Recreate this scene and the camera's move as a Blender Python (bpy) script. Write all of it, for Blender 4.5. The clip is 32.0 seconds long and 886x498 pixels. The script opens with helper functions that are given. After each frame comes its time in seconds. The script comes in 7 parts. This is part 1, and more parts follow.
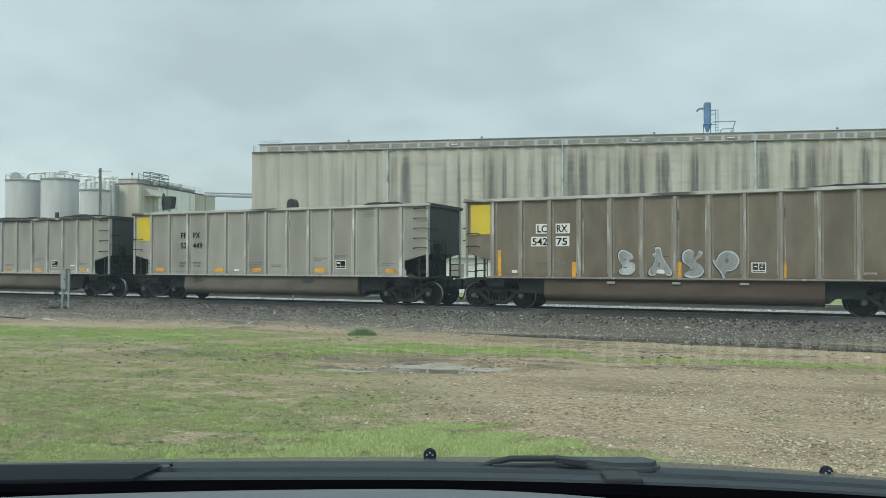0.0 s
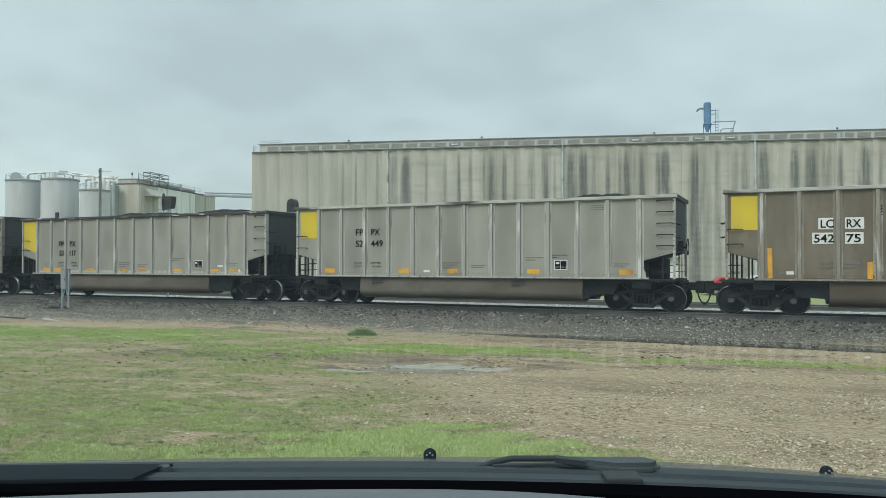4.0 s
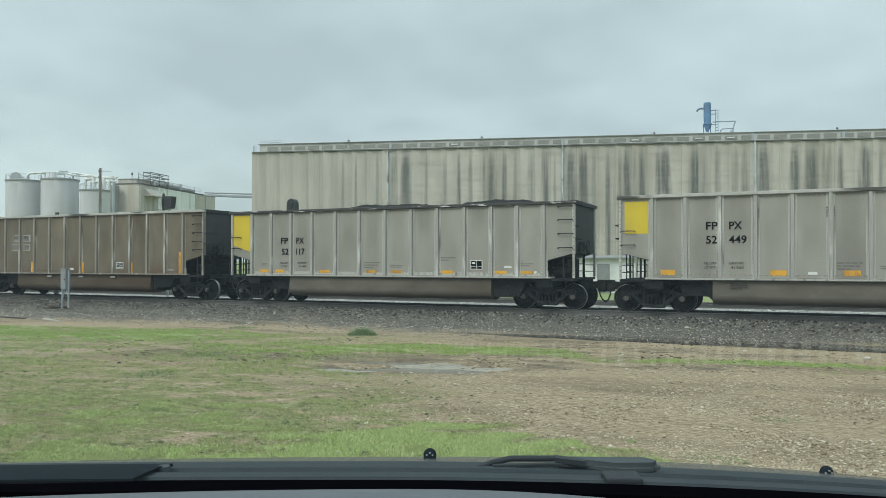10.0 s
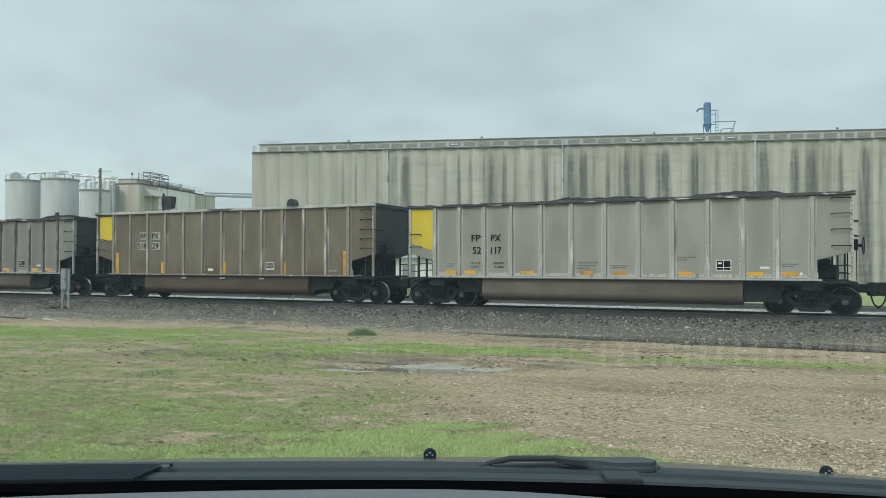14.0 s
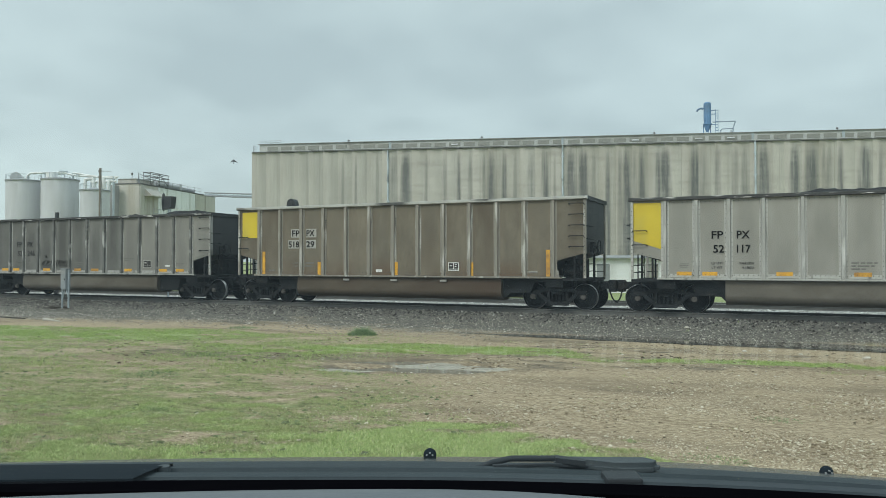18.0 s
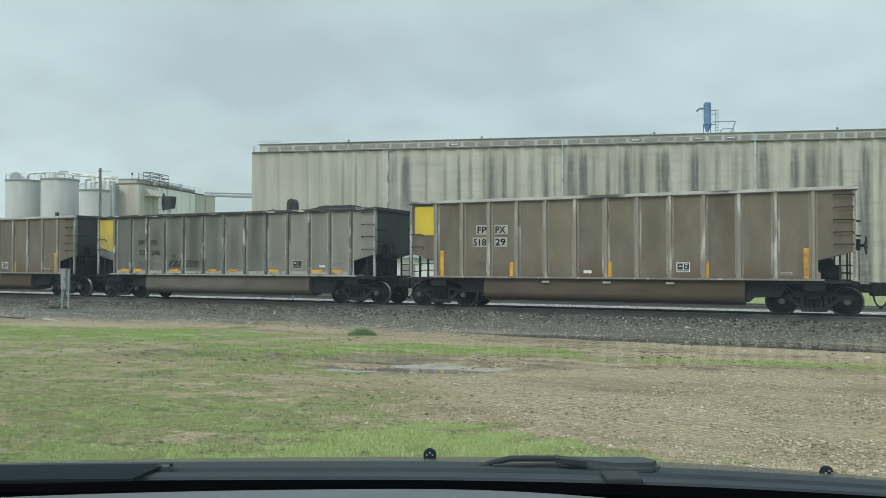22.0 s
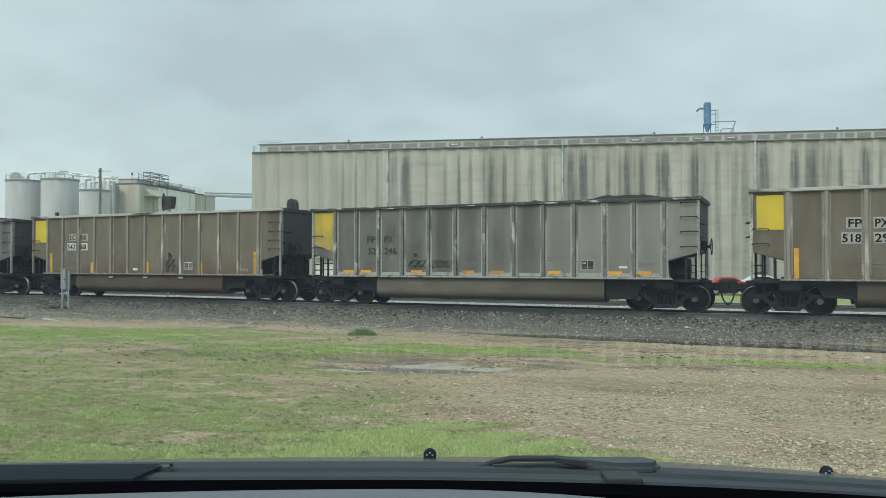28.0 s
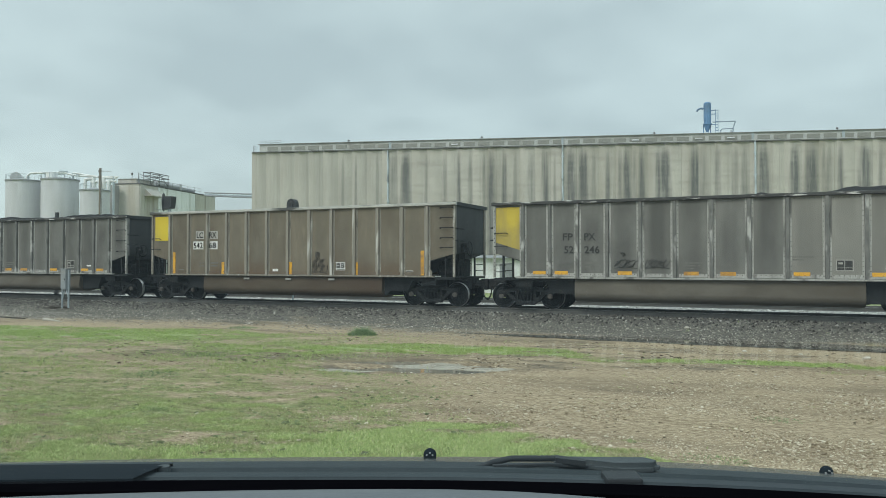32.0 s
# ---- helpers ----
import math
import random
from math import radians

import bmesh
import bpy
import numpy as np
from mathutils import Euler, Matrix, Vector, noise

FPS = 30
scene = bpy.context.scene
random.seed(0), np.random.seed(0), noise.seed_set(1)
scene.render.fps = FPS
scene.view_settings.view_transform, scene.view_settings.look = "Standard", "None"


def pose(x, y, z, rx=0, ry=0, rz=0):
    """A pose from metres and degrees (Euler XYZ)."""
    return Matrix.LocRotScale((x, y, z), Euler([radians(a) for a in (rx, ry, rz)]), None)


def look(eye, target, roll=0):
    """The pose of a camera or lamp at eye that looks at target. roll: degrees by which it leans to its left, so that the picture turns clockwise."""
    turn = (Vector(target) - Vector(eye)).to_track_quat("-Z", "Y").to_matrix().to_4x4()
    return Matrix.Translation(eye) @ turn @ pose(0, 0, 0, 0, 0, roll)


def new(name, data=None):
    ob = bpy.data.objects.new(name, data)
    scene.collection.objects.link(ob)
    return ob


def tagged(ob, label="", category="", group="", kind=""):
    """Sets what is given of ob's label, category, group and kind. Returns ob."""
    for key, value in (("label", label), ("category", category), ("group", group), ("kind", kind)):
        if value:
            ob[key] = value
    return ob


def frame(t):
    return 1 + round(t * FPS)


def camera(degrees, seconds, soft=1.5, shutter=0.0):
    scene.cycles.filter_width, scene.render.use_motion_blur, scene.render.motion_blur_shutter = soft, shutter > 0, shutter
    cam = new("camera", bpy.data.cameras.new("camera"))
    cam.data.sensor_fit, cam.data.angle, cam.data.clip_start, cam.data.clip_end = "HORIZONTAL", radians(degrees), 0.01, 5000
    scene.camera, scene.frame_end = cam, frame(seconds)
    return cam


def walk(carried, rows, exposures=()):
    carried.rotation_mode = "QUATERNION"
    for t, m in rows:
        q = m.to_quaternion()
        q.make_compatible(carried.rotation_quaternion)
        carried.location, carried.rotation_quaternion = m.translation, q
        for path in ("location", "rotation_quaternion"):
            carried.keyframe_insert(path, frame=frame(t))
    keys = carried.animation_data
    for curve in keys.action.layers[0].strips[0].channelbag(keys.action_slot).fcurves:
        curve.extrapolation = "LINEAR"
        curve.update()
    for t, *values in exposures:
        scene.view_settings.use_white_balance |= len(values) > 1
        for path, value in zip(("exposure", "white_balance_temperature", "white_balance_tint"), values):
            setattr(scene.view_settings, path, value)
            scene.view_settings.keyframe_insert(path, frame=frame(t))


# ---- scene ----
# One lens, one standing camera. World: x along the track, y away from the eye, rail top at z = 0.07.
EYE_Z, TURN, TILT = 1.75, 24.35, 0.96
cam = camera(60.66, 32.0, soft=0.7)
CAM = pose(0, 0, EYE_Z, 90 + TILT, 0, TURN)
walk(cam, [(0.0, CAM), (32.0, CAM)], exposures=[(0.0, 0.14), (32.0, 0.14)])

RAIL_Z, SIDE_Y, MID_Y = 0.07, 25.25, 26.85      # rail top, near car side, track centre line
PITCH, LEN, WHEEL_R = 16.18, 14.68, 0.457


def run(t):
    """Metres that the train has rolled by t seconds."""
    return 2.2291 * t - 0.00622 * t ** 2 + 0.0000254 * t ** 3


def seen_from(k, a, z):
    """A place k metres ahead of the eye and a * k to its right, at height z."""
    c, s = math.cos(radians(TURN)), math.sin(radians(TURN))
    return Vector((-s * k + c * a * k, c * k + s * a * k, z))


# ---- world and light ----
def build_world():
    w = bpy.data.worlds.new("overcast")
    scene.world = w
    w.use_nodes = True
    n, l = w.node_tree.nodes, w.node_tree.links
    n.clear()
    out, bg = n.new("ShaderNodeOutputWorld"), n.new("ShaderNodeBackground")
    sky = n.new("ShaderNodeTexSky")
    sky.sky_type, sky.sun_disc = "NISHITA", False
    sky.sun_elevation, sky.sun_rotation = radians(52), radians(200)
    sky.air_density, sky.dust_density = 1.0, 3.0
    tc, sep = n.new("ShaderNodeTexCoord"), n.new("ShaderNodeSeparateXYZ")
    l.new(tc.outputs["Generated"], sep.inputs[0])
    up = n.new("ShaderNodeMath"); up.operation = "MAXIMUM"; up.inputs[1].default_value = 0.0
    l.new(sep.outputs["Z"], up.inputs[0])
    lift = n.new("ShaderNodeMath"); lift.operation = "ADD"; lift.inputs[1].default_value = 0.22
    l.new(up.outputs[0], lift.inputs[0])
    flat = []
    for axis in "XY":
        d = n.new("ShaderNodeMath"); d.operation = "DIVIDE"
        l.new(sep.outputs[axis], d.inputs[0]); l.new(lift.outputs[0], d.inputs[1])
        flat.append(d)
    comb = n.new("ShaderNodeCombineXYZ")
    l.new(flat[0].outputs[0], comb.inputs[0]); l.new(flat[1].outputs[0], comb.inputs[1])
    big, fine = n.new("ShaderNodeTexNoise"), n.new("ShaderNodeTexNoise")
    for tex, scale, det in ((big, 0.85, 5), (fine, 2.6, 5)):
        tex.inputs["Scale"].default_value, tex.inputs["Detail"].default_value = scale, det
        tex.inputs["Roughness"].default_value = 0.5
        l.new(comb.outputs[0], tex.inputs["Vector"])
    mixn = n.new("ShaderNodeMix"); mixn.inputs[0].default_value = 0.3
    l.new(big.outputs["Fac"], mixn.inputs[2]); l.new(fine.outputs["Fac"], mixn.inputs[3])
    ramp = n.new("ShaderNodeValToRGB")
    l.new(mixn.outputs[0], ramp.inputs[0])
    e = ramp.color_ramp.elements
    e[0].position, e[0].color = 0.40, (0.398, 0.482, 0.498, 1)
    e[1].position, e[1].color = 0.585, (0.535, 0.640, 0.650, 1)
    # an overcast sky is brighter overhead than at the horizon
    grad = n.new("ShaderNodeMapRange"); grad.interpolation_type = "SMOOTHSTEP"
    grad.inputs["From Min"].default_value, grad.inputs["From Max"].default_value = 0.35, 1.0
    grad.inputs["To Min"].default_value, grad.inputs["To Max"].default_value = 1.0, 2.4
    l.new(sep.outputs["Z"], grad.inputs["Value"])
    cl = n.new("ShaderNodeVectorMath"); cl.operation = "SCALE"
    l.new(ramp.outputs[0], cl.inputs[0]); l.new(grad.outputs[0], cl.inputs["Scale"])
    thin = n.new("ShaderNodeVectorMath"); thin.operation = "SCALE"; thin.inputs["Scale"].default_value = 0.02
    l.new(sky.outputs[0], thin.inputs[0])
    add = n.new("ShaderNodeVectorMath"); add.operation = "ADD"
    l.new(cl.outputs[0], add.inputs[0]); l.new(thin.outputs[0], add.inputs[1])
    l.new(add.outputs[0], bg.inputs["Color"]); bg.inputs["Strength"].default_value = 1.0
    l.new(bg.outputs[0], out.inputs[0])
    sun = new("sun", bpy.data.lights.new("sun", "SUN"))
    sun.data.energy, sun.data.angle, sun.data.color = 1.35, radians(28), (1.0, 0.965, 0.90)
    sun.matrix_world = look((-12, -30, 48), (0, 20, 0))


build_world()


# ---- materials ----
def ramp_node(n, stops):
    r = n.new("ShaderNodeValToRGB")
    e = r.color_ramp.elements
    while len(e) < len(stops):
        e.new(0.5)
    for el, (p, c) in zip(e, stops):
        el.position, el.color = p, (*c, 1)
    return r


def surface(name, stops, scale=4.0, rough=0.7, metal=0.0, stretch=(1, 1, 1), bump=0.15, fine=40.0, dirt=None,
            dirt_scale=0.8, dirt_stretch=(1, 1, 1), dirt_cut=(0.45, 0.7), vary=0.0, spec=0.5, apart=False, smudge=None, worn=None):
    """A procedural surface: grain between the stops' colours, larger stains of the dirt colour, fine relief.
    smudge: colour and strength of soot in the middle of a side sheet; worn: the same for rust along its foot."""
    m = bpy.data.materials.new(name)
    m.use_nodes = True
    n, l = m.node_tree.nodes, m.node_tree.links
    b = n["Principled BSDF"]
    tc = n.new("ShaderNodeTexCoord")
    where = tc.outputs["Object"]
    if apart:
        # pieces that share one mesh each take their own stretch of the pattern
        own, move = n.new("ShaderNodeObjectInfo"), n.new("ShaderNodeVectorMath")
        move.operation = "MULTIPLY_ADD"
        l.new(own.outputs["Random"], move.inputs[0]); l.new(where, move.inputs[2])
        move.inputs[1].default_value = (31.0, 17.0, 43.0)
        where = move.outputs[0]
    mp = n.new("ShaderNodeMapping"); mp.inputs["Scale"].default_value = stretch
    l.new(where, mp.inputs[0])
    tex = n.new("ShaderNodeTexNoise")
    tex.inputs["Scale"].default_value, tex.inputs["Detail"].default_value, tex.inputs["Roughness"].default_value = scale, 9, 0.68
    l.new(mp.outputs[0], tex.inputs["Vector"])
    r = ramp_node(n, stops)
    l.new(tex.outputs["Fac"], r.inputs[0])
    col = r.outputs[0]
    if dirt:
        mp2 = n.new("ShaderNodeMapping"); mp2.inputs["Scale"].default_value = dirt_stretch
        l.new(where, mp2.inputs[0])
        t2 = n.new("ShaderNodeTexNoise")
        t2.inputs["Scale"].default_value, t2.inputs["Detail"].default_value = dirt_scale, 5
        l.new(mp2.outputs[0], t2.inputs["Vector"])
        mr = n.new("ShaderNodeMapRange")
        mr.inputs["From Min"].default_value, mr.inputs["From Max"].default_value = dirt_cut
        l.new(t2.outputs["Fac"], mr.inputs["Value"])
        mx = n.new("ShaderNodeMix"); mx.data_type = "RGBA"
        l.new(mr.outputs[0], mx.inputs[0]); l.new(col, mx.inputs[6]); mx.inputs[7].default_value = (*dirt, 1)
        col = mx.outputs[2]
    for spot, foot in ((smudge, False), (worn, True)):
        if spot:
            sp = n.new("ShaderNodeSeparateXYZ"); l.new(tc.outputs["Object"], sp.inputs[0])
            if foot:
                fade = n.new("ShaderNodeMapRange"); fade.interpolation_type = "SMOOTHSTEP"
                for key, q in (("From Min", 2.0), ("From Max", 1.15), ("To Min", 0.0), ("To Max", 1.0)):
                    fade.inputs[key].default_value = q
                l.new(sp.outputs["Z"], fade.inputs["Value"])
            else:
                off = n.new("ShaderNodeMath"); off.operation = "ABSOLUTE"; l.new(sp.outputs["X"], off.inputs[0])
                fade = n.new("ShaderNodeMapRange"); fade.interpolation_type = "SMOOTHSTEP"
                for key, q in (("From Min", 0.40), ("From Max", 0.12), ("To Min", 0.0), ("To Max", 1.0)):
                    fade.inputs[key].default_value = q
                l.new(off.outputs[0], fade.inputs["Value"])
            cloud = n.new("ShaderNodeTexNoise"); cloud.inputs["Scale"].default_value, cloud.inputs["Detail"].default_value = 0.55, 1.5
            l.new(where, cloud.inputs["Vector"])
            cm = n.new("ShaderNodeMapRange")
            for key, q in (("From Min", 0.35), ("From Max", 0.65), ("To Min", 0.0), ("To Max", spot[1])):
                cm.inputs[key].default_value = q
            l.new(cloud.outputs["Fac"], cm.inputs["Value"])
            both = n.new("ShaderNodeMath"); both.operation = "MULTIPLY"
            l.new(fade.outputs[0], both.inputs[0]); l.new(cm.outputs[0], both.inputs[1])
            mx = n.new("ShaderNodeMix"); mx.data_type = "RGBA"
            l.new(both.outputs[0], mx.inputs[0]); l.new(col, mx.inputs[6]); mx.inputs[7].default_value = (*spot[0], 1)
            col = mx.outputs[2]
    if vary:
        oi = n.new("ShaderNodeObjectInfo")
        hs = n.new("ShaderNodeHueSaturation")
        mr = n.new("ShaderNodeMapRange")
        mr.inputs["To Min"].default_value, mr.inputs["To Max"].default_value = 1 - vary, 1 + vary
        l.new(oi.outputs["Random"], mr.inputs["Value"]); l.new(mr.outputs[0], hs.inputs["Value"])
        l.new(col, hs.inputs["Color"])
        col = hs.outputs[0]
    l.new(col, b.inputs["Base Color"])
    b.inputs["Roughness"].default_value, b.inputs["Metallic"].default_value = rough, metal
    b.inputs["Specular IOR Level"].default_value = spec
    if bump:
        t3 = n.new("ShaderNodeTexNoise"); t3.inputs["Scale"].default_value, t3.inputs["Detail"].default_value = fine, 4
        l.new(mp.outputs[0], t3.inputs["Vector"])
        bp = n.new("ShaderNodeBump"); bp.inputs["Strength"].default_value, bp.inputs["Distance"].default_value = bump, 0.02
        l.new(t3.outputs["Fac"], bp.inputs["Height"]); l.new(bp.outputs[0], b.inputs["Normal"])
    return m


def two(a, b):
    return [(0.3, a), (0.7, b)]


M = {}
M["silver"] = surface("weathered_aluminium", two((0.290, 0.281, 0.250), (0.355, 0.346, 0.311)), 1.1, 0.6, 0.05, (1.3, 1, 0.6),
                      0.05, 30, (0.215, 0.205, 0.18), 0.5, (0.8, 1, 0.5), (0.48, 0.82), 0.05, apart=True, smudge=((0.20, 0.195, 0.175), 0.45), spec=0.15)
M["silver_dark"] = surface("sooty_aluminium", two((0.143, 0.141, 0.131), (0.218, 0.214, 0.199)), 1.4, 0.6, 0.05, (1.2, 1, 0.5),
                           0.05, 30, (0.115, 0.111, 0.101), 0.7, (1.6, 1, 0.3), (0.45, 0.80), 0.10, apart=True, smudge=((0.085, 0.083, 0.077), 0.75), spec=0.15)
M["silver_mid"] = surface("less_sooty_aluminium", two((0.215, 0.208, 0.188), (0.295, 0.287, 0.26)), 1.2, 0.6, 0.05, (1.2, 1, 0.5),
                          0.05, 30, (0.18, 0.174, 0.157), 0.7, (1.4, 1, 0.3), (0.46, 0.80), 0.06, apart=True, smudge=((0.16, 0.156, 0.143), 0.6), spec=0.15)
M["brown"] = surface("brown_grime_paint", two((0.150, 0.128, 0.097), (0.214, 0.186, 0.143)), 1.8, 0.65, 0.05, (1.2, 1, 0.5),
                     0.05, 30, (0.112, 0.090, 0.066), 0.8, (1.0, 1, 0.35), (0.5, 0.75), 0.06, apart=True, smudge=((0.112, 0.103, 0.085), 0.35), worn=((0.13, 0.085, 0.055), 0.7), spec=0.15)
M["post_silver"] = surface("post_aluminium", two((0.36, 0.355, 0.33), (0.50, 0.495, 0.465)), 3.0, 0.5, 0.15, (9, 9, 0.5),
                           0.05, 30, (0.19, 0.185, 0.165), 1.2, (5, 5, 0.5), (0.56, 0.70), apart=True)
M["post_dark"] = surface("sooty_post", two((0.27, 0.265, 0.245), (0.46, 0.455, 0.43)), 3.0, 0.55, 0.1, (7, 7, 0.7),
                         0.05, 30, (0.13, 0.127, 0.118), 1.1, (3, 3, 0.6), (0.52, 0.66), apart=True)
M["post_brown"] = surface("post_worn_brown", two((0.20, 0.182, 0.152), (0.30, 0.276, 0.238)), 3.0, 0.55, 0.1, (8, 8, 0.6),
                          0.05, 30, (0.50, 0.485, 0.45), 1.3, (4, 4, 0.6), (0.56, 0.70), apart=True, spec=0.25)
M["chord"] = surface("top_chord_metal", two((0.30, 0.295, 0.275), (0.52, 0.51, 0.485)), 1.6, 0.5, 0.1, (1, 3, 3), 0.05, 30,
                     (0.075, 0.073, 0.07), 0.55, (0.7, 2, 2), (0.52, 0.60))
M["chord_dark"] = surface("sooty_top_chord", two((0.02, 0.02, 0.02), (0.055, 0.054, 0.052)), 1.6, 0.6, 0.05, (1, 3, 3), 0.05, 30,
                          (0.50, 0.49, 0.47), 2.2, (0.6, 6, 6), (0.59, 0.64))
M["channel"] = surface("post_channel_scuffed", two((0.085, 0.085, 0.08), (0.19, 0.187, 0.175)), 2.5, 0.55, 0.1, (1.5, 1.5, 1.2), 0.05, 30,
                       (0.42, 0.415, 0.395), 1.6, (1.6, 1.6, 0.8), (0.58, 0.68), apart=True)
M["channel_mild"] = surface("post_channel", two((0.28, 0.276, 0.256), (0.40, 0.396, 0.37)), 2.5, 0.55, 0.1, (7, 7, 0.5), 0.05, 30,
                            (0.58, 0.575, 0.55), 1.1, (2.2, 2.2, 0.55), (0.57, 0.66), apart=True)
M["tub_silver"] = surface("belly_grey_brown", two((0.115, 0.103, 0.086), (0.168, 0.152, 0.128)), 1.2, 0.7, 0.05, (0.6, 1, 1.5), 0.05, 30,
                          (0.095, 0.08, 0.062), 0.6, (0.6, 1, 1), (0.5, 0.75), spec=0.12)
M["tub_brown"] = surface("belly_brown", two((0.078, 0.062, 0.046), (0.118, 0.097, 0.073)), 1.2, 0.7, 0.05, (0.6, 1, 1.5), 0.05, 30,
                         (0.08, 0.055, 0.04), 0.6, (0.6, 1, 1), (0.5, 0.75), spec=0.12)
M["iron"] = surface("sooty_iron", two((0.011, 0.013, 0.015), (0.026, 0.029, 0.031)), 5, 0.8, 0.05, bump=0.2, dirt=(0.038, 0.034, 0.030),
                    dirt_scale=2.0, dirt_cut=(0.55, 0.75), spec=0.2)
M["end_dark"] = surface("dark_end_sheet", two((0.030, 0.034, 0.037), (0.060, 0.064, 0.066)), 1.2, 0.75, 0.0, (1, 1, 0.5), 0.05, 20,
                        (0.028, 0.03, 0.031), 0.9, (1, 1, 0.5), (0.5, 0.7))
M["wheel"] = surface("wheel_steel", two((0.010, 0.012, 0.014), (0.020, 0.022, 0.024)), 6, 0.8, 0.05, bump=0.1, spec=0.15)
M["tread"] = surface("bright_tread_steel", two((0.32, 0.32, 0.32), (0.5, 0.5, 0.5)), 8, 0.3, 0.9, bump=0.03)
M["cap"] = surface("bearing_cap", two((0.07, 0.062, 0.055), (0.13, 0.118, 0.105)), 8, 0.7, 0.1, bump=0.1)
M["coal"] = surface("coal", two((0.012, 0.012, 0.013), (0.035, 0.035, 0.036)), 9, 0.95, 0.0, bump=0.8, fine=14, spec=0.12)
M["rivet"] = surface("dark_rivet_heads", two((0.06, 0.058, 0.052), (0.11, 0.105, 0.095)), 8, 0.7, bump=0)
M["yellow"] = surface("yellow_paint", two((0.56, 0.41, 0.02), (0.64, 0.49, 0.03)), 2.5, 0.5, bump=0.02, dirt=(0.44, 0.35, 0.06),
                      dirt_scale=1.2, dirt_stretch=(1, 1, 0.4), dirt_cut=(0.52, 0.8))
M["yellow_dull"] = surface("faded_yellow_paint", two((0.48, 0.35, 0.03), (0.57, 0.43, 0.045)), 2.5, 0.55, bump=0.02, dirt=(0.27, 0.22, 0.09),
                           dirt_scale=1.0, dirt_stretch=(1.4, 1, 0.5), dirt_cut=(0.42, 0.66))
M["orange"] = surface("orange_reflector", two((0.64, 0.32, 0.025), (0.76, 0.41, 0.04)), 6, 0.45, bump=0.02, dirt=(0.35, 0.18, 0.05), dirt_scale=3)
M["ink"] = surface("black_stencil", two((0.006, 0.006, 0.006), (0.014, 0.014, 0.014)), 9, 0.8, bump=0, spec=0.1)
M["ink_worn"] = surface("greyed_stencil", two((0.04, 0.04, 0.039), (0.066, 0.066, 0.063)), 9, 0.8, bump=0, spec=0.15)
M["ink_faint"] = surface("worn_stencil", two((0.11, 0.105, 0.095), (0.16, 0.155, 0.14)), 9, 0.6, bump=0)
M["white"] = surface("white_placard", two((0.62, 0.62, 0.60), (0.74, 0.74, 0.72)), 5, 0.5, bump=0.02)
M["patch"] = surface("faded_patch", two((0.30, 0.29, 0.262), (0.40, 0.39, 0.36)), 5, 0.5, bump=0.02)
M["spray"] = surface("silver_spray", two((0.17, 0.18, 0.178), (0.33, 0.355, 0.36)), 5, 0.5, 0.1, (1, 1, 0.4), 0.02, dirt=(0.45, 0.49, 0.50),
                     dirt_scale=2.2, dirt_stretch=(1, 1, 0.5), dirt_cut=(0.52, 0.68))
M["spray_rim"] = surface("pale_spray_rim", two((0.36, 0.385, 0.385), (0.50, 0.53, 0.53)), 6, 0.5, bump=0.02)


# ---- mesh helpers ----
def box(bm, x0, x1, y0, y1, z0, z1, bevel=0.0):
    made = bmesh.ops.create_cube(bm, size=1.0)["verts"]
    for v in made:
        v.co = Vector(((x0 + x1) / 2 + v.co.x * (x1 - x0), (y0 + y1) / 2 + v.co.y * (y1 - y0), (z0 + z1) / 2 + v.co.z * (z1 - z0)))
    if bevel:
        edges = list({e for v in made for e in v.link_edges})
        bmesh.ops.bevel(bm, geom=edges, offset=bevel, segments=2, profile=0.6, affect="EDGES")
    return bm


def rod(bm, a, b, r, seg=8, r2=None):
    a, b = Vector(a), Vector(b)
    d = b - a
    m = Matrix.Translation((a + b) / 2) @ d.to_track_quat("Z", "Y").to_matrix().to_4x4()
    bmesh.ops.create_cone(bm, cap_ends=True, segments=seg, radius1=r, radius2=r if r2 is None else r2, depth=d.length, matrix=m)
    return bm


def pipe(bm, pts, r, seg=6):
    for a, b in zip(pts, pts[1:]):
        rod(bm, a, b, r, seg)
    return bm


def prism(bm, outline, axis, a, b):
    """Extrudes an outline of (p, q) pairs along an axis: x takes (y, z), y takes (x, z), z takes (x, y)."""
    put = {"x": lambda s, p, q: (s, p, q), "y": lambda s, p, q: (p, s, q), "z": lambda s, p, q: (p, q, s)}[axis]
    lo, hi = ([bm.verts.new(put(s, p, q)) for p, q in outline] for s in (a, b))
    bm.faces.new(lo); bm.faces.new(hi[::-1])
    k = len(outline)
    for i in range(k):
        bm.faces.new((lo[i], lo[(i + 1) % k], hi[(i + 1) % k], hi[i]))
    bmesh.ops.recalc_face_normals(bm, faces=bm.faces)
    return bm


def mesh_of(name, bm, material, smooth=None):
    me = bpy.data.meshes.new(name)
    bm.to_mesh(me)
    bm.free()
    for m in material if isinstance(material, (list, tuple)) else [material]:
        me.materials.append(m)
    if smooth is not None:
        me.shade_smooth()
        me.set_sharp_from_angle(angle=radians(smooth))
    return me


def part(name, bm, material, parent, label="", smooth=None, at=None):
    """Links a bmesh, or a mesh that others share, as one mesh object under a thing or a part."""
    me = bm if isinstance(bm, bpy.types.Mesh) else mesh_of(name, bm, material, smooth)
    ob = new(name, me)
    ob.parent = parent
    if at is not None:
        ob.matrix_basis = at if isinstance(at, Matrix) else Matrix.Translation(at)
    return tagged(ob, label)


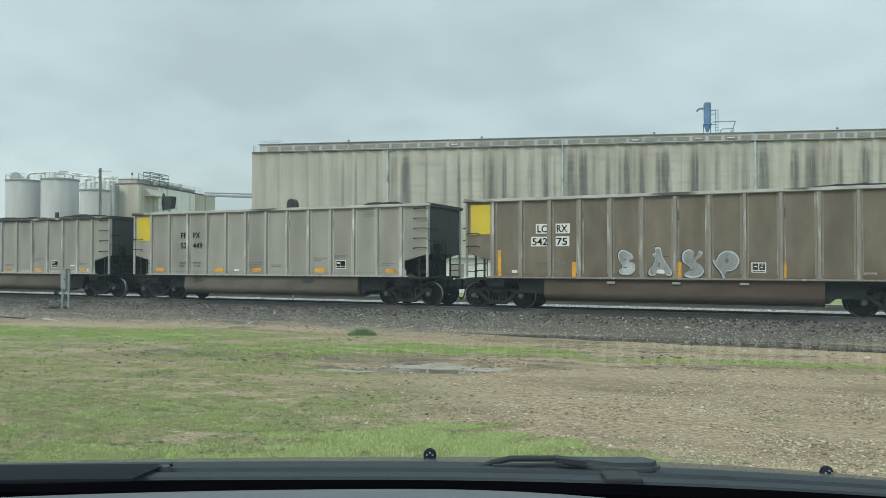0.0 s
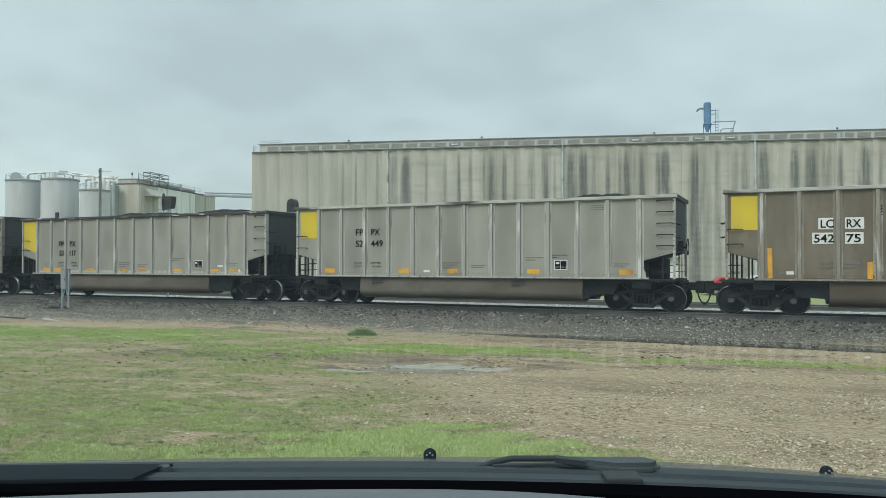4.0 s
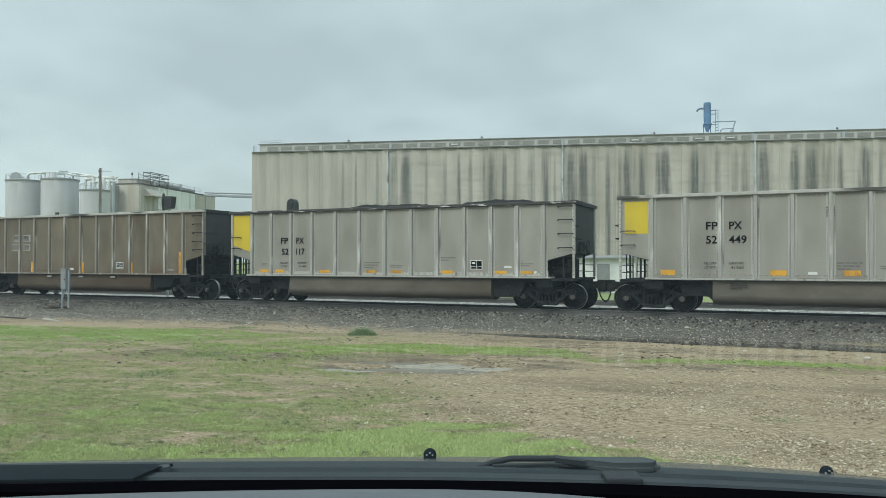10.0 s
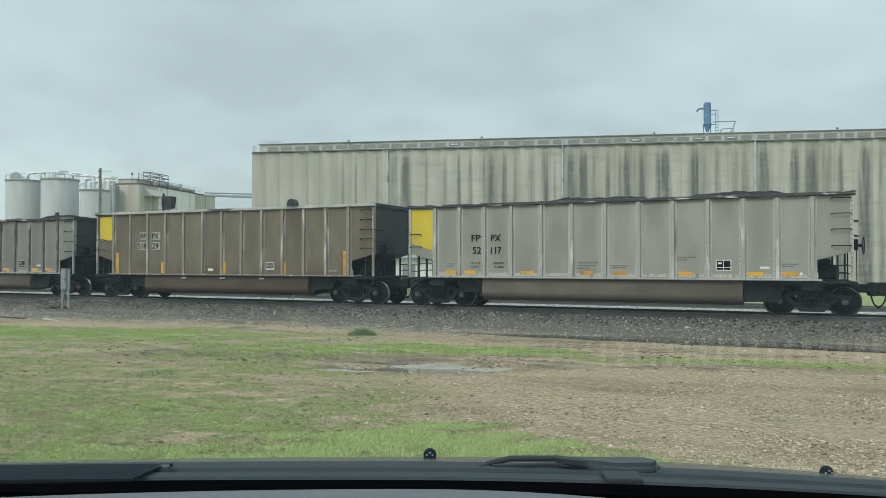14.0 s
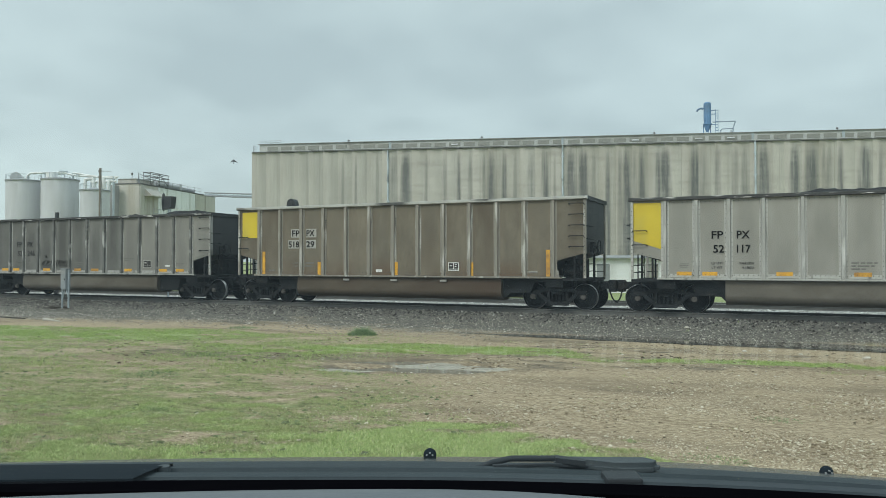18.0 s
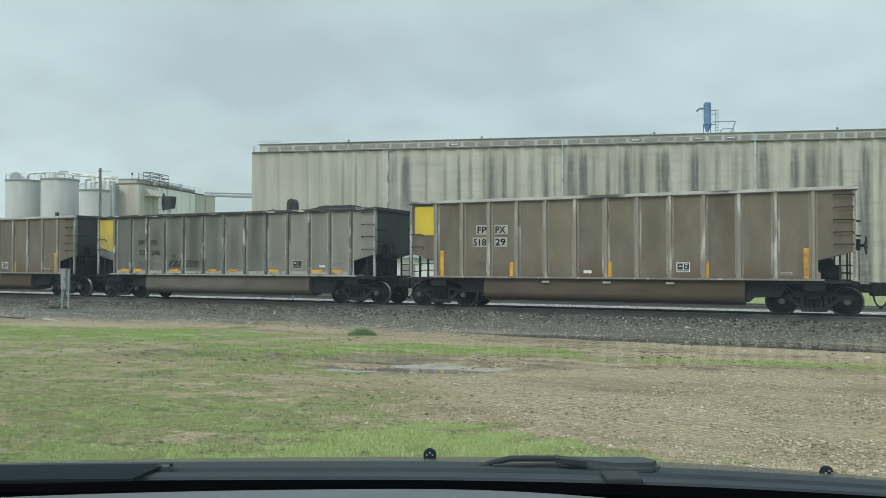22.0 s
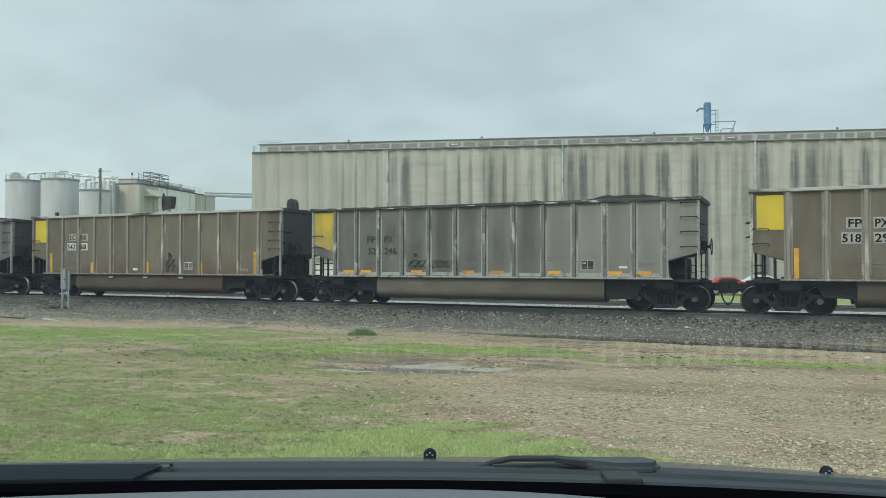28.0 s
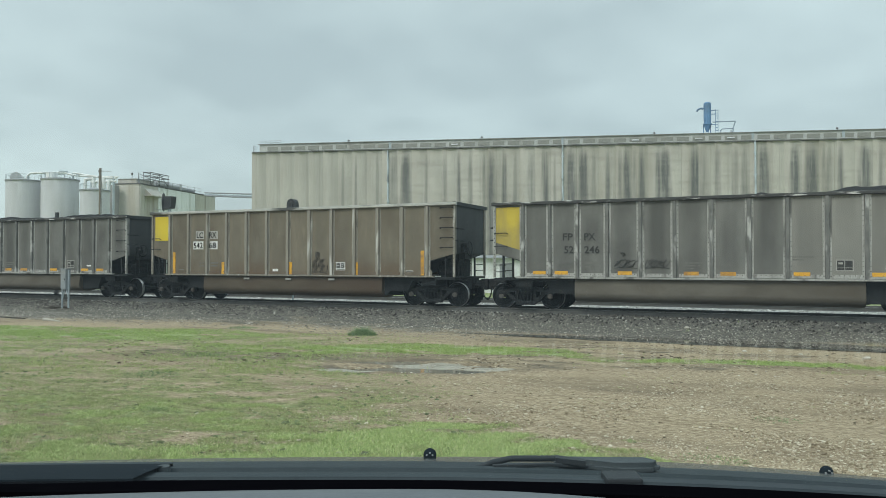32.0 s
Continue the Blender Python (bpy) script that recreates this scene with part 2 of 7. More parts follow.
def thing(name, label, category, at=(0, 0, 0), group="", kind=""):
    ob = new(name)
    ob.empty_display_size = 0.3
    ob.matrix_basis = at if isinstance(at, Matrix) else Matrix.Translation(at)
    return tagged(ob, label, category, group, kind)


def solid(name, bm, material, label, category, at=None, smooth=None, group="", kind=""):
    ob = new(name, mesh_of(name, bm, material, smooth))
    if at is not None:
        ob.matrix_basis = at if isinstance(at, Matrix) else Matrix.Translation(at)
    return tagged(ob, label, category, group, kind)


def lettering(text, size, material, parent, at, width=None, name="lettering", fat=0.0, label=""):
    """Flat letters on a wall that faces the eye: at is the lower left corner, size the letters' height."""
    cu = bpy.data.curves.new(name, "FONT")
    cu.body, cu.size, cu.extrude, cu.offset, cu.resolution_u = text, size / 0.7, 0.003, fat, 3
    tmp = bpy.data.objects.new(name, cu)
    scene.collection.objects.link(tmp)
    bpy.context.view_layer.update()
    me = bpy.data.meshes.new_from_object(tmp.evaluated_get(bpy.context.evaluated_depsgraph_get()))
    bpy.data.objects.remove(tmp)
    xs = [v.co.x for v in me.vertices]
    k = width / (max(xs) - min(xs)) if width else 1.0
    x0 = min(xs)
    for v in me.vertices:
        v.co = Vector(((v.co.x - x0) * k, v.co.z, v.co.y))
    me.materials.clear()
    me.materials.append(material)
    return tagged(part(name, me, material, parent, label, at=at), label, kind="stuff")


# ---- ground ----
GROUND_STEPS = [(-60, 0.0), (6, 0.0), (12, -0.14), (18, -0.33), (20.0, -0.40), (21.2, -0.42), (22.7, -0.40), (24.7, -0.13), (25.1, -0.10),
                (28.6, -0.10), (29.2, -0.12), (30.4, -0.24), (31.6, -0.215), (37.0, -0.215), (38.2, -0.42), (46, -0.45), (400, -0.45)]


PUDDLE_Z = -0.185
# troughs that hold the rainwater: place and half size, sideways and ahead
POOLS = [(-0.36, 13.42, 1.1, 0.30), (-1.05, 14.42, 0.65, 0.26), (0.25, 14.0, 0.6, 0.10)]
# flats of pale wet silt round them
SILT = [(-0.15, 13.95, 0.95, 0.36), (-1.7, 13.25, 0.7, 0.20), (0.8, 13.45, 0.5, 0.18)]


def ahead(x, y):
    """Distance ahead of the car and to its right."""
    c, s = math.cos(radians(TURN)), math.sin(radians(TURN))
    return -s * x + c * y, c * x + s * y


def clamp(v):
    return max(0.0, min(1.0, v))


def puddle_reach(x, y):
    k, w = ahead(x, y)
    return ((w + 0.5) / 1.75) ** 2 + ((k - 13.8) / 0.95) ** 2, k, w


def between(rows, a):
    """Values between the rows, by their first number."""
    if a <= rows[0][0]:
        return rows[0][1:]
    for p, q in zip(rows, rows[1:]):
        if a <= q[0]:
            f = (a - p[0]) / (q[0] - p[0])
            return [u + (v - u) * f for u, v in zip(p[1:], q[1:])]
    return rows[-1][1:]


def ground_z(x, y):
    for (y0, z0), (y1, z1) in zip(GROUND_STEPS, GROUND_STEPS[1:]):
        if y <= y1:
            z = z0 + (z1 - z0) * max(0.0, (y - y0) / (y1 - y0))
            break
    else:
        z = -0.45
    if y < 22.9:
        calm = 1 - 0.65 * clamp((y - 18.5) / 1.5)
        z += calm * (0.035 * noise.noise((x * 0.35, y * 0.35, 0)) + 0.014 * noise.noise((x * 1.7, y * 1.7, 3)))
        if y > 20:
            mid = 21.85 + min(0.0, 0.14 * (x + 4))
            z -= (0.034 * clamp((x + 12) / 3) + 0.068 * clamp((x + 6) / 3)) * math.exp(-((y - mid) / 0.8) ** 2) - 0.012 * noise.noise((x * 1.1, y * 2.5, 6))
        d, k, w = puddle_reach(x, y)
        hold = clamp((2.2 - d) / 0.9)
        if hold:
            deep = max(1 - ((w - cw) / rw) ** 2 - ((k - ck - 0.16 * (cw - w)) / rk) ** 2 for cw, ck, rw, rk in POOLS)
            bowl = PUDDLE_Z + 0.03 * max(-1.5, min(1.5, -deep)) + 0.022 * noise.noise((w * 1.6, k * 5.0, 4)) + 0.012 * noise.noise((w * 5, k * 14, 4)) - 0.006
            z = z * (1 - hold) + hold * bowl
    return z


def ballast_foot(x):
    """Where the ballast's lower edge runs."""
    return (0.5 * noise.noise((x * 0.4, 0, 15)) + 0.35 * noise.noise((x * 1.3, 0, 15))) * clamp((-8 - x) / 4) + 22.3 + 0.07 * clamp((x + 9) / 14) * 14 - 0.35 + 0.2 * math.sin(x * 0.7) if x > -20 else 21.9 - min(3.8, (-20 - x) * 0.25)


# grass bands by bearing: bearing, distance, half width, thickness of growth
FAR_BAND = [(-0.75, 20.6, 2.9, 1.1), (-0.33, 20.9, 2.3, 1.1), (-0.2, 21.8, 0.7, 0.45), (-0.05, 21.8, 0.4, 0.0)]
LONG_BAND = [(-0.40, 16.2, 1.6, 0.0), (-0.3, 16.2, 2.0, 0.62), (-0.2, 16.3, 1.8, 0.72), (-0.12, 17.5, 1.2, 1.15), (0.0, 17.5, 1.1, 1.45),
             (0.09, 17.3, 1.0, 1.45), (0.16, 16.7, 0.85, 1.0), (0.2, 15.5, 0.7, 0.55), (0.29, 15.5, 0.5, 0.8), (0.42, 15.0, 0.45, 1.2),
             (0.6, 14.4, 0.45, 1.1), (0.8, 13.8, 0.6, 1.0)]
LAWN_EDGE = [(-0.395, 6.3), (-0.36, 7.5), (-0.25, 7.85), (-0.18, 8.15), (-0.02, 8.85), (0.05, 8.5), (0.16, 7.7), (0.22, 7.75), (0.28, 7.4), (0.33, 6.0)]


def grass_amount(x, y):
    """How green the ground is, 0 to 1: a near lawn, a strip along the track, thin patches between."""
    k, w = ahead(x, y)
    a = w / max(k, 0.5)
    n1 = noise.noise((w * 0.7, k * 1.1, 7))
    n2 = noise.noise((w * 2.1, k * 3.2, 9))
    g = 0.2 * clamp(n1 * 1.5 + n2 - 0.5)
    g = max(g, 0.34 * clamp((0.04 - a) * 5) * clamp(0.75 + 0.9 * n1 + 0.8 * n2) * clamp((23.5 - k) / 2))
    for rows in (FAR_BAND, LONG_BAND):
        mid, half, thick = between(rows, a)
        g = max(g, thick * math.exp(-((k - mid - 0.5 * half * n1) / half) ** 4) * clamp(0.8 + 1.1 * n1 + 1.3 * n2))
    if k < 14.5:
        left = clamp((0.10 - a) * 3.0) * clamp((14.2 - k) / 5.0)
        g = max(g, left * min(0.7, clamp(0.48 + 0.55 * n1 + 0.6 * n2)))
        lawn = clamp((between(LAWN_EDGE, a)[0] + 0.9 * n2 + 0.3 * n1 - k) * 1.3)
        g = max(g, lawn * clamp(0.95 - 2.2 * clamp(a - 0.08) + 0.25 * n1 + (0.3 + 2.0 * clamp(a - 0.08)) * n2))
        right = clamp((7.8 - k) * 1.2) * clamp((a - 0.3) * 6) * clamp(n1 * 2.2 + n2 * 0.9 - 0.2)
        g = max(g, 0.85 * right, 0.6 * clamp(1.2 - abs(k - 9.7 - 0.8 * n1)) * clamp(1.3 - abs(a + 0.36) * 7) * clamp(0.8 + n2))
    if puddle_reach(x, y)[0] < 1.0:
        g *= 0.15
    return clamp(g)


def wet_mud(x, y):
    """Damp dark earth round the puddles and in a few churned spots."""
    k, w = ahead(x, y)
    v = clamp((2.4 - puddle_reach(x, y)[0]) / 1.6)
    for mk, mw, rk, rw in ((14.3, 1.5, 0.9, 1.3), (17.9, 5.2, 0.9, 1.1), (15.8, -5.4, 0.8, 1.2), (15.2, -3.2, 0.8, 1.8), (15.9, 0.3, 0.45, 2.4), (14.2, 4.6, 0.4, 1.6), (20.2, 2.6, 0.7, 2.2), (18.6, 3.4, 0.8, 1.4), (15.6, -1.6, 0.35, 1.3), (16.9, 2.6, 0.4, 1.0), (16.2, 4.2, 0.5, 0.9), (17.0, 7.2, 0.4, 1.2)):
        v = max(v, 0.9 * clamp(1.5 - ((k - mk) / rk) ** 2 - ((w - mw) / rw) ** 2))
    return max(v, 0.5 * math.exp(-((y - 21.6) / 0.6) ** 2) if x > -11 else 0.0)


def silt_flat(x, y):
    """Pale silt left where the puddle dries."""
    k, w = ahead(x, y)
    if abs(k - 13.8) > 3:
        return 0.0
    return clamp(1.4 * (max(1 - ((w - cw) / rw) ** 2 - ((k - ck - 0.16 * (cw - w)) / rk) ** 2 for cw, ck, rw, rk in SILT) + 0.5 * noise.noise((w * 1.4, k * 5.0, 33))) + 0.25)


GROWTH = {}


def growth(x, y):
    """grass_amount, kept for each small square of ground."""
    q = (round(x / 0.07), round(y / 0.07))
    if q not in GROWTH:
        GROWTH[q] = grass_amount(q[0] * 0.07, q[1] * 0.07)
    return GROWTH[q]


def ground_material():
    m = bpy.data.materials.new("ground_soil")
    m.use_nodes = True
    n, l = m.node_tree.nodes, m.node_tree.links
    b = n["Principled BSDF"]
    tc = n.new("ShaderNodeTexCoord")

    def tex(scale, detail, stretch=(1, 1, 1)):
        mp = n.new("ShaderNodeMapping"); mp.inputs["Scale"].default_value = stretch
        t = n.new("ShaderNodeTexNoise")
        t.inputs["Scale"].default_value, t.inputs["Detail"].default_value, t.inputs["Roughness"].default_value = scale, detail, 0.65
        l.new(tc.outputs["Object"], mp.inputs[0]); l.new(mp.outputs[0], t.inputs["Vector"])
        return t.outputs["Fac"]

    def mix(fac, a, c):
        x = n.new("ShaderNodeMix"); x.data_type = "RGBA"
        l.new(fac, x.inputs[0]); l.new(a, x.inputs[6]); l.new(c, x.inputs[7])
        return x.outputs[2]

    def cut(v, lo, hi):
        r = n.new("ShaderNodeMapRange"); r.inputs["From Min"].default_value, r.inputs["From Max"].default_value = lo, hi
        l.new(v, r.inputs["Value"])
        return r.outputs[0]

    def ramp(v, stops):
        r = ramp_node(n, stops); l.new(v, r.inputs[0])
        return r.outputs[0]

    soil = ramp(tex(20, 12, (0.7, 1, 1)), [(0.34, (0.175, 0.128, 0.081)), (0.5, (0.318, 0.250, 0.164)), (0.66, (0.48, 0.392, 0.27))])
    damp = ramp(tex(7, 10), two((0.125, 0.094, 0.062), (0.275, 0.212, 0.14)))
    soil = mix(cut(tex(0.6, 9, (0.35, 1, 1)), 0.49, 0.66), soil, damp)
    olive = ramp(tex(9, 12, (0.7, 1, 1)), [(0.34, (0.08, 0.082, 0.034)), (0.5, (0.178, 0.184, 0.078)), (0.66, (0.30, 0.288, 0.148))])
    turf = ramp(tex(12, 12), [(0.32, (0.16, 0.20, 0.085)), (0.5, (0.25, 0.305, 0.13)), (0.68, (0.36, 0.405, 0.19))])
    gravel = ramp(tex(24, 6), [(0.32, (0.026, 0.024, 0.021)), (0.5, (0.105, 0.097, 0.083)), (0.68, (0.25, 0.232, 0.20))])
    at = n.new("ShaderNodeVertexColor"); at.layer_name = "cover"
    sep = n.new("ShaderNodeSeparateColor"); l.new(at.outputs["Color"], sep.inputs[0])
    edge = n.new("ShaderNodeMath"); edge.operation = "ADD"
    l.new(sep.outputs["Red"], edge.inputs[0])
    wob = n.new("ShaderNodeMath"); wob.operation = "MULTIPLY_ADD"; wob.inputs[1].default_value, wob.inputs[2].default_value = 1.0, -0.5
    l.new(tex(4, 9, (0.6, 1, 1)), wob.inputs[0]); l.new(wob.outputs[0], edge.inputs[1])
    col = mix(cut(edge.outputs[0], 0.12, 0.4), soil, olive)
    col = mix(cut(edge.outputs[0], 0.5, 0.85), col, turf)
    wet = n.new("ShaderNodeMath"); wet.operation = "MULTIPLY"
    l.new(at.outputs["Alpha"], wet.inputs[0]); l.new(cut(tex(3, 8, (0.5, 1, 1)), 0.38, 0.6), wet.inputs[1])
    mud = ramp(tex(9, 6), two((0.075, 0.060, 0.044), (0.165, 0.135, 0.10)))
    col = mix(wet.outputs[0], col, mud)
    col = mix(cut(sep.outputs["Green"], 0.2, 0.8), col, gravel)
    pale = ramp(tex(11, 3), [(0.34, (0.10, 0.098, 0.09)), (0.5, (0.33, 0.32, 0.30)), (0.64, (0.56, 0.55, 0.52))])
    col = mix(cut(sep.outputs["Blue"], 0.3, 0.7), col, pale)
    flat = n.new("ShaderNodeVertexColor"); flat.layer_name = "silt"
    flats = n.new("ShaderNodeSeparateColor"); l.new(flat.outputs["Color"], flats.inputs[0])
    rag = n.new("ShaderNodeMath"); rag.operation = "MULTIPLY_ADD"; rag.inputs[1].default_value, rag.inputs[2].default_value = 1.1, -0.55
    l.new(tex(5, 9, (0.35, 1.3, 1)), rag.inputs[0])
    ragged = n.new("ShaderNodeMath"); ragged.operation = "ADD"
    l.new(flats.outputs["Red"], ragged.inputs[0]); l.new(rag.outputs[0], ragged.inputs[1])
    still = cut(ragged.outputs[0], 0.3, 0.62)
    col = mix(still, col, ramp(tex(6, 5, (0.5, 1.6, 1)), two((0.23, 0.213, 0.172), (0.37, 0.347, 0.29))))
    l.new(col, b.inputs["Base Color"])
    gloss = n.new("ShaderNodeMapRange"); gloss.inputs["To Min"].default_value, gloss.inputs["To Max"].default_value = 0.9, 0.55
    l.new(still, gloss.inputs["Value"]); l.new(gloss.outputs[0], b.inputs["Roughness"])
    b.inputs["Specular IOR Level"].default_value = 0.25
    bp = n.new("ShaderNodeBump"); bp.inputs["Strength"].default_value, bp.inputs["Distance"].default_value = 0.7, 0.04
    l.new(tex(26, 5), bp.inputs["Height"]); l.new(bp.outputs[0], b.inputs["Normal"])
    return m


M["ground"] = ground_material()
M["ballast"] = surface("ballast_stone", [(0.25, (0.06, 0.06, 0.06)), (0.5, (0.15, 0.148, 0.142)), (0.75, (0.36, 0.35, 0.335))], 6, 0.85, bump=0.3)
M["stone"] = surface("pale_stone", two((0.30, 0.26, 0.20), (0.55, 0.51, 0.44)), 5, 0.85, bump=0.2)
M["rail"] = surface("rail_steel", two((0.085, 0.087, 0.085), (0.135, 0.133, 0.125)), 5, 0.7, 0.1, bump=0.1)
M["rail_top"] = surface("polished_rail_head", two((0.35, 0.35, 0.35), (0.5, 0.5, 0.5)), 3, 0.28, 0.9, (0.3, 6, 1), bump=0)
M["tie"] = surface("creosoted_wood", two((0.03, 0.025, 0.02), (0.075, 0.062, 0.05)), 6, 0.85, stretch=(8, 1, 4), bump=0.4)
M["water"] = surface("muddy_water", two((0.17, 0.155, 0.125), (0.24, 0.222, 0.185)), 2, 0.05, bump=0.03, fine=6.0, spec=0.6)


M["dark_water"] = surface("dark_standing_water", two((0.06, 0.052, 0.042), (0.10, 0.088, 0.07)), 2, 0.04, bump=0.05, fine=3.0, spec=0.6)


def scatter_tint(name, stops, rough=0.85):
    """A material for scattered pieces, its colour picked piece by piece."""
    m = bpy.data.materials.new(name)
    m.use_nodes = True
    n, l = m.node_tree.nodes, m.node_tree.links
    g = n.new("ShaderNodeNewGeometry")
    r = ramp_node(n, stops)
    l.new(g.outputs["Random Per Island"], r.inputs[0])
    l.new(r.outputs[0], n["Principled BSDF"].inputs["Base Color"])
    n["Principled BSDF"].inputs["Roughness"].default_value = rough
    n["Principled BSDF"].inputs["Specular IOR Level"].default_value = 0.25
    return m


M["blade"] = scatter_tint("grass_blades", [(0.0, (0.245, 0.315, 0.120)), (0.4, (0.38, 0.475, 0.188)), (0.8, (0.50, 0.575, 0.255)), (1.0, (0.60, 0.58, 0.365))])
M["strip_blade"] = scatter_tint("strip_grass_blades", [(0.0, (0.145, 0.215, 0.058)), (0.4, (0.275, 0.37, 0.112)), (0.8, (0.40, 0.485, 0.18)), (1.0, (0.52, 0.50, 0.31))])
M["dull_blade"] = scatter_tint("dull_grass_blades", [(0.0, (0.195, 0.24, 0.102)), (0.4, (0.305, 0.37, 0.155)), (0.75, (0.415, 0.44, 0.205)), (1.0, (0.53, 0.47, 0.295))])
# dark tone that carries the small shadows of grass clumps
M["tufts"] = scatter_tint("clump_shade_tint", [(0.0, (0.085, 0.10, 0.05)), (0.6, (0.16, 0.19, 0.085)), (1.0, (0.25, 0.28, 0.14))])
M["clods"] = scatter_tint("soil_clods", [(0.0, (0.04, 0.028, 0.018)), (0.6, (0.11, 0.082, 0.05)), (1.0, (0.22, 0.17, 0.11))])
M["chips"] = scatter_tint("ground_chips", [(0.0, (0.17, 0.135, 0.094)), (0.3, (0.27, 0.217, 0.145)), (0.6, (0.335, 0.273, 0.185)), (0.88, (0.50, 0.435, 0.325)), (1.0, (0.64, 0.58, 0.46))])
M["stones"] = scatter_tint("ballast_pieces", [(0.0, (0.014, 0.013, 0.012)), (0.3, (0.058, 0.055, 0.050)), (0.7, (0.138, 0.130, 0.116)), (0.95, (0.25, 0.235, 0.207)), (1.0, (0.42, 0.40, 0.37))])

M["dusty_stones"] = scatter_tint("dusty_ballast_pieces", [(0.0, (0.045, 0.041, 0.035)), (0.3, (0.145, 0.133, 0.112)), (0.7, (0.27, 0.25, 0.212)), (0.95, (0.43, 0.40, 0.345)), (1.0, (0.60, 0.57, 0.51))])
M["stone_bits"] = scatter_tint("stone_bits", [(0.0, (0.20, 0.18, 0.14)), (0.6, (0.40, 0.37, 0.31)), (1.0, (0.60, 0.57, 0.50))])
M["pale_stones"] = scatter_tint("pale_ballast_pieces", [(0.0, (0.10, 0.097, 0.09)), (0.4, (0.36, 0.35, 0.33)), (1.0, (0.7, 0.69, 0.66))])


def build_ground():
    xs = sorted({round(v, 3) for v in [-3000, -1200, -500, -250, -150, -100, -75] + [-60 + 1.0 * i for i in range(13)] + [-48 + 0.24 * i for i in range(251)] + [-8.6 + 0.08 * i for i in range(58)]
                 + [14, 17, 22, 30, 45, 80, 150, 300, 800, 3000]})
    ys = sorted({round(v, 3) for v in [-3000, -800, -200, -60, -20, -6, 0, 2, 3] + [4 + 0.17 * i for i in range(126)] + [11 + 0.06 * i for i in range(55)] + [26, 27, 28, 28.6, 29.2, 29.8, 30.4, 31, 31.6, 33,
                 35.6, 36.3, 37, 39, 42, 46, 55, 70, 100, 150, 300, 800, 3000]})
    verts, cover, silt = [], [], []
    for y in ys:
        for x in xs:
            near = -60 < x < 16 and 3 < y < 50
            verts.append((x, y, ground_z(x, y)))
            g = grass_amount(x, y) if near and y < 21.5 else (0.75 if y > 37 or y < 4 else 0.2)
            foot = ballast_foot(x)
            grav = clamp((y - foot + 0.6 + 1.3 * clamp((-6 - x) / 4)) / (0.9 + 2.6 * clamp((-6 - x) / 4)) + 0.5 * noise.noise((x * 0.9, y * 1.6, 17)) * clamp((-6 - x) / 4)) * clamp((38.0 - y) / 0.8)
            cover.append((g * (1 - grav), grav, clamp((y - 27.6) / 1.2) * grav, wet_mud(x, y) if near else 0.0))
            silt.append((silt_flat(x, y) if near else 0.0, 0, 0, 1))
    nx = len(xs)
    faces = [(j * nx + i, j * nx + i + 1, (j + 1) * nx + i + 1, (j + 1) * nx + i) for j in range(len(ys) - 1) for i in range(nx - 1)]
    me = bpy.data.meshes.new("ground")
    me.from_pydata(verts, [], faces)
    me.materials.append(M["ground"])
    lay = me.color_attributes.new("cover", "FLOAT_COLOR", "POINT")
    lay.data.foreach_set("color", np.array(cover, dtype=np.float32).ravel())
    lay = me.color_attributes.new("silt", "FLOAT_COLOR", "POINT")
    lay.data.foreach_set("color", np.array(silt, dtype=np.float32).ravel())
    me.shade_smooth()
    tagged(new("ground", me), "patchy grass and bare brown gravelly dirt beside ballast", "ground", kind="structure")


def scatter(name, spots, label, category, material, shape):
    """One mesh of many small pieces; shape(rng, x, y, z) gives a piece's vertices and faces."""
    verts, faces = [], []
    rng = random.Random(5)
    for x, y, z in spots:
        v, f = shape(rng, x, y, z)
        k = len(verts)
        verts += v
        faces += [tuple(i + k for i in q) for q in f]
    me = bpy.data.meshes.new(name)
    me.from_pydata(verts, [], faces)
    me.materials.append(material)
    return tagged(new(name, me), label, category, kind="stuff")


def stone_shape(lo, hi, flat=0.7):
    def make(rng, x, y, z):
        r = lo + (hi - lo) * rng.random() ** 2
        t = rng.random() * 6.28
        v = []
        for i in range(4):
            q = r * rng.uniform(0.7, 1.25)
            v.append((x + q * math.cos(t + i * 1.57), y + q * math.sin(t + i * 1.57), z + r * flat * rng.uniform(-0.1, 0.35)))
        v.append((x + r * rng.uniform(-0.4, 0.4), y + r * rng.uniform(-0.4, 0.4), z + r * flat * rng.uniform(0.7, 1.2)))
        v.append((x, y, z - r * 0.6))
        return v, [(0, 1, 4), (1, 2, 4), (2, 3, 4), (3, 0, 4), (1, 0, 5), (2, 1, 5), (3, 2, 5), (0, 3, 5)]
    return make


def blade_shape(lo, hi):
    def make(rng, x, y, z):
        h, t = lo + (hi - lo) * rng.random() ** 1.5, rng.random() * 6.28
        w, lean = 0.0018 + 0.0022 * rng.random() + 0.012 * h, h * rng.uniform(0.2, 1.4)
        c, s, t2 = math.cos(t) * w, math.sin(t) * w, rng.random() * 6.28
        dx, dy = math.cos(t2) * lean, math.sin(t2) * lean
        return [(x - c, y - s, z - 0.01), (x + c, y + s, z - 0.01), (x + c * 0.7 + dx * 0.4, y + s * 0.7 + dy * 0.4, z + h * 0.6),
                (x - c * 0.7 + dx * 0.4, y - s * 0.7 + dy * 0.4, z + h * 0.6), (x + dx, y + dy, z + h)], [(0, 1, 2, 3), (3, 2, 4)]
    return make


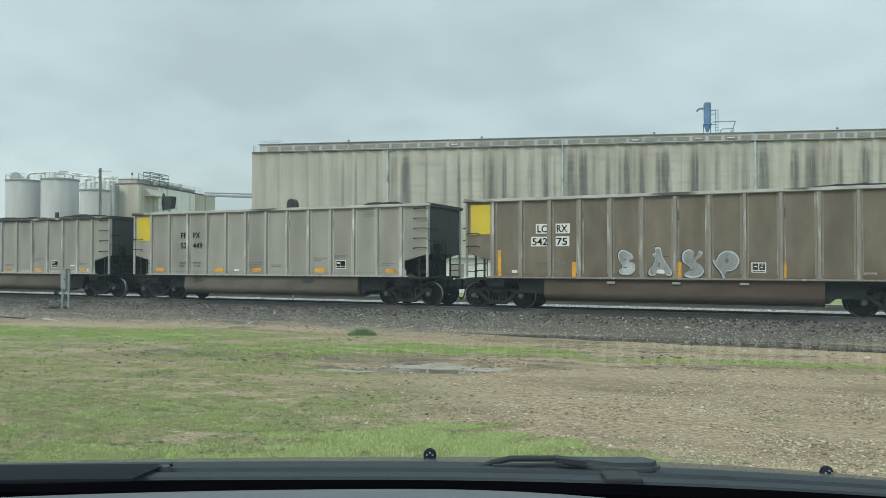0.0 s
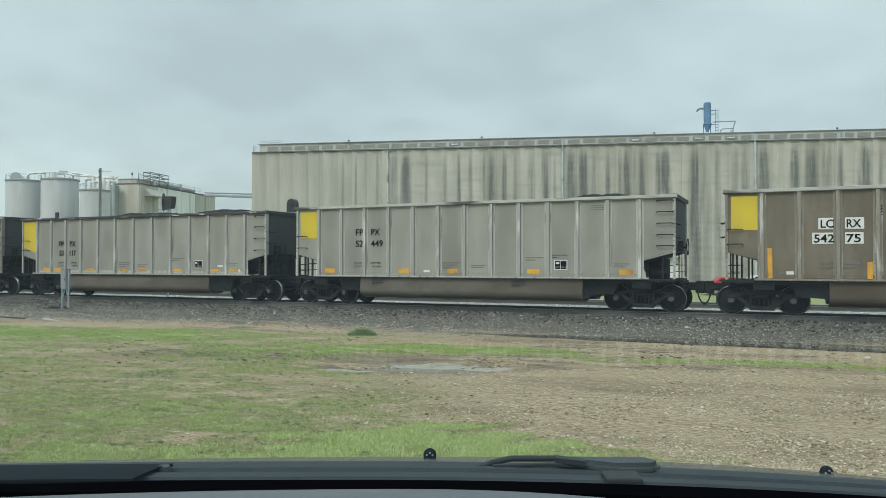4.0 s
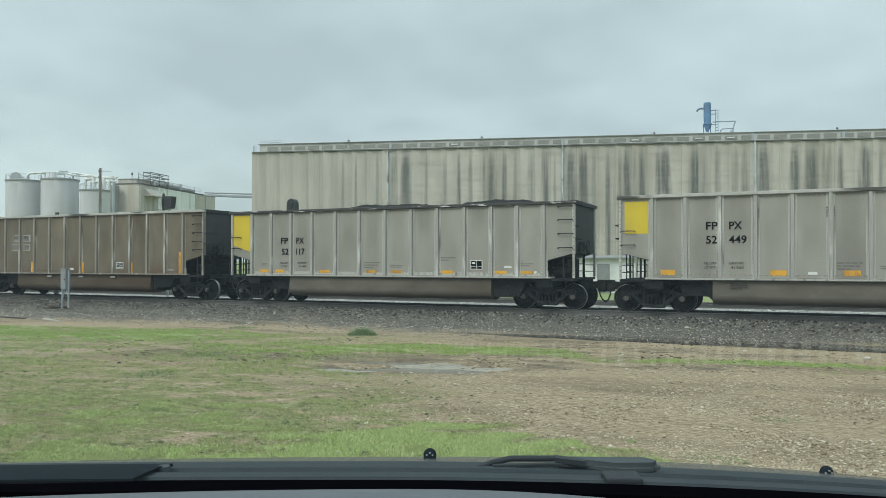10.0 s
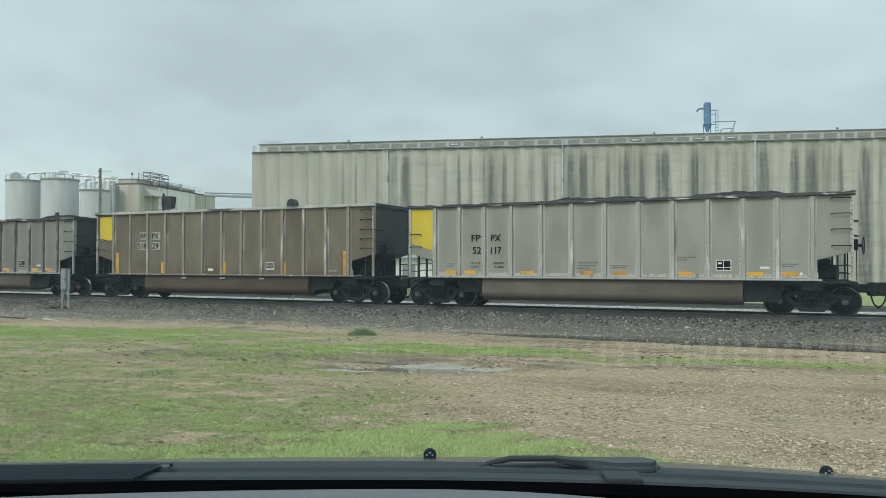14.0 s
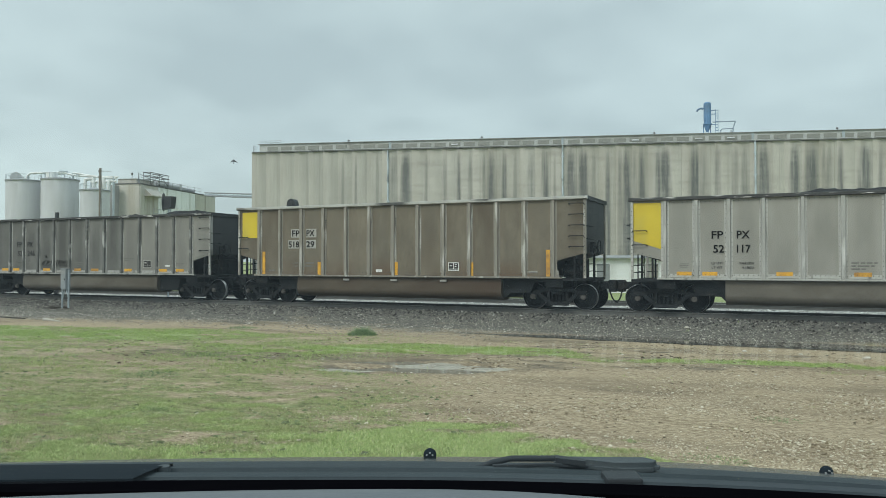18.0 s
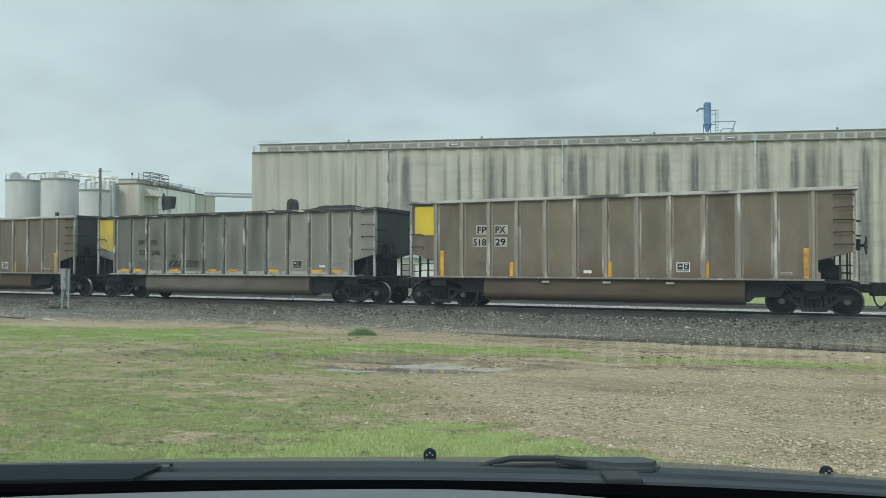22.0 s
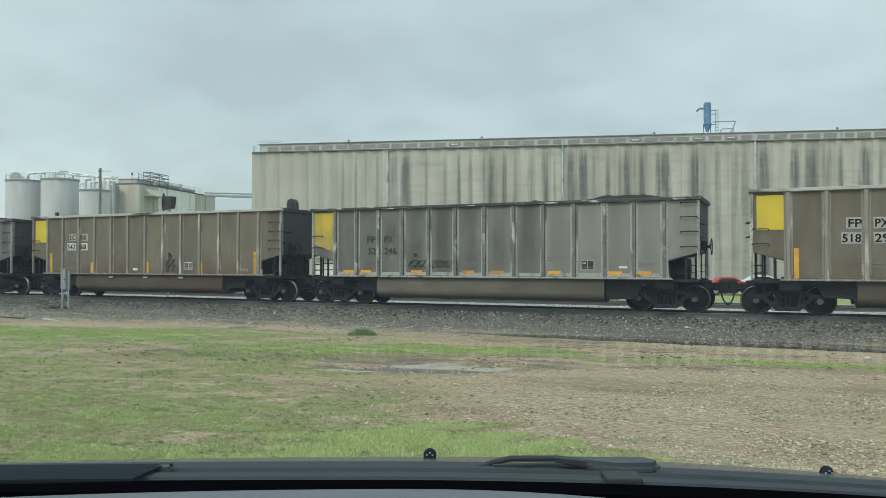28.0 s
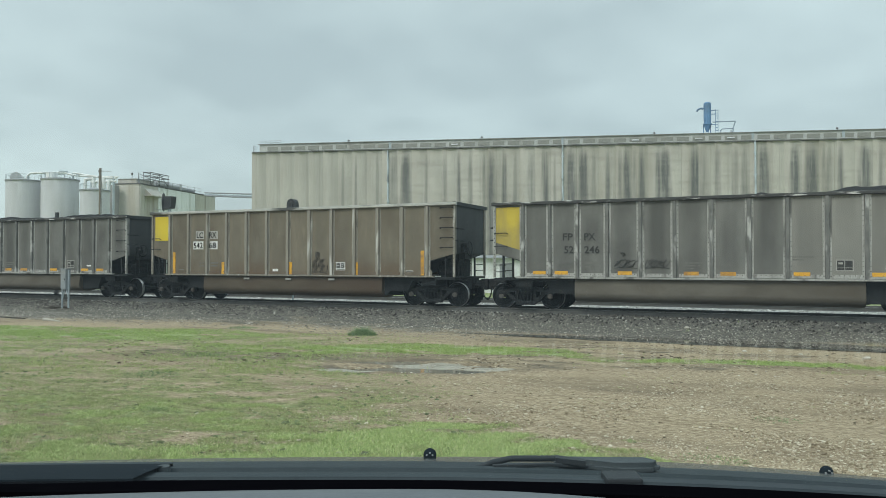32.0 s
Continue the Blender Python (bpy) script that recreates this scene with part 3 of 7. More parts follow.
def splinter_shape(rng, x, y, z):
    n, t, w, h = rng.uniform(0.012, 0.035), rng.uniform(-0.9, 0.9) + radians(TURN), rng.uniform(0.006, 0.014), rng.uniform(0.008, 0.02)
    c, s = math.cos(t), math.sin(t)
    v = [(x + u * n * c - q * w * s, y + u * n * s + q * w * c, z + e) for u, q, e in
         ((-1, -1, -0.004), (1, -0.5, -0.004), (1, 0.5, -0.004), (-1, 1, -0.004), (-0.9, -0.7, h), (0.8, -0.4, h * 0.7), (0.8, 0.4, h * 0.7), (-0.9, 0.7, h))]
    return v, [(0, 3, 2, 1), (4, 5, 6, 7), (0, 1, 5, 4), (1, 2, 6, 5), (2, 3, 7, 6), (3, 0, 4, 7)]


def flake_shape(rng, x, y, z):
    """A thin flat flake, longer than wide, tipped a little."""
    n, t, h = 0.004 + 0.024 * rng.random() ** 3.0, rng.random() * 6.28, rng.uniform(0.004, 0.010)
    w, tip = n * rng.uniform(0.3, 0.8), rng.uniform(-0.25, 0.25)
    c, s = math.cos(t), math.sin(t)
    ring = [(u * n * rng.uniform(0.8, 1.15), q * w * rng.uniform(0.75, 1.2)) for u, q in ((-1, -0.5), (0.1, -1), (1, -0.3), (0.7, 0.8), (-0.6, 0.9))]
    v = [(x + u * c - q * s, y + u * s + q * c, z + e + abs(tip) * n + tip * u) for e in (-0.006, h) for u, q in ring]
    return v, [(5, 6, 7, 8, 9)] + [(i, (i + 1) % 5, (i + 1) % 5 + 5, i + 5) for i in range(5)]


M["flakes"] = scatter_tint("pale_flakes", [(0.0, (0.17, 0.13, 0.085)), (0.35, (0.30, 0.245, 0.165)), (0.75, (0.42, 0.36, 0.26)), (1.0, (0.62, 0.56, 0.45))])
M["splinter"] = scatter_tint("pale_wood_splinter", [(0.0, (0.34, 0.28, 0.20)), (1.0, (0.58, 0.52, 0.42))])


def build_ground_cover():
    rng = random.Random(11)
    near, dull, mid, chips, clods = [], [], [], [], []
    while len(near) < 75000:
        k, a = 6.2 + 3.4 * rng.random(), rng.uniform(-0.63, 0.63)
        p = seen_from(k, a, 0)
        g = growth(p.x, p.y)
        if g > 0.62 and rng.random() < g:
            near.append((p.x, p.y, ground_z(p.x, p.y)))
    scatter("grass", near, "short bright green grass blades growing in a lawn", "grass", M["blade"], blade_shape(0.008, 0.034))
    while len(dull) < 95000:
        k, a = 6.2 + 7.5 * rng.random() ** 1.3, rng.uniform(-0.63, 0.63)
        p = seen_from(k, a, 0)
        g = growth(p.x, p.y)
        clump = clamp(0.5 + 0.9 * noise.noise((p.x * 1.3, p.y * 2.6, 8)) + 0.5 * noise.noise((p.x * 4.0, p.y * 7.0, 8)))
        if g < 0.75 and rng.random() < g ** 1.5 * clump:
            dull.append((p.x, p.y, ground_z(p.x, p.y)))
    scatter("grass", dull, "thin olive grass tufts over brown dirt", "grass", M["dull_blade"], blade_shape(0.006, 0.026))
    while len(mid) < 90000:
        k, a = rng.uniform(12.5, 24), rng.uniform(-0.64, 0.64)
        p = seen_from(k, a, 0)
        if rng.random() < growth(p.x, p.y) ** 1.6 * clamp(0.5 + 1.3 * noise.noise((p.x * 1.1, p.y * 2.3, 5)) + 0.8 * noise.noise((p.x * 4.3, p.y * 6.3, 5))):
            mid.append((p.x, p.y, ground_z(p.x, p.y)))
    scatter("grass", mid, "green grass strip along the gravel edge", "grass", M["strip_blade"], blade_shape(0.012, 0.06))
    while len(clods) < 1000:
        k, a = 6.2 + 14 * rng.random() ** 1.2, rng.uniform(-0.63, 0.63)
        p = seen_from(k, a, 0)
        if p.y < 21 and rng.random() < (1 - 0.8 * growth(p.x, p.y)) * clamp(2.2 * noise.noise((p.x * 0.9, p.y * 1.6, 12))):
            clods.append((p.x, p.y, ground_z(p.x, p.y)))
    scatter("soil_clods", clods, "dark clods and crumbs of damp soil", "dirt", M["clods"], stone_shape(0.006, 0.03, 0.4))
    # flat dark pieces, strewn in place of the clumps' own shadows
    tufts = []
    while len(tufts) < 1800:
        k, a = 6.6 + 13.5 * rng.random() ** 1.2, rng.uniform(-0.63, 0.4)
        p = seen_from(k, a, 0)
        g = growth(p.x, p.y)
        if p.y < 20.5 and 0.12 < g < 0.9 and rng.random() < clamp(0.35 + 1.3 * noise.noise((p.x * 0.9, p.y * 1.5, 61))):
            tufts.append((p.x, p.y, ground_z(p.x, p.y)))
    scatter("grass_tufts", tufts, "small dark flecks drawn for the shade of grass clumps", "grass", M["tufts"], stone_shape(0.010, 0.055, 0.45))
    while len(chips) < 36000:
        k, a = 6.2 + 15 * rng.random() ** 1.2, rng.uniform(-0.63, 0.63)
        p = seen_from(k, a, 0)
        if p.y < 21 and rng.random() < (1 - growth(p.x, p.y)) * (0.35 + 0.65 * clamp(a * 1.6 + 0.6)) * (0.25 + 0.75 * clamp((13.0 - k) / 3.0)) * clamp(0.45 + 1.5 * noise.noise((p.x * 0.5, p.y * 0.9, 2))):
            chips.append((p.x, p.y, ground_z(p.x, p.y)))
    scatter("gravel_chips", chips, "pale stone and wood chips strewn over dirt", "gravel", M["chips"], stone_shape(0.004, 0.017, 0.45))
    flakes = []
    while len(flakes) < 6500:
        k, a = 6.2 + 11 * rng.random() ** 1.3, rng.uniform(-0.45, 0.63)
        p = seen_from(k, a, 0)
        strewn = clamp(0.25 + 1.6 * noise.noise((p.x * 0.55, p.y * 0.9, 23)) + 0.9 * noise.noise((p.x * 1.9, p.y * 3.0, 24)))
        if p.y < 20.5 and rng.random() < (1 - growth(p.x, p.y)) ** 2 * strewn * (0.12 + 0.88 * clamp(a * 2.2 + 0.55)) * (0.15 + 0.85 * clamp((12.0 - k) / 2.0)):
            flakes.append((p.x, p.y, ground_z(p.x, p.y)))
    scatter("gravel_chips", flakes, "pale flat flakes of stone and wood on dirt", "gravel", M["flakes"], flake_shape)
    far_clods, far_stones = [], []
    while len(far_clods) < 900:
        k, a = rng.uniform(13.5, 20.5), rng.uniform(-0.45, 0.63)
        p = seen_from(k, a, 0)
        if p.y < 21.2 and growth(p.x, p.y) < 0.5 and noise.noise((p.x * 0.7, p.y * 1.4, 51)) > 0.05:
            far_clods.append((p.x, p.y, ground_z(p.x, p.y)))
    scatter("soil_clods", far_clods, "dark churned clods of mud near the track", "dirt", M["clods"], stone_shape(0.010, 0.058, 0.4))
    while len(far_stones) < 200:
        k, a = rng.uniform(12.5, 20.5), rng.uniform(-0.5, 0.63)
        p = seen_from(k, a, 0)
        if p.y < 21.2 and noise.noise((p.x * 0.8, p.y * 1.2, 52)) > -0.05:
            far_stones.append((p.x, p.y, ground_z(p.x, p.y)))
    scatter("pale_stones", far_stones, "pale stones scattered over grass and dirt", "stones", M["stone_bits"], stone_shape(0.010, 0.042, 0.6))
    bits = []
    while len(bits) < 80:
        k, a = 6.8 + 8 * rng.random(), rng.uniform(-0.15, 0.63)
        p = seen_from(k, a, 0)
        if growth(p.x, p.y) < 0.2 and noise.noise((p.x * 0.8, p.y * 1.2, 31)) > 0.08:
            bits.append((p.x, p.y, ground_z(p.x, p.y)))
    scatter("wood_splinters", bits, "pale splintered wood chips on dirt", "wood chips", M["splinter"], splinter_shape)
    stones, dusty, pale = [], [], []
    while len(stones) + len(dusty) < 64000:
        x, y = -46 + 57 * rng.random(), 18.9 + 9.6 * rng.random() ** 1.25
        foot = ballast_foot(x)
        if y > foot - 0.3 or (x < -7 and rng.random() < 0.6 * math.exp((y - foot) / 1.4)):
            (stones if y > 23.9 + 0.9 * noise.noise((x * 0.5, y, 41)) + rng.uniform(-0.6, 0.6) else dusty).append((x, y, ground_z(x, y)))
    scatter("ballast_stones", dusty, "dusty brown-grey crushed stone at the ballast foot", "ballast", M["dusty_stones"], stone_shape(0.014, 0.036, 0.8))
    for i in range(5000):
        x, y = -46 + 57 * rng.random(), rng.uniform(28.6, 33.5)
        pale.append((x, y, ground_z(x, y)))
    scatter("ballast_stones", pale, "pale crushed stone ballast beyond the train", "ballast", M["pale_stones"], stone_shape(0.03, 0.07, 0.8))
    scatter("ballast_stones", stones, "dark grey crushed stone ballast along the track", "ballast", M["stones"], stone_shape(0.014, 0.055, 1.1))


build_ground()
build_ground_cover()


def track(y, z, x0, x1, label):
    root = thing("railway_track", label, "railway track", (0, y, z), kind="structure")
    prof = [(-0.07, -0.172), (0.07, -0.172), (0.07, -0.158), (0.011, -0.14), (0.011, -0.045), (0.036, -0.034), (0.036, -0.006), (0.026, 0.0),
            (-0.026, 0.0), (-0.036, -0.006), (-0.036, -0.034), (-0.011, -0.045), (-0.011, -0.14), (-0.07, -0.158)]
    me = mesh_of("rail", prism(bmesh.new(), prof, "x", x0, x1), M["rail"])
    head = mesh_of("rail_head", box(bmesh.new(), x0, x1, -0.024, 0.024, 0.0005, 0.003), M["rail_top"])
    for s in (-0.755, 0.755):
        r = part("rail", me, None, root, "rust-brown steel rail", at=(0, s, 0))
        part("rail_head", head, None, r, "polished rail head")
    tie = mesh_of("tie", box(bmesh.new(), -0.115, 0.115, -1.3, 1.3, -0.35, -0.172, 0.012), M["tie"])
    plate = mesh_of("tie_plate", box(bmesh.new(), -0.1, 0.1, -0.16, 0.16, -0.173, -0.156, 0.004), M["rail"])
    i = 0
    x = max(x0, -58.0)
    while x < min(x1, 14):
        o = part("tie", tie, None, root, at=(x, 0.02 * math.sin(i * 2.3), 0))
        for s in (-0.755, 0.755):
            part("tie_plate", plate, None, o, at=(0, s, 0))
        i += 1
        x += 0.5
    return root


track(MID_Y, RAIL_Z, -260, 160, "steel rails on dark wooden ties in ballast")
track(34.7, -0.05, -260, 160, "second track with rusty rails behind the train")


def puddle(cx, cy, z, rx, ry, water, label, seed, wob=0.35, turn=0):
    bm = bmesh.new()
    ring = []
    for i in range(64):
        t = i / 64 * 2 * math.pi
        q = 1 + wob * noise.noise((math.cos(t) * 1.7, math.sin(t) * 1.7, seed)) + 0.5 * wob * noise.noise((math.cos(t) * 5, math.sin(t) * 5, seed))
        ring.append(bm.verts.new((rx * q * math.cos(t), ry * q * math.sin(t), 0)))
    bm.faces.new(ring)
    solid("puddle", bm, water, label, "puddle", pose(cx, cy, z, 0, 0, turn), kind="stuff")


pool = seen_from(13.8, -0.55 / 13.8, 0)
puddle(pool.x, pool.y, PUDDLE_Z, 1.75, 1.1, M["water"], "shallow rainwater puddle with islands of mud", 3, 0.05, TURN)
puddle(-0.5, 21.95, -0.440, 9.5, 0.9, M["dark_water"], "long narrow dark puddle along the ballast foot", 8, 0.12, 1)


# ---- coal cars ----
POSTS = [1.07 + 1.04 * i for i in range(13)]
UNEVEN_POSTS = [1.09, 2.06, 3.03, 4.04, 5.13, 6.21, 7.34, 8.45, 9.53, 10.61, 11.65, 12.62, 13.59]
HIGH, SILL, OUT = 3.86, 1.14, 1.60       # heights over the rail; half width over the posts


def rivets(bm, x, y, z0, z1, step=0.15, r=0.022):
    z = z0
    while z < z1:
        m = Matrix.Translation((x, y - 0.004, z)) @ Matrix.Rotation(radians(90), 4, "X")
        made = bmesh.ops.create_cone(bm, cap_ends=True, segments=6, radius1=r, radius2=r * 0.55, depth=0.014, matrix=m)["verts"]
        for f in {f for v in made for f in v.link_faces}:
            f.material_index = 1
        z += step


def side_meshes(kind, TOP):
    """The sheets and posts of a car's side, which all cars of that kind share."""
    body, post = (M["brown"], M["post_brown"]) if kind == "brown" else (M["silver"], M["post_silver"]) if kind == "silver" else (M["silver_dark"], M["post_dark"])
    d, CHORD = {}, TOP - 0.115
    bm = box(bmesh.new(), -0.52, 0.52, -1.505, -1.49, SILL + 0.02, CHORD)
    old = set(bm.faces)
    box(bm, -0.43, 0.43, -1.517, -1.505, SILL + 0.035, SILL + 0.15, 0.006)         # riveted foot strip
    for f in set(bm.faces) - old:
        f.material_index = 2
    for i in range(6):
        rivets(bm, -0.35 + 0.14 * i, -1.519, SILL + 0.12, SILL + 0.125, 1, 0.018)
        rivets(bm, -0.35 + 0.14 * i, -1.508, CHORD - 0.06, CHORD - 0.055, 1, 0.018)
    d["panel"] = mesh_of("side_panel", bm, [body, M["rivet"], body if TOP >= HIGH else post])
    hat = [(-0.125, -1.5), (-0.125, -1.516), (-0.062, -1.518), (-0.05, -OUT), (0.05, -OUT), (0.062, -1.518), (0.125, -1.516), (0.125, -1.5)]
    bm = prism(bmesh.new(), hat, "z", SILL + 0.015, CHORD)
    for f in bm.faces:
        if abs(f.calc_center_median().x) < 0.06 and f.calc_center_median().y < -1.52:
            f.material_index = 2
    if TOP >= HIGH:
        for s in (-1, 1):
            rivets(bm, s * 0.095, -1.517, SILL + 0.1, CHORD - 0.05, 0.13, 0.015)
    else:
        for s in (-1, 1):
            rivets(bm, s * 0.095, -1.517, SILL + 0.1, CHORD - 0.05, 0.15, 0.018)
    d["post"] = mesh_of("side_post", bm, [post, M["rivet"], post if kind == "brown" else M["channel_mild"] if kind == "silver" else M["channel"]])
    bm = bmesh.new()
    rivets(bm, 0.0, -1.519, 3.05, 3.32, 0.085, 0.026)
    for f in bm.faces:
        f.material_index = 0
    d["group"] = mesh_of("bolt_group", bm, M["ink"])
    for name, sx in (("end_panel_l", -1), ("end_panel_r", 1)):
        # the end bay is cut off obliquely above the platform
        bm = prism(bmesh.new(), [(-sx * 0.52, 1.71), (sx * 0.5, 1.97), (sx * 0.5, CHORD), (-sx * 0.52, CHORD)], "y", -1.505, -1.49)
        for i in range(8):
            rivets(bm, -0.4 + 0.11 * i, -1.508, 1.80 + sx * (-0.4 + 0.11 * i) * 0.25 + 0.1, 1.8 + sx * (-0.4 + 0.11 * i) * 0.25 + 0.101, 1, 0.013)
        d[name] = mesh_of("end_panel", bm, [body, M["rivet"]])
    bm = box(bmesh.new(), -0.04, 0.04, -1.56, -1.49, SILL - 0.02, CHORD)
    box(bm, -0.045, 0.045, -1.49, -1.40, 1.95, CHORD)
    rivets(bm, 0.0, -1.562, SILL + 0.1, CHORD - 0.05, 0.14, 0.02)
    d["corner"] = mesh_of("corner_post", bm, [post, M["rivet"]])
    bm = prism(bmesh.new(), [(-OUT + 0.02, SILL - 0.05), (-OUT - 0.01, SILL - 0.03), (-OUT - 0.01, SILL + 0.012), (-1.46, SILL + 0.02), (-1.46, SILL - 0.05)],
               "x", -6.5, 6.5)
    d["sill"] = mesh_of("side_sill", bm, post)
    bm = prism(bmesh.new(), [(6.27, SILL - 0.03), (6.40, SILL - 0.03), (6.40, SILL + 0.20), (6.34, SILL + 0.24), (6.27, SILL + 0.24)], "y", -1.535, -1.50)
    rivets(bm, 6.34, -1.537, SILL + 0.06, SILL + 0.2, 0.1, 0.014)
    d["gusset"] = mesh_of("sill_gusset", bm, [post, M["rivet"]])
    bm = bmesh.new()
    for i in range(54):
        box(bm, -4.3 + 0.16 * i, -4.3 + 0.16 * i + 0.05, -1.53, -1.50, SILL - 0.085, SILL - 0.05)
    d["bolts"] = mesh_of("bolt_row", bm, M["rivet"])
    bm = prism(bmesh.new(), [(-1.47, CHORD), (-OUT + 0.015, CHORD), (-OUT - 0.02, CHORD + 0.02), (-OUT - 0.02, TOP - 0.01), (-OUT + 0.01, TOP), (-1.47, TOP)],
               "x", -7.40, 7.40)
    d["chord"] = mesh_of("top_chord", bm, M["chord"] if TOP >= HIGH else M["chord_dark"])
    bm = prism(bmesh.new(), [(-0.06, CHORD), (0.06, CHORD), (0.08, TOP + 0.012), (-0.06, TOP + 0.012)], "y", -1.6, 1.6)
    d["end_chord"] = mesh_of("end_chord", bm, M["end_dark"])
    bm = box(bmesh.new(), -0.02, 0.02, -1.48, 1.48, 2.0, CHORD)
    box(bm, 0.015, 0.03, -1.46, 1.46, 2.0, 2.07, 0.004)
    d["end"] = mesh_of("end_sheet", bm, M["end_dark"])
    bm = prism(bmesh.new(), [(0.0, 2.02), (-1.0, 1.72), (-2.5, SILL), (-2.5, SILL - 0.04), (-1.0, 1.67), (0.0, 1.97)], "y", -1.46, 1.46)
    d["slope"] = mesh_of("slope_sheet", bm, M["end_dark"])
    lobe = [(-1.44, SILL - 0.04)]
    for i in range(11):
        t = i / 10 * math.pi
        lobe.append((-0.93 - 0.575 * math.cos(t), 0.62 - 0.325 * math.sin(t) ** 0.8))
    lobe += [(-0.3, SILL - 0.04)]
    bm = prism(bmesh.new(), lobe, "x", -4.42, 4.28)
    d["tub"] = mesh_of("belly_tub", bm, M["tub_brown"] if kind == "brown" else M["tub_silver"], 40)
    return d


def truck_meshes():
    d = {}
    # side frame: arched top, sloping tension arms, columns and spring seat round an open window
    bm = bmesh.new()
    y0, y1 = -1.08, -0.93
    prism(bm, [(-1.06, 0.56), (-1.02, 0.66), (-0.72, 0.68), (-0.46, 0.78), (0.46, 0.78), (0.72, 0.68), (1.02, 0.66), (1.06, 0.56), (0.74, 0.54), (0.46, 0.63),
               (-0.46, 0.63), (-0.74, 0.54)], "y", y0, y1)
    for s in (-1, 1):
        prism(bm, [(s * 0.80, 0.58), (s * 0.66, 0.60), (s * 0.24, 0.28), (s * 0.34, 0.17)], "y", y0 + 0.012, y1 - 0.01)
        box(bm, s * 0.33 - 0.05, s * 0.33 + 0.05, y0 + 0.02, y1 - 0.02, 0.27, 0.66, 0.01)
        box(bm, s * 0.90 - 0.15, s * 0.90 + 0.15, y0 + 0.025, y1 - 0.02, 0.40, 0.60, 0.025)
    box(bm, -0.36, 0.36, y0 - 0.03, y1, 0.15, 0.28, 0.02)
    d["frame"] = mesh_of("side_frame", bm, M["iron"])
    bm = bmesh.new()
    for i in range(4):
        x = -0.2 + i * 0.133
        for j in range(6):
            rod(bm, (x, -1.02, 0.285 + j * 0.042), (x, -1.02, 0.313 + j * 0.042), 0.055, 10)
        rod(bm, (x, -1.02, 0.28), (x, -1.02, 0.54), 0.036, 8)
    d["springs"] = mesh_of("spring_nest", bm, M["iron"])
    bm = box(bmesh.new(), -0.21, 0.21, -1.10, 1.10, 0.52, 0.66, 0.03)
    box(bm, -0.3, 0.3, -0.4, 0.4, 0.6, 0.76, 0.03)
    box(bm, -0.29, 0.29, -0.9, 0.9, 0.22, 0.6, 0.03)
    d["bolster"] = mesh_of("bolster", bm, M["iron"])
    bm = bmesh.new()
    for s in (-1, 1):
        pipe(bm, [(-0.55, s * 0.55, 0.36), (0.55, s * 0.55, 0.36)], 0.03)
        for e in (-1, 1):
            box(bm, e * 0.40 - 0.04, e * 0.40 + 0.04, s * 0.70 - 0.06, s * 0.70 + 0.06, 0.26, 0.52, 0.015)
            rod(bm, (e * 0.36, -0.8, 0.36), (e * 0.36, 0.8, 0.36), 0.035, 6)
    d["brake"] = mesh_of("brake_rigging", bm, M["iron"])
    bm = bmesh.new()
    rod(bm, (0, -0.98, 0), (0, 0.98, 0), 0.075, 12)
    seg = 40
    for s in (-1, 1):
        rings = []
        for r, y in ((0.10, 0.84), (0.16, 0.83), (0.36, 0.78), (0.385, 0.825), (0.44, 0.825), (0.457, 0.81), (0.457, 0.72), (0.482, 0.70), (0.482, 0.685), (0.37, 0.685), (0.16, 0.74), (0.10, 0.74)):
            rings.append([bm.verts.new((r * math.cos(i / seg * 6.28319), s * y, r * math.sin(i / seg * 6.28319))) for i in range(seg)])
        for q, (a, b) in enumerate(zip(rings, rings[1:])):
            for i in range(seg):
                f = bm.faces.new((a[i], a[(i + 1) % seg], b[(i + 1) % seg], b[i]))
                f.material_index = 1 if q in (4, 5) else 0
    bmesh.ops.recalc_face_normals(bm, faces=bm.faces)
    d["wheelset"] = mesh_of("wheelset", bm, [M["wheel"], M["tread"]], 35)
    for s in (-1, 1):
        bm = bmesh.new()
        rod(bm, (0, s * 1.0, 0), (0, s * 1.12, 0), 0.09, 16)
        rod(bm, (0, s * 1.12, 0), (0, s * 1.14, 0), 0.065, 12, None)
        for i in range(3):
            t = i * 2.094
            rod(bm, (0.06 * math.cos(t), s * 1.12, 0.06 * math.sin(t)), (0.06 * math.cos(t), s * 1.155, 0.06 * math.sin(t)), 0.02, 6)
        d["cap", s] = mesh_of("bearing_cap", bm, M["cap"])
    return d


SIDES = {k: side_meshes(k[0], k[1]) for k in (("silver", HIGH), ("silver", HIGH - 0.09), ("silver_dark", HIGH - 0.09), ("brown", HIGH), ("brown", HIGH + 0.06))}
CLEANER = SIDES["silver_dark", HIGH - 0.09]["panel"].copy()
CLEANER.materials[0] = M["silver_mid"]
CLEANER_END = SIDES["silver_dark", HIGH - 0.09]["end_panel_r"].copy()
CLEANER_END.materials[0] = M["silver_mid"]
TRUCK = truck_meshes()
WHEELS, CARS = [], []


def grab_iron(w, out=0.09):
    bm = bmesh.new()
    pipe(bm, [(-w / 2, -1.51, -0.03), (-w / 2, -1.51 - out, -0.02), (-w / 2, -1.51 - out, 0), (w / 2, -1.51 - out, 0), (w / 2, -1.51 - out, -0.02), (w / 2, -1.51, -0.03)], 0.015, 6)
    return mesh_of("grab_iron", bm, M["iron"])


GRAB = {w: grab_iron(w) for w in (0.46, 0.52)}


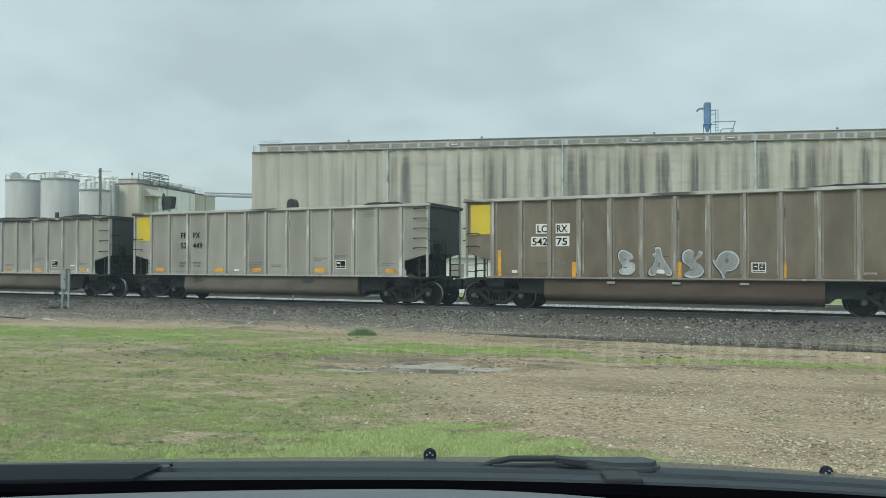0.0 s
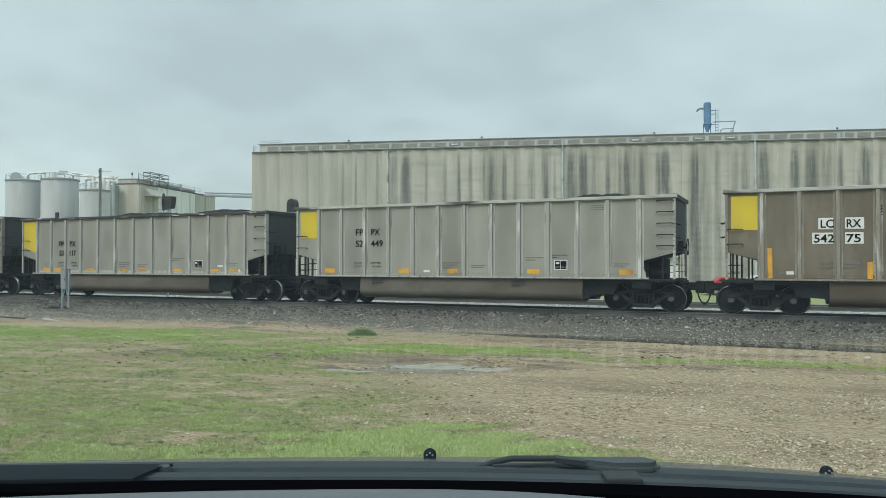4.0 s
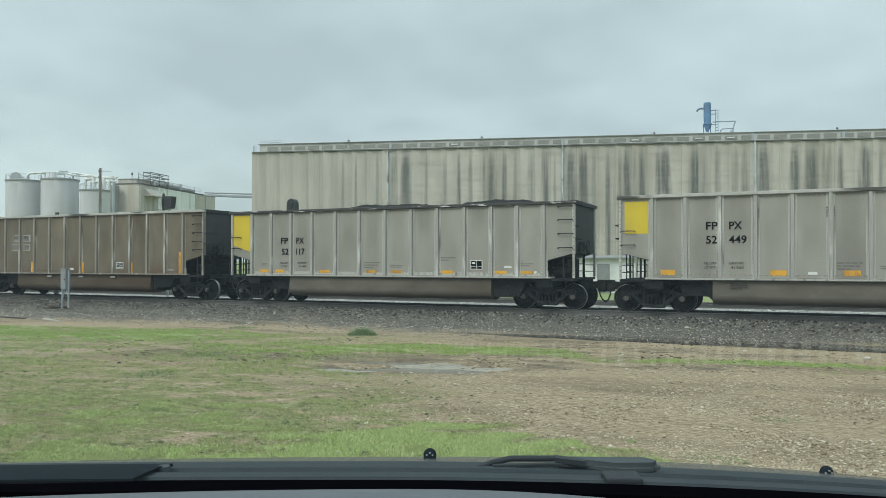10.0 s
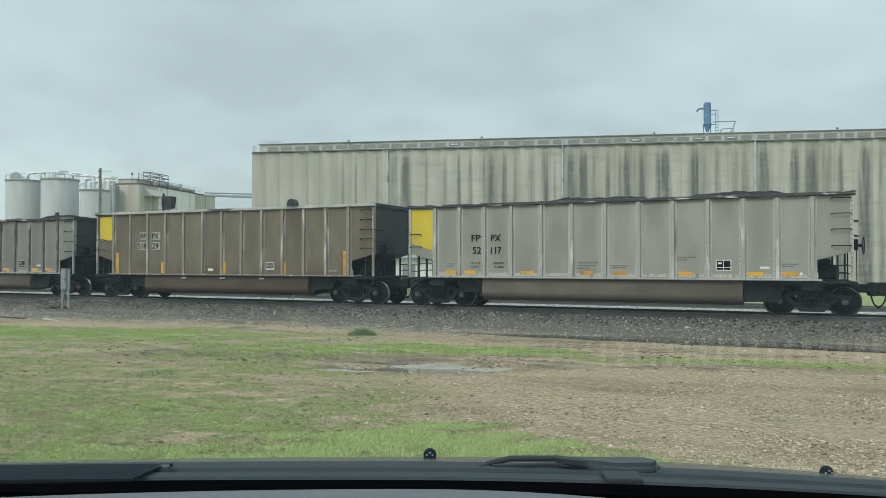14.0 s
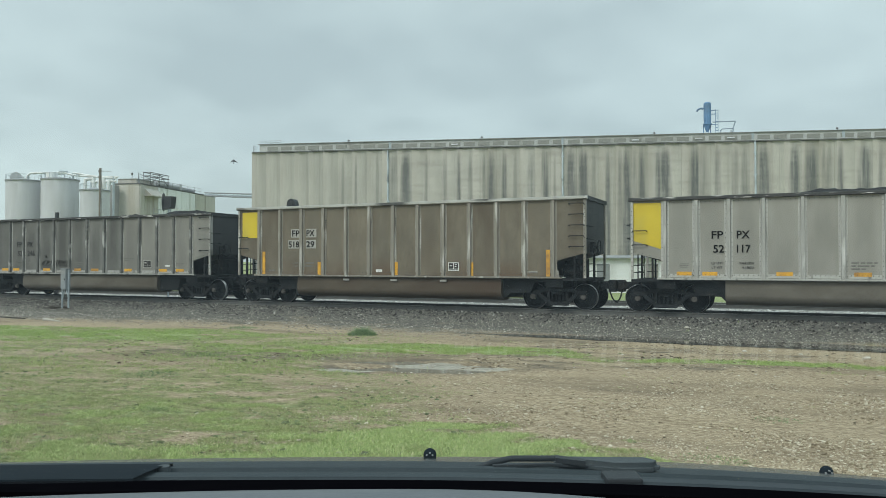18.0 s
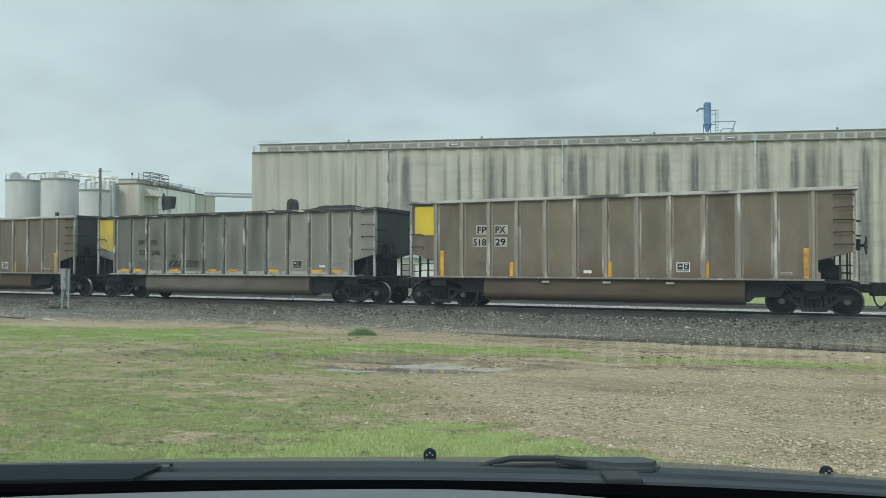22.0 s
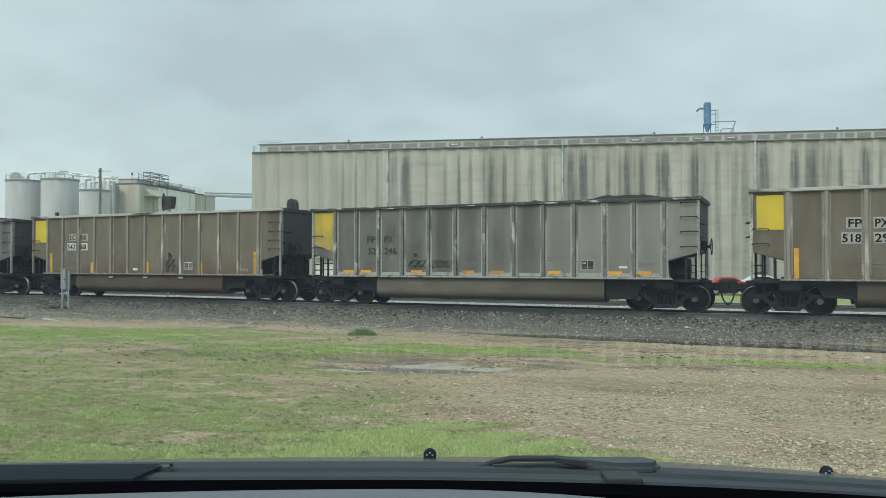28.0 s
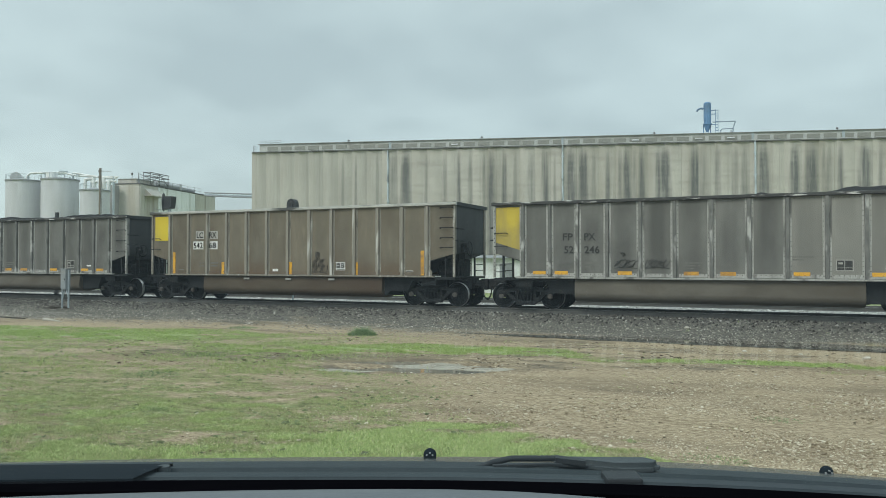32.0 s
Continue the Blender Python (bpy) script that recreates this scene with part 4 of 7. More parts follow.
def brake_gear(parent, right):
    """What stands under the sloping end: posts, tanks, platform, ladder, brake wheel."""
    s = 1 if right else -1
    e = s * 7.34
    lo, hi = sorted((e, s * 6.27))
    part("end_platform", box(bmesh.new(), lo, hi, -1.5, 1.5, 1.02, 1.10, 0.01), M["iron"], parent)
    for y in (-1.42, 1.42):
        for dx in (0.42,) if right else (0.34, 0.68):
            part("stanchion", box(bmesh.new(), e - s * dx - 0.03, e - s * dx + 0.03, y - 0.03, y + 0.03, 1.1, 1.9), M["iron"], parent)
        for z in (1.32, 1.56):
            part("hand_rail", rod(bmesh.new(), (e - s * 0.05, y, z), (e - s * 0.42, y, z), 0.014, 6), M["iron"], parent)
    bm = bmesh.new()
    for y in (-0.9, 0.3):
        rod(bm, (e - s * 0.12, y, 1.1), (e - s * 0.12, y, 2.0), 0.022, 6)
    for z in (1.35, 1.6):
        rod(bm, (e - s * 0.12, -0.9, z), (e - s * 0.12, 0.3, z), 0.016, 6)
    part("end_ladder", bm, M["iron"], parent)
    if right:
        bm = bmesh.new()
        rod(bm, (e - 0.95, -0.75, 1.36), (e - 0.35, -0.75, 1.36), 0.22, 14)
        box(bm, e - 0.9, e - 0.4, -0.8, -0.5, 1.1, 1.2)
        part("air_tank", bm, M["iron"], parent, smooth=40)
        bm = bmesh.new()
        box(bm, e - 0.75, e - 0.5, 0.2, 0.55, 1.1, 1.62, 0.03)
        rod(bm, (e - 0.6, 0.2, 1.4), (e - 0.6, -0.3, 1.4), 0.09, 10)
        part("brake_valve", bm, M["iron"], parent)
        part("equipment_box", box(bmesh.new(), e - 1.02, e - 0.55, -0.45, 1.3, 1.1, 1.78, 0.04), M["iron"], parent)
        bm = bmesh.new()
        for i in range(18):
            a, b = i / 18 * 6.2832, (i + 1) / 18 * 6.2832
            rod(bm, (e + 0.31, -0.9 + 0.26 * math.cos(a), 2.17 + 0.26 * math.sin(a)), (e + 0.31, -0.9 + 0.26 * math.cos(b), 2.17 + 0.26 * math.sin(b)), 0.016, 6)
        for i in range(4):
            a = i * 1.5708 + 0.4
            rod(bm, (e + 0.25, -0.9, 2.17), (e + 0.31, -0.9 + 0.26 * math.cos(a), 2.17 + 0.26 * math.sin(a)), 0.012, 6)
        rod(bm, (e, -0.9, 2.17), (e + 0.27, -0.9, 2.17), 0.05, 8)
        box(bm, e, e + 0.16, -1.02, -0.78, 2.02, 2.36, 0.02)
        rod(bm, (e + 0.12, -0.9, 2.05), (e + 0.12, -0.9, 1.1), 0.014, 6)
        part("brake_wheel", bm, M["iron"], parent)
    for z in (2.88, 2.44):
        bm = pipe(bmesh.new(), [(e - s * 0.02, -1.5, z + 0.03), (e + s * 0.13, -1.5, z), (e + s * 0.13, -1.0, z), (e - s * 0.02, -1.0, z + 0.03)], 0.016, 6)
        part("end_grab_iron", bm, M["iron"], parent)
    # sill step below the corner
    bm = bmesh.new()
    pipe(bm, [(e - s * 0.08, -1.5, 1.05), (e - s * 0.08, -1.52, 0.55), (e - s * 0.34, -1.52, 0.55), (e - s * 0.34, -1.5, 1.05)], 0.013, 6)
    part("sill_step", bm, M["iron"], parent)
    bm = bmesh.new()
    box(bm, *sorted((e - s * 0.2, e + s * 0.50)), -0.12, 0.12, 0.72, 0.98, 0.03)
    box(bm, *sorted((e + s * 0.46, e + s * 0.76)), -0.19 if right else -0.05, 0.10 if right else 0.19, 0.62, 1.04, 0.06)
    box(bm, *sorted((e - s * 0.1, e + s * 0.2)), -0.35, 0.35, 0.66, 1.06, 0.03)
    rod(bm, (e + s * 0.1, -1.25, 0.98), (e + s * 0.52, -0.1, 0.98), 0.016, 6)
    part("coupler", bm, M["iron"], parent)
    bm = bmesh.new()
    pts = []
    for i in range(11):
        q = i / 10
        pts.append((e + s * (0.54 + 0.21 * (1 - math.cos(q * 1.57)) ** 0.9), -0.28 + 0.1 * q, 0.76 - 0.47 * math.sin(q * 1.57)))
    pipe(bm, pts, 0.026, 7)
    rod(bm, (e + s * 0.2, -0.28, 0.82), (e + s * 0.55, -0.28, 0.76), 0.03, 7)
    rod(bm, (e + s * 0.70, -0.18, 0.295), (e + s * 0.76, -0.18, 0.285), 0.045, 8)
    part("air_hose", bm, M["iron"], parent, smooth=60)


def coal_load(parent, seed, high, TOP):
    """A heap with an uneven crest; high(x) is its crest's height over the chord."""
    nx, ny = 110, 15
    bm = bmesh.new()
    rows = []
    for i in range(nx):
        x = -7.2 + 14.4 * i / (nx - 1)
        row = []
        for j in range(ny):
            q = j / (ny - 1) * 2 - 1
            ends = clamp((7.2 - abs(x)) / 0.9)
            z = TOP - 0.5 + (0.85 * high(x) + 0.5) * (1 - abs(q) ** 2.0 * 0.75) * (0.3 + 0.7 * ends)
            z += 0.07 * noise.noise((x * 1.6, q * 2.4, seed)) + 0.06 * noise.noise((x * 4.5, q * 6, seed))
            row.append(bm.verts.new((x, q * 1.44, z)))
        rows.append(row)
    for a, b in zip(rows, rows[1:]):
        for j in range(ny - 1):
            bm.faces.new((a[j], b[j], b[j + 1], a[j + 1]))
    part("coal_load", bm, M["coal"], parent, "heaped black coal", smooth=50)


def plate(name, parent, x0, x1, z0, z1, material, y=-1.514, label="", slope=0.0):
    """A thin painted plate or sticker on the near side; slope lowers its outer lower corner."""
    bm = prism(bmesh.new(), [(x0 - 7.34, z0 + slope), (x1 - 7.34, z0), (x1 - 7.34, z1), (x0 - 7.34, z1)], "y", y, y + 0.006)
    return part(name, bm, material, parent, label)


def bars(parent, x0, z0, widths, h, gap, material, name="stencil_lines"):
    bm = bmesh.new()
    for i, w in enumerate(widths):
        z = z0 - i * (h + gap)
        box(bm, x0 - 7.34, x0 - 7.34 + w, -1.512, -1.508, z - h, z)
    part(name, bm, material, parent)


def words(parent, x0, z0, lines, h, gap, material, name="stencil_words", y=-1.512):
    """Unreadable lettering: lines of short bars, a bar for each word."""
    bm = bmesh.new()
    for i, line in enumerate(lines):
        x, z = x0 - 7.34, z0 - i * (h + gap)
        for w in line:
            box(bm, x, x + w, y, y + 0.004, z - h, z)
            x += w + h
    part(name, bm, material, parent)


def coal_car(index, kind, marks, number, label, crest, slanted=False, dx=0.0):
    root = thing("coal_car", label, "railway car", group="coal cars of the train")
    top = HIGH - 0.09 if slanted else HIGH + 0.06 if index in (0, 3) else HIGH
    d, brown = SIDES[kind, top], kind == "brown"
    flip = Matrix.Rotation(math.pi, 4, "Z")
    for side in (Matrix(), flip):
        posts = UNEVEN_POSTS if slanted else POSTS
        for i, (a, b) in enumerate(zip(posts, posts[1:])):
            clean = index == 4 and (i > 7 if side == Matrix() else i < 4)
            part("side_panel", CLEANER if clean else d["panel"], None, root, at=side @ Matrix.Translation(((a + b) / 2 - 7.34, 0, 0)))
        for x in posts:
            part("side_post", d["post"], None, root, at=side @ Matrix.Translation((x - 7.34, 0, 0)))
        for i, dxs in () if slanted else ((3, (0.1,)), (6, (0.1,)), (9, (0.1,))) if brown else ((3, (0.1,)), (5, (-0.1, 0.1)), (7, (-0.1, 0.1)), (9, (-0.1, 0.1))):
            for q in dxs:
                tagged(part("bolt_group", d["group"], None, root, at=side @ Matrix.Translation((posts[i] + q - 7.34, 0, 0))), kind="stuff")
        for x, n in ((0.55, "end_panel_l"), (14.13, "end_panel_r")):
            part("end_panel", CLEANER_END if index == 4 and x > 9 else d[n], None, root, at=side @ Matrix.Translation((x - 7.34, 0, 0)))
        for x in (0.04, 14.64):
            part("corner_post", d["corner"], None, root, at=side @ Matrix.Translation((x - 7.34, 0, 0)))
        part("side_sill", d["sill"], None, root, at=side)
        part("sill_gusset", d["gusset"], None, root, at=side)
        tagged(part("bolt_row", d["bolts"], None, root, at=side), kind="stuff")
        part("top_chord", d["chord"], None, root, at=side, label="scuffed top chord")
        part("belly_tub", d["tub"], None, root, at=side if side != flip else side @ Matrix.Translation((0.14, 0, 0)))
        for z in (2.16, 2.65, 3.12, 3.58) if slanted else (2.2, 2.56, 2.93, 3.3, 3.67):
            part("grab_iron", GRAB[0.52], None, root, at=side @ Matrix.Translation((14.36 - 7.34, 0, z)))
        for z in (2.69, 2.23):
            part("grab_iron", GRAB[0.46], None, root, at=side @ Matrix.Translation((0.29 - 7.34, 0, z)))
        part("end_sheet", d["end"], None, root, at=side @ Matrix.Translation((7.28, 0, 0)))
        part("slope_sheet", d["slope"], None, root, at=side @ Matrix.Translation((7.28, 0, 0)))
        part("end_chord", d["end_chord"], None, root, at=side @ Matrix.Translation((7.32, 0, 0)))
    bm = box(bmesh.new(), -7.3, 7.3, -0.2, 0.2, 0.72, 1.04, 0.01)
    for s in (-1, 1):
        box(bm, s * 6.23 - 0.3, s * 6.23 + 0.3, -1.45, 1.45, 0.80, 1.06, 0.01)
        box(bm, *sorted((s * 4.3, s * 6.3)), -1.35, 1.35, 0.96, 1.07)
        low = 0.42 if slanted and s > 0 else 0.56
        prism(bm, [(s * 4.3, 0.4), (s * 4.42, 0.42), (s * 4.56, low), (s * 5.3, low + 0.03), (s * 5.5, 1.0), (s * 4.3, 1.0)], "y", -1.30, 1.30)
    part("underframe", bm, M["iron"], root)
    brake_gear(root, False)
    brake_gear(root, True)
    coal_load(root, index + 2.5, crest, top)
    for s in (-1, 1):
        tr = new("truck")
        tr.parent = root
        tr.empty_display_size = 0.2
        tr.location = (6.23 if s > 0 else -6.30, 0, 0)
        for q in (Matrix(), flip):
            part("side_frame", TRUCK["frame"], None, tr, at=q)
            part("spring_nest", TRUCK["springs"], None, tr, at=q)
        part("bolster", TRUCK["bolster"], None, tr)
        part("brake_rigging", TRUCK["brake"], None, tr)
        for e in (-1, 1):
            ws = part("wheelset", TRUCK["wheelset"], None, tr, "dark wheels with bright worn treads", at=(e * 0.905, 0, WHEEL_R))
            WHEELS.append((ws, e * 0.905, (index * 1.7 + s * 0.6 + e) * 57.3))
            for q in (-1, 1):
                part("bearing_cap", TRUCK["cap", q], None, ws)
    # paint and lettering
    if slanted:
        plate("yellow_panel", root, 0.085, 0.962, 2.09, 3.60, M["yellow_dull" if kind == "silver_dark" else "yellow"], label="yellow painted panel with a slanted foot", slope=0.27)
        bars(root, 0.2, 3.46, (0.62, 0.5, 0.56), 0.018, 0.03, M["ink_faint"])
    else:
        lift = top - HIGH
        plate("yellow_panel", root, 0.18, 0.97, 2.60 + lift, 3.66 + lift, M["yellow"], label="square yellow painted panel")
    ztop = 2.41 if slanted else 2.70
    znum = ztop - 0.44
    h = 0.24
    ink = M["ink_worn"] if kind == "silver_dark" else M["ink"]
    if marks:
        if brown:
            for x0, x1, z, mat in ((2.63, 3.08, ztop, M["white"] if index == 0 else M["patch"]), (3.34, 3.84, ztop, M["white"] if index == 0 else M["patch"]),
                                   (2.46 if index == 0 else 2.50, 3.08 if index == 0 else 3.05, znum, M["white"] if marks == "LCRX" else M["patch"]), (3.34, 3.82, znum, M["white"] if marks == "LCRX" else M["patch"])):
                plate("number_patch", root, x0 + dx, x1 + dx, z - 0.05, z + h + 0.05, mat)
        y = -1.524
        lettering(marks[:2], h, ink, root, ((2.52 if slanted else 2.69) + dx - 7.34, y, ztop), 0.35, fat=0.005)
        lettering(marks[2:], h, ink, root, ((3.265 if slanted else 3.38) + dx - 7.34, y, ztop), 0.38, fat=0.005)
        k = 3 if brown else 2
        lettering(number[:k], h, ink, root, (((2.51 if index == 0 else 2.53) if brown else 2.565 if slanted else 2.69) + dx - 7.34, y, znum), (0.54 if index == 0 else 0.49) if brown else 0.33, fat=0.005)
        lettering(number[k:], h, ink, root, ((3.265 if slanted else 3.37) + dx - 7.34, y, znum), 0.38 if brown else 0.40 if number == "52117" else 0.52, fat=0.005)
        small = M["ink_worn"] if index in (1, 2) else M["ink_faint"]
        lettering("LD LMT", 0.075, small, root, ((2.5 if slanted else 2.68) - 7.34, y, 1.60), 0.36)
        lettering("LT WT", 0.075, small, root, ((2.52 if slanted else 2.69) - 7.34, y, 1.46), 0.32)
        if index == 2:
            lettering("244200", 0.075, small, root, (3.33 - 7.34, y, 1.60), 0.42)
            lettering("41800", 0.075, small, root, (3.40 - 7.34, y, 1.46), 0.35)
        elif index == 1:
            lettering("244700", 0.075, small, root, (3.40 - 7.34, y, 1.60), 0.44)
            lettering("41300", 0.075, small, root, (3.47 - 7.34, y, 1.46), 0.37)
        else:
            words(root, 3.3, 1.66, ((0.42,), (0.36,)), 0.06, 0.06, M["ink_faint"])
    if brown:
        for i, x in enumerate((1.29, 3.98, 7.43, 10.50, 13.35)):
            tall = 0.92 if i in (0, 4) else 0.5
            plate("reflector", root, x - 0.07, x + 0.07, 1.17, 1.17 + tall, M["orange"], y=-1.524)
        plate("data_box", root, 9.58, 10.00, 1.345, 1.655, M["white"], y=-1.518)
        for x0, x1, z0, z1 in ((9.61, 9.775, 1.425, 1.625), (9.805, 9.97, 1.425, 1.625), (9.61, 9.97, 1.37, 1.40), (9.65, 9.74, 1.52, 1.55), (9.84, 9.93, 1.57, 1.59), (9.84, 9.91, 1.49, 1.52)):
            plate("data_field", root, x0, x1, z0, z1, M["ink_worn"] if x1 - x0 > 0.1 else M["white"], y=-1.523 if x1 - x0 > 0.1 else -1.526)
        plate("placard", root, 6.55 if index else 1.75, 6.82 if index else 1.95, 1.27, 1.39, M["white"])
        plate("small_plate", root, 12.65, 12.97, 1.27, 1.36, M["patch"], y=-1.516)
        plate("small_plate_field", root, 12.68, 12.94, 1.295, 1.335, M["ink_faint"], y=-1.519)
        bars(root, 1.55, 1.36, (0.28, 0.24), 0.05, 0.02, M["ink_faint"])
        for x in (5.1, 7.2, 9.25):
            part("belly_placard", box(bmesh.new(), x - 7.34, x - 7.08, -1.55, -1.50, 0.95, 1.02), M["patch"], root)
    else:
        spots = (1.68, 2.46, 4.62, 6.72, 7.83, 9.92, 12.0, 12.97) if slanted else (1.56, 4.83, 6.82, 9.9, 13.1)
        for x in spots:
            plate("reflector", root, x - 0.23, x + 0.23, 1.24 if slanted else 1.25, 1.36 if slanted else 1.42, M["orange"], y=-1.524)
        b = 0.12 if slanted else -0.07
        plate("data_box", root, b + 10.72, b + 11.18, 1.40, 1.74, M["patch"] if kind == "silver_dark" else M["white"])
        plate("data_ground", root, b + 10.745, b + 11.155, 1.425, 1.715, ink, y=-1.518)
        for x0, x1, z0, z1 in ((10.94, 10.955, 1.425, 1.715), (10.745, 11.155, 1.49, 1.505), (10.78, 10.9, 1.6, 1.66)):
            plate("data_line", root, b + x0, b + x1, z0, z1, M["patch"] if kind == "silver_dark" else M["white"], y=-1.521)
        plate("placard", root, *((12.12, 12.4, 1.46, 1.53) if slanted else (5.65, 5.9, 1.27, 1.37)), M["white"])
        if slanted:
            words(root, 1.55, 1.62, ((0.28,), (0.06, 0.10, 0.06), (0.24,)), 0.022, 0.03, M["ink_faint"])
            if index == 2:
                part("round_tag", rod(bmesh.new(), (13.28 - 7.34, -1.522, 1.31), (13.28 - 7.34, -1.510, 1.31), 0.05, 14), M["white"], root)
        words(root, 9.62, 1.84, ((0.16, 0.10, 0.3), (0.2, 0.12)), 0.035, 0.05, M["ink_faint"])
        words(root, 6.42, 1.66, ((0.2, 0.12, 0.14, 0.1), (0.12, 0.3, 0.1), (0.22, 0.12)), 0.04, 0.05, M["ink_faint"])
        words(root, 7.55, 1.56, ((0.3, 0.22), (0.2, 0.24)), 0.03, 0.04, M["ink_faint"])
        words(root, 12.7, 1.62, ((0.16, 0.08, 0.2), (0.2, 0.14)), 0.03, 0.04, M["ink_faint"])
        if not slanted:
            words(root, 11.92, 3.58, ((0.72,), (0.5,), (0.64,)), 0.02, 0.05, M["ink_faint"])
            words(root, 10.35, 1.92, ((0.1, 0.06, 0.2, 0.1, 0.18), (0.18, 0.2)), 0.03, 0.05, M["ink_worn"])
        for x in () if slanted else (3.45, 9.1):
            words(root, x, 1.02, ((0.26, 0.2), (0.12, 0.16, 0.14), (0.14, 0.34), (0.2, 0.1)), 0.03, 0.028, M["ink_worn"], "belly_stencil", y=-1.525)
    return root


def hump(*peaks, base=-0.25):
    """A crest line with peaks of (place, width, height) over a low bed."""
    return lambda x: base + sum(h * math.exp(-((x + 7.34 - c) / w) ** 2) for c, w, h in peaks)


CARS.append(coal_car(0, "brown", "LCRX", "54275", "brown coal gondola with silver bubble graffiti on its side", hump((12.4, 2.6, 0.47))))
CARS.append(coal_car(1, "silver", "FPPX", "52449", "silver aluminium coal gondola with square yellow panel", hump((12, 1.5, 0.30), (5, 3, 0.06), base=-0.06), dx=0.045))
CARS.append(coal_car(2, "silver", "FPPX", "52117", "silver aluminium coal gondola with slanted yellow panel", hump((6.5, 2.5, 0.24), (11.6, 1.6, 0.26), base=-0.0), True))
CARS.append(coal_car(3, "brown", "FPPX", "51829", "brown coal gondola with patched reporting marks", hump((9, 3.0, 0.1))))
CARS.append(coal_car(4, "silver_dark", "FPPX", "52246", "sooty grey aluminium coal gondola with small black tags", hump((8.4, 1.6, 0.16), (12, 1.6, 0.30), (2, 2, 0.05), base=-0.02), True))
CARS.append(coal_car(5, "brown", "LCRX", "54268", "brown coal gondola with a small black tag", hump((9, 3.0, 0.05)), dx=-0.14))
CARS.append(coal_car(6, "silver_dark", "", "", "grey aluminium coal gondola with orange reflectors", hump((5, 2.5, 0.25), (11, 2.5, 0.25), base=-0.02), True))


def bubble(points, x, z, w, h, grow, y, material, name):
    """A rounded letter: a closed smooth curve through a few points of a unit square, grown outwards."""
    pts = [Vector(p) for p in points]
    mid = sum(pts, Vector((0, 0))) / len(pts)
    pts = [mid + (p - mid) * grow for p in pts]
    n, ring = len(pts), []
    for i in range(n):
        a, b, c, d = (pts[(i + q) % n] for q in (-1, 0, 1, 2))
        for k in range(5):
            t = k / 5
            p = 0.5 * (2 * b + (c - a) * t + (2 * a - 5 * b + 4 * c - d) * t * t + (3 * b - a - 3 * c + d) * t ** 3)
            ring.append((x - 7.34 + p.x * w, z + p.y * h))
    return part(name, prism(bmesh.new(), ring, "y", y, y + 0.004), material, CARS[0])


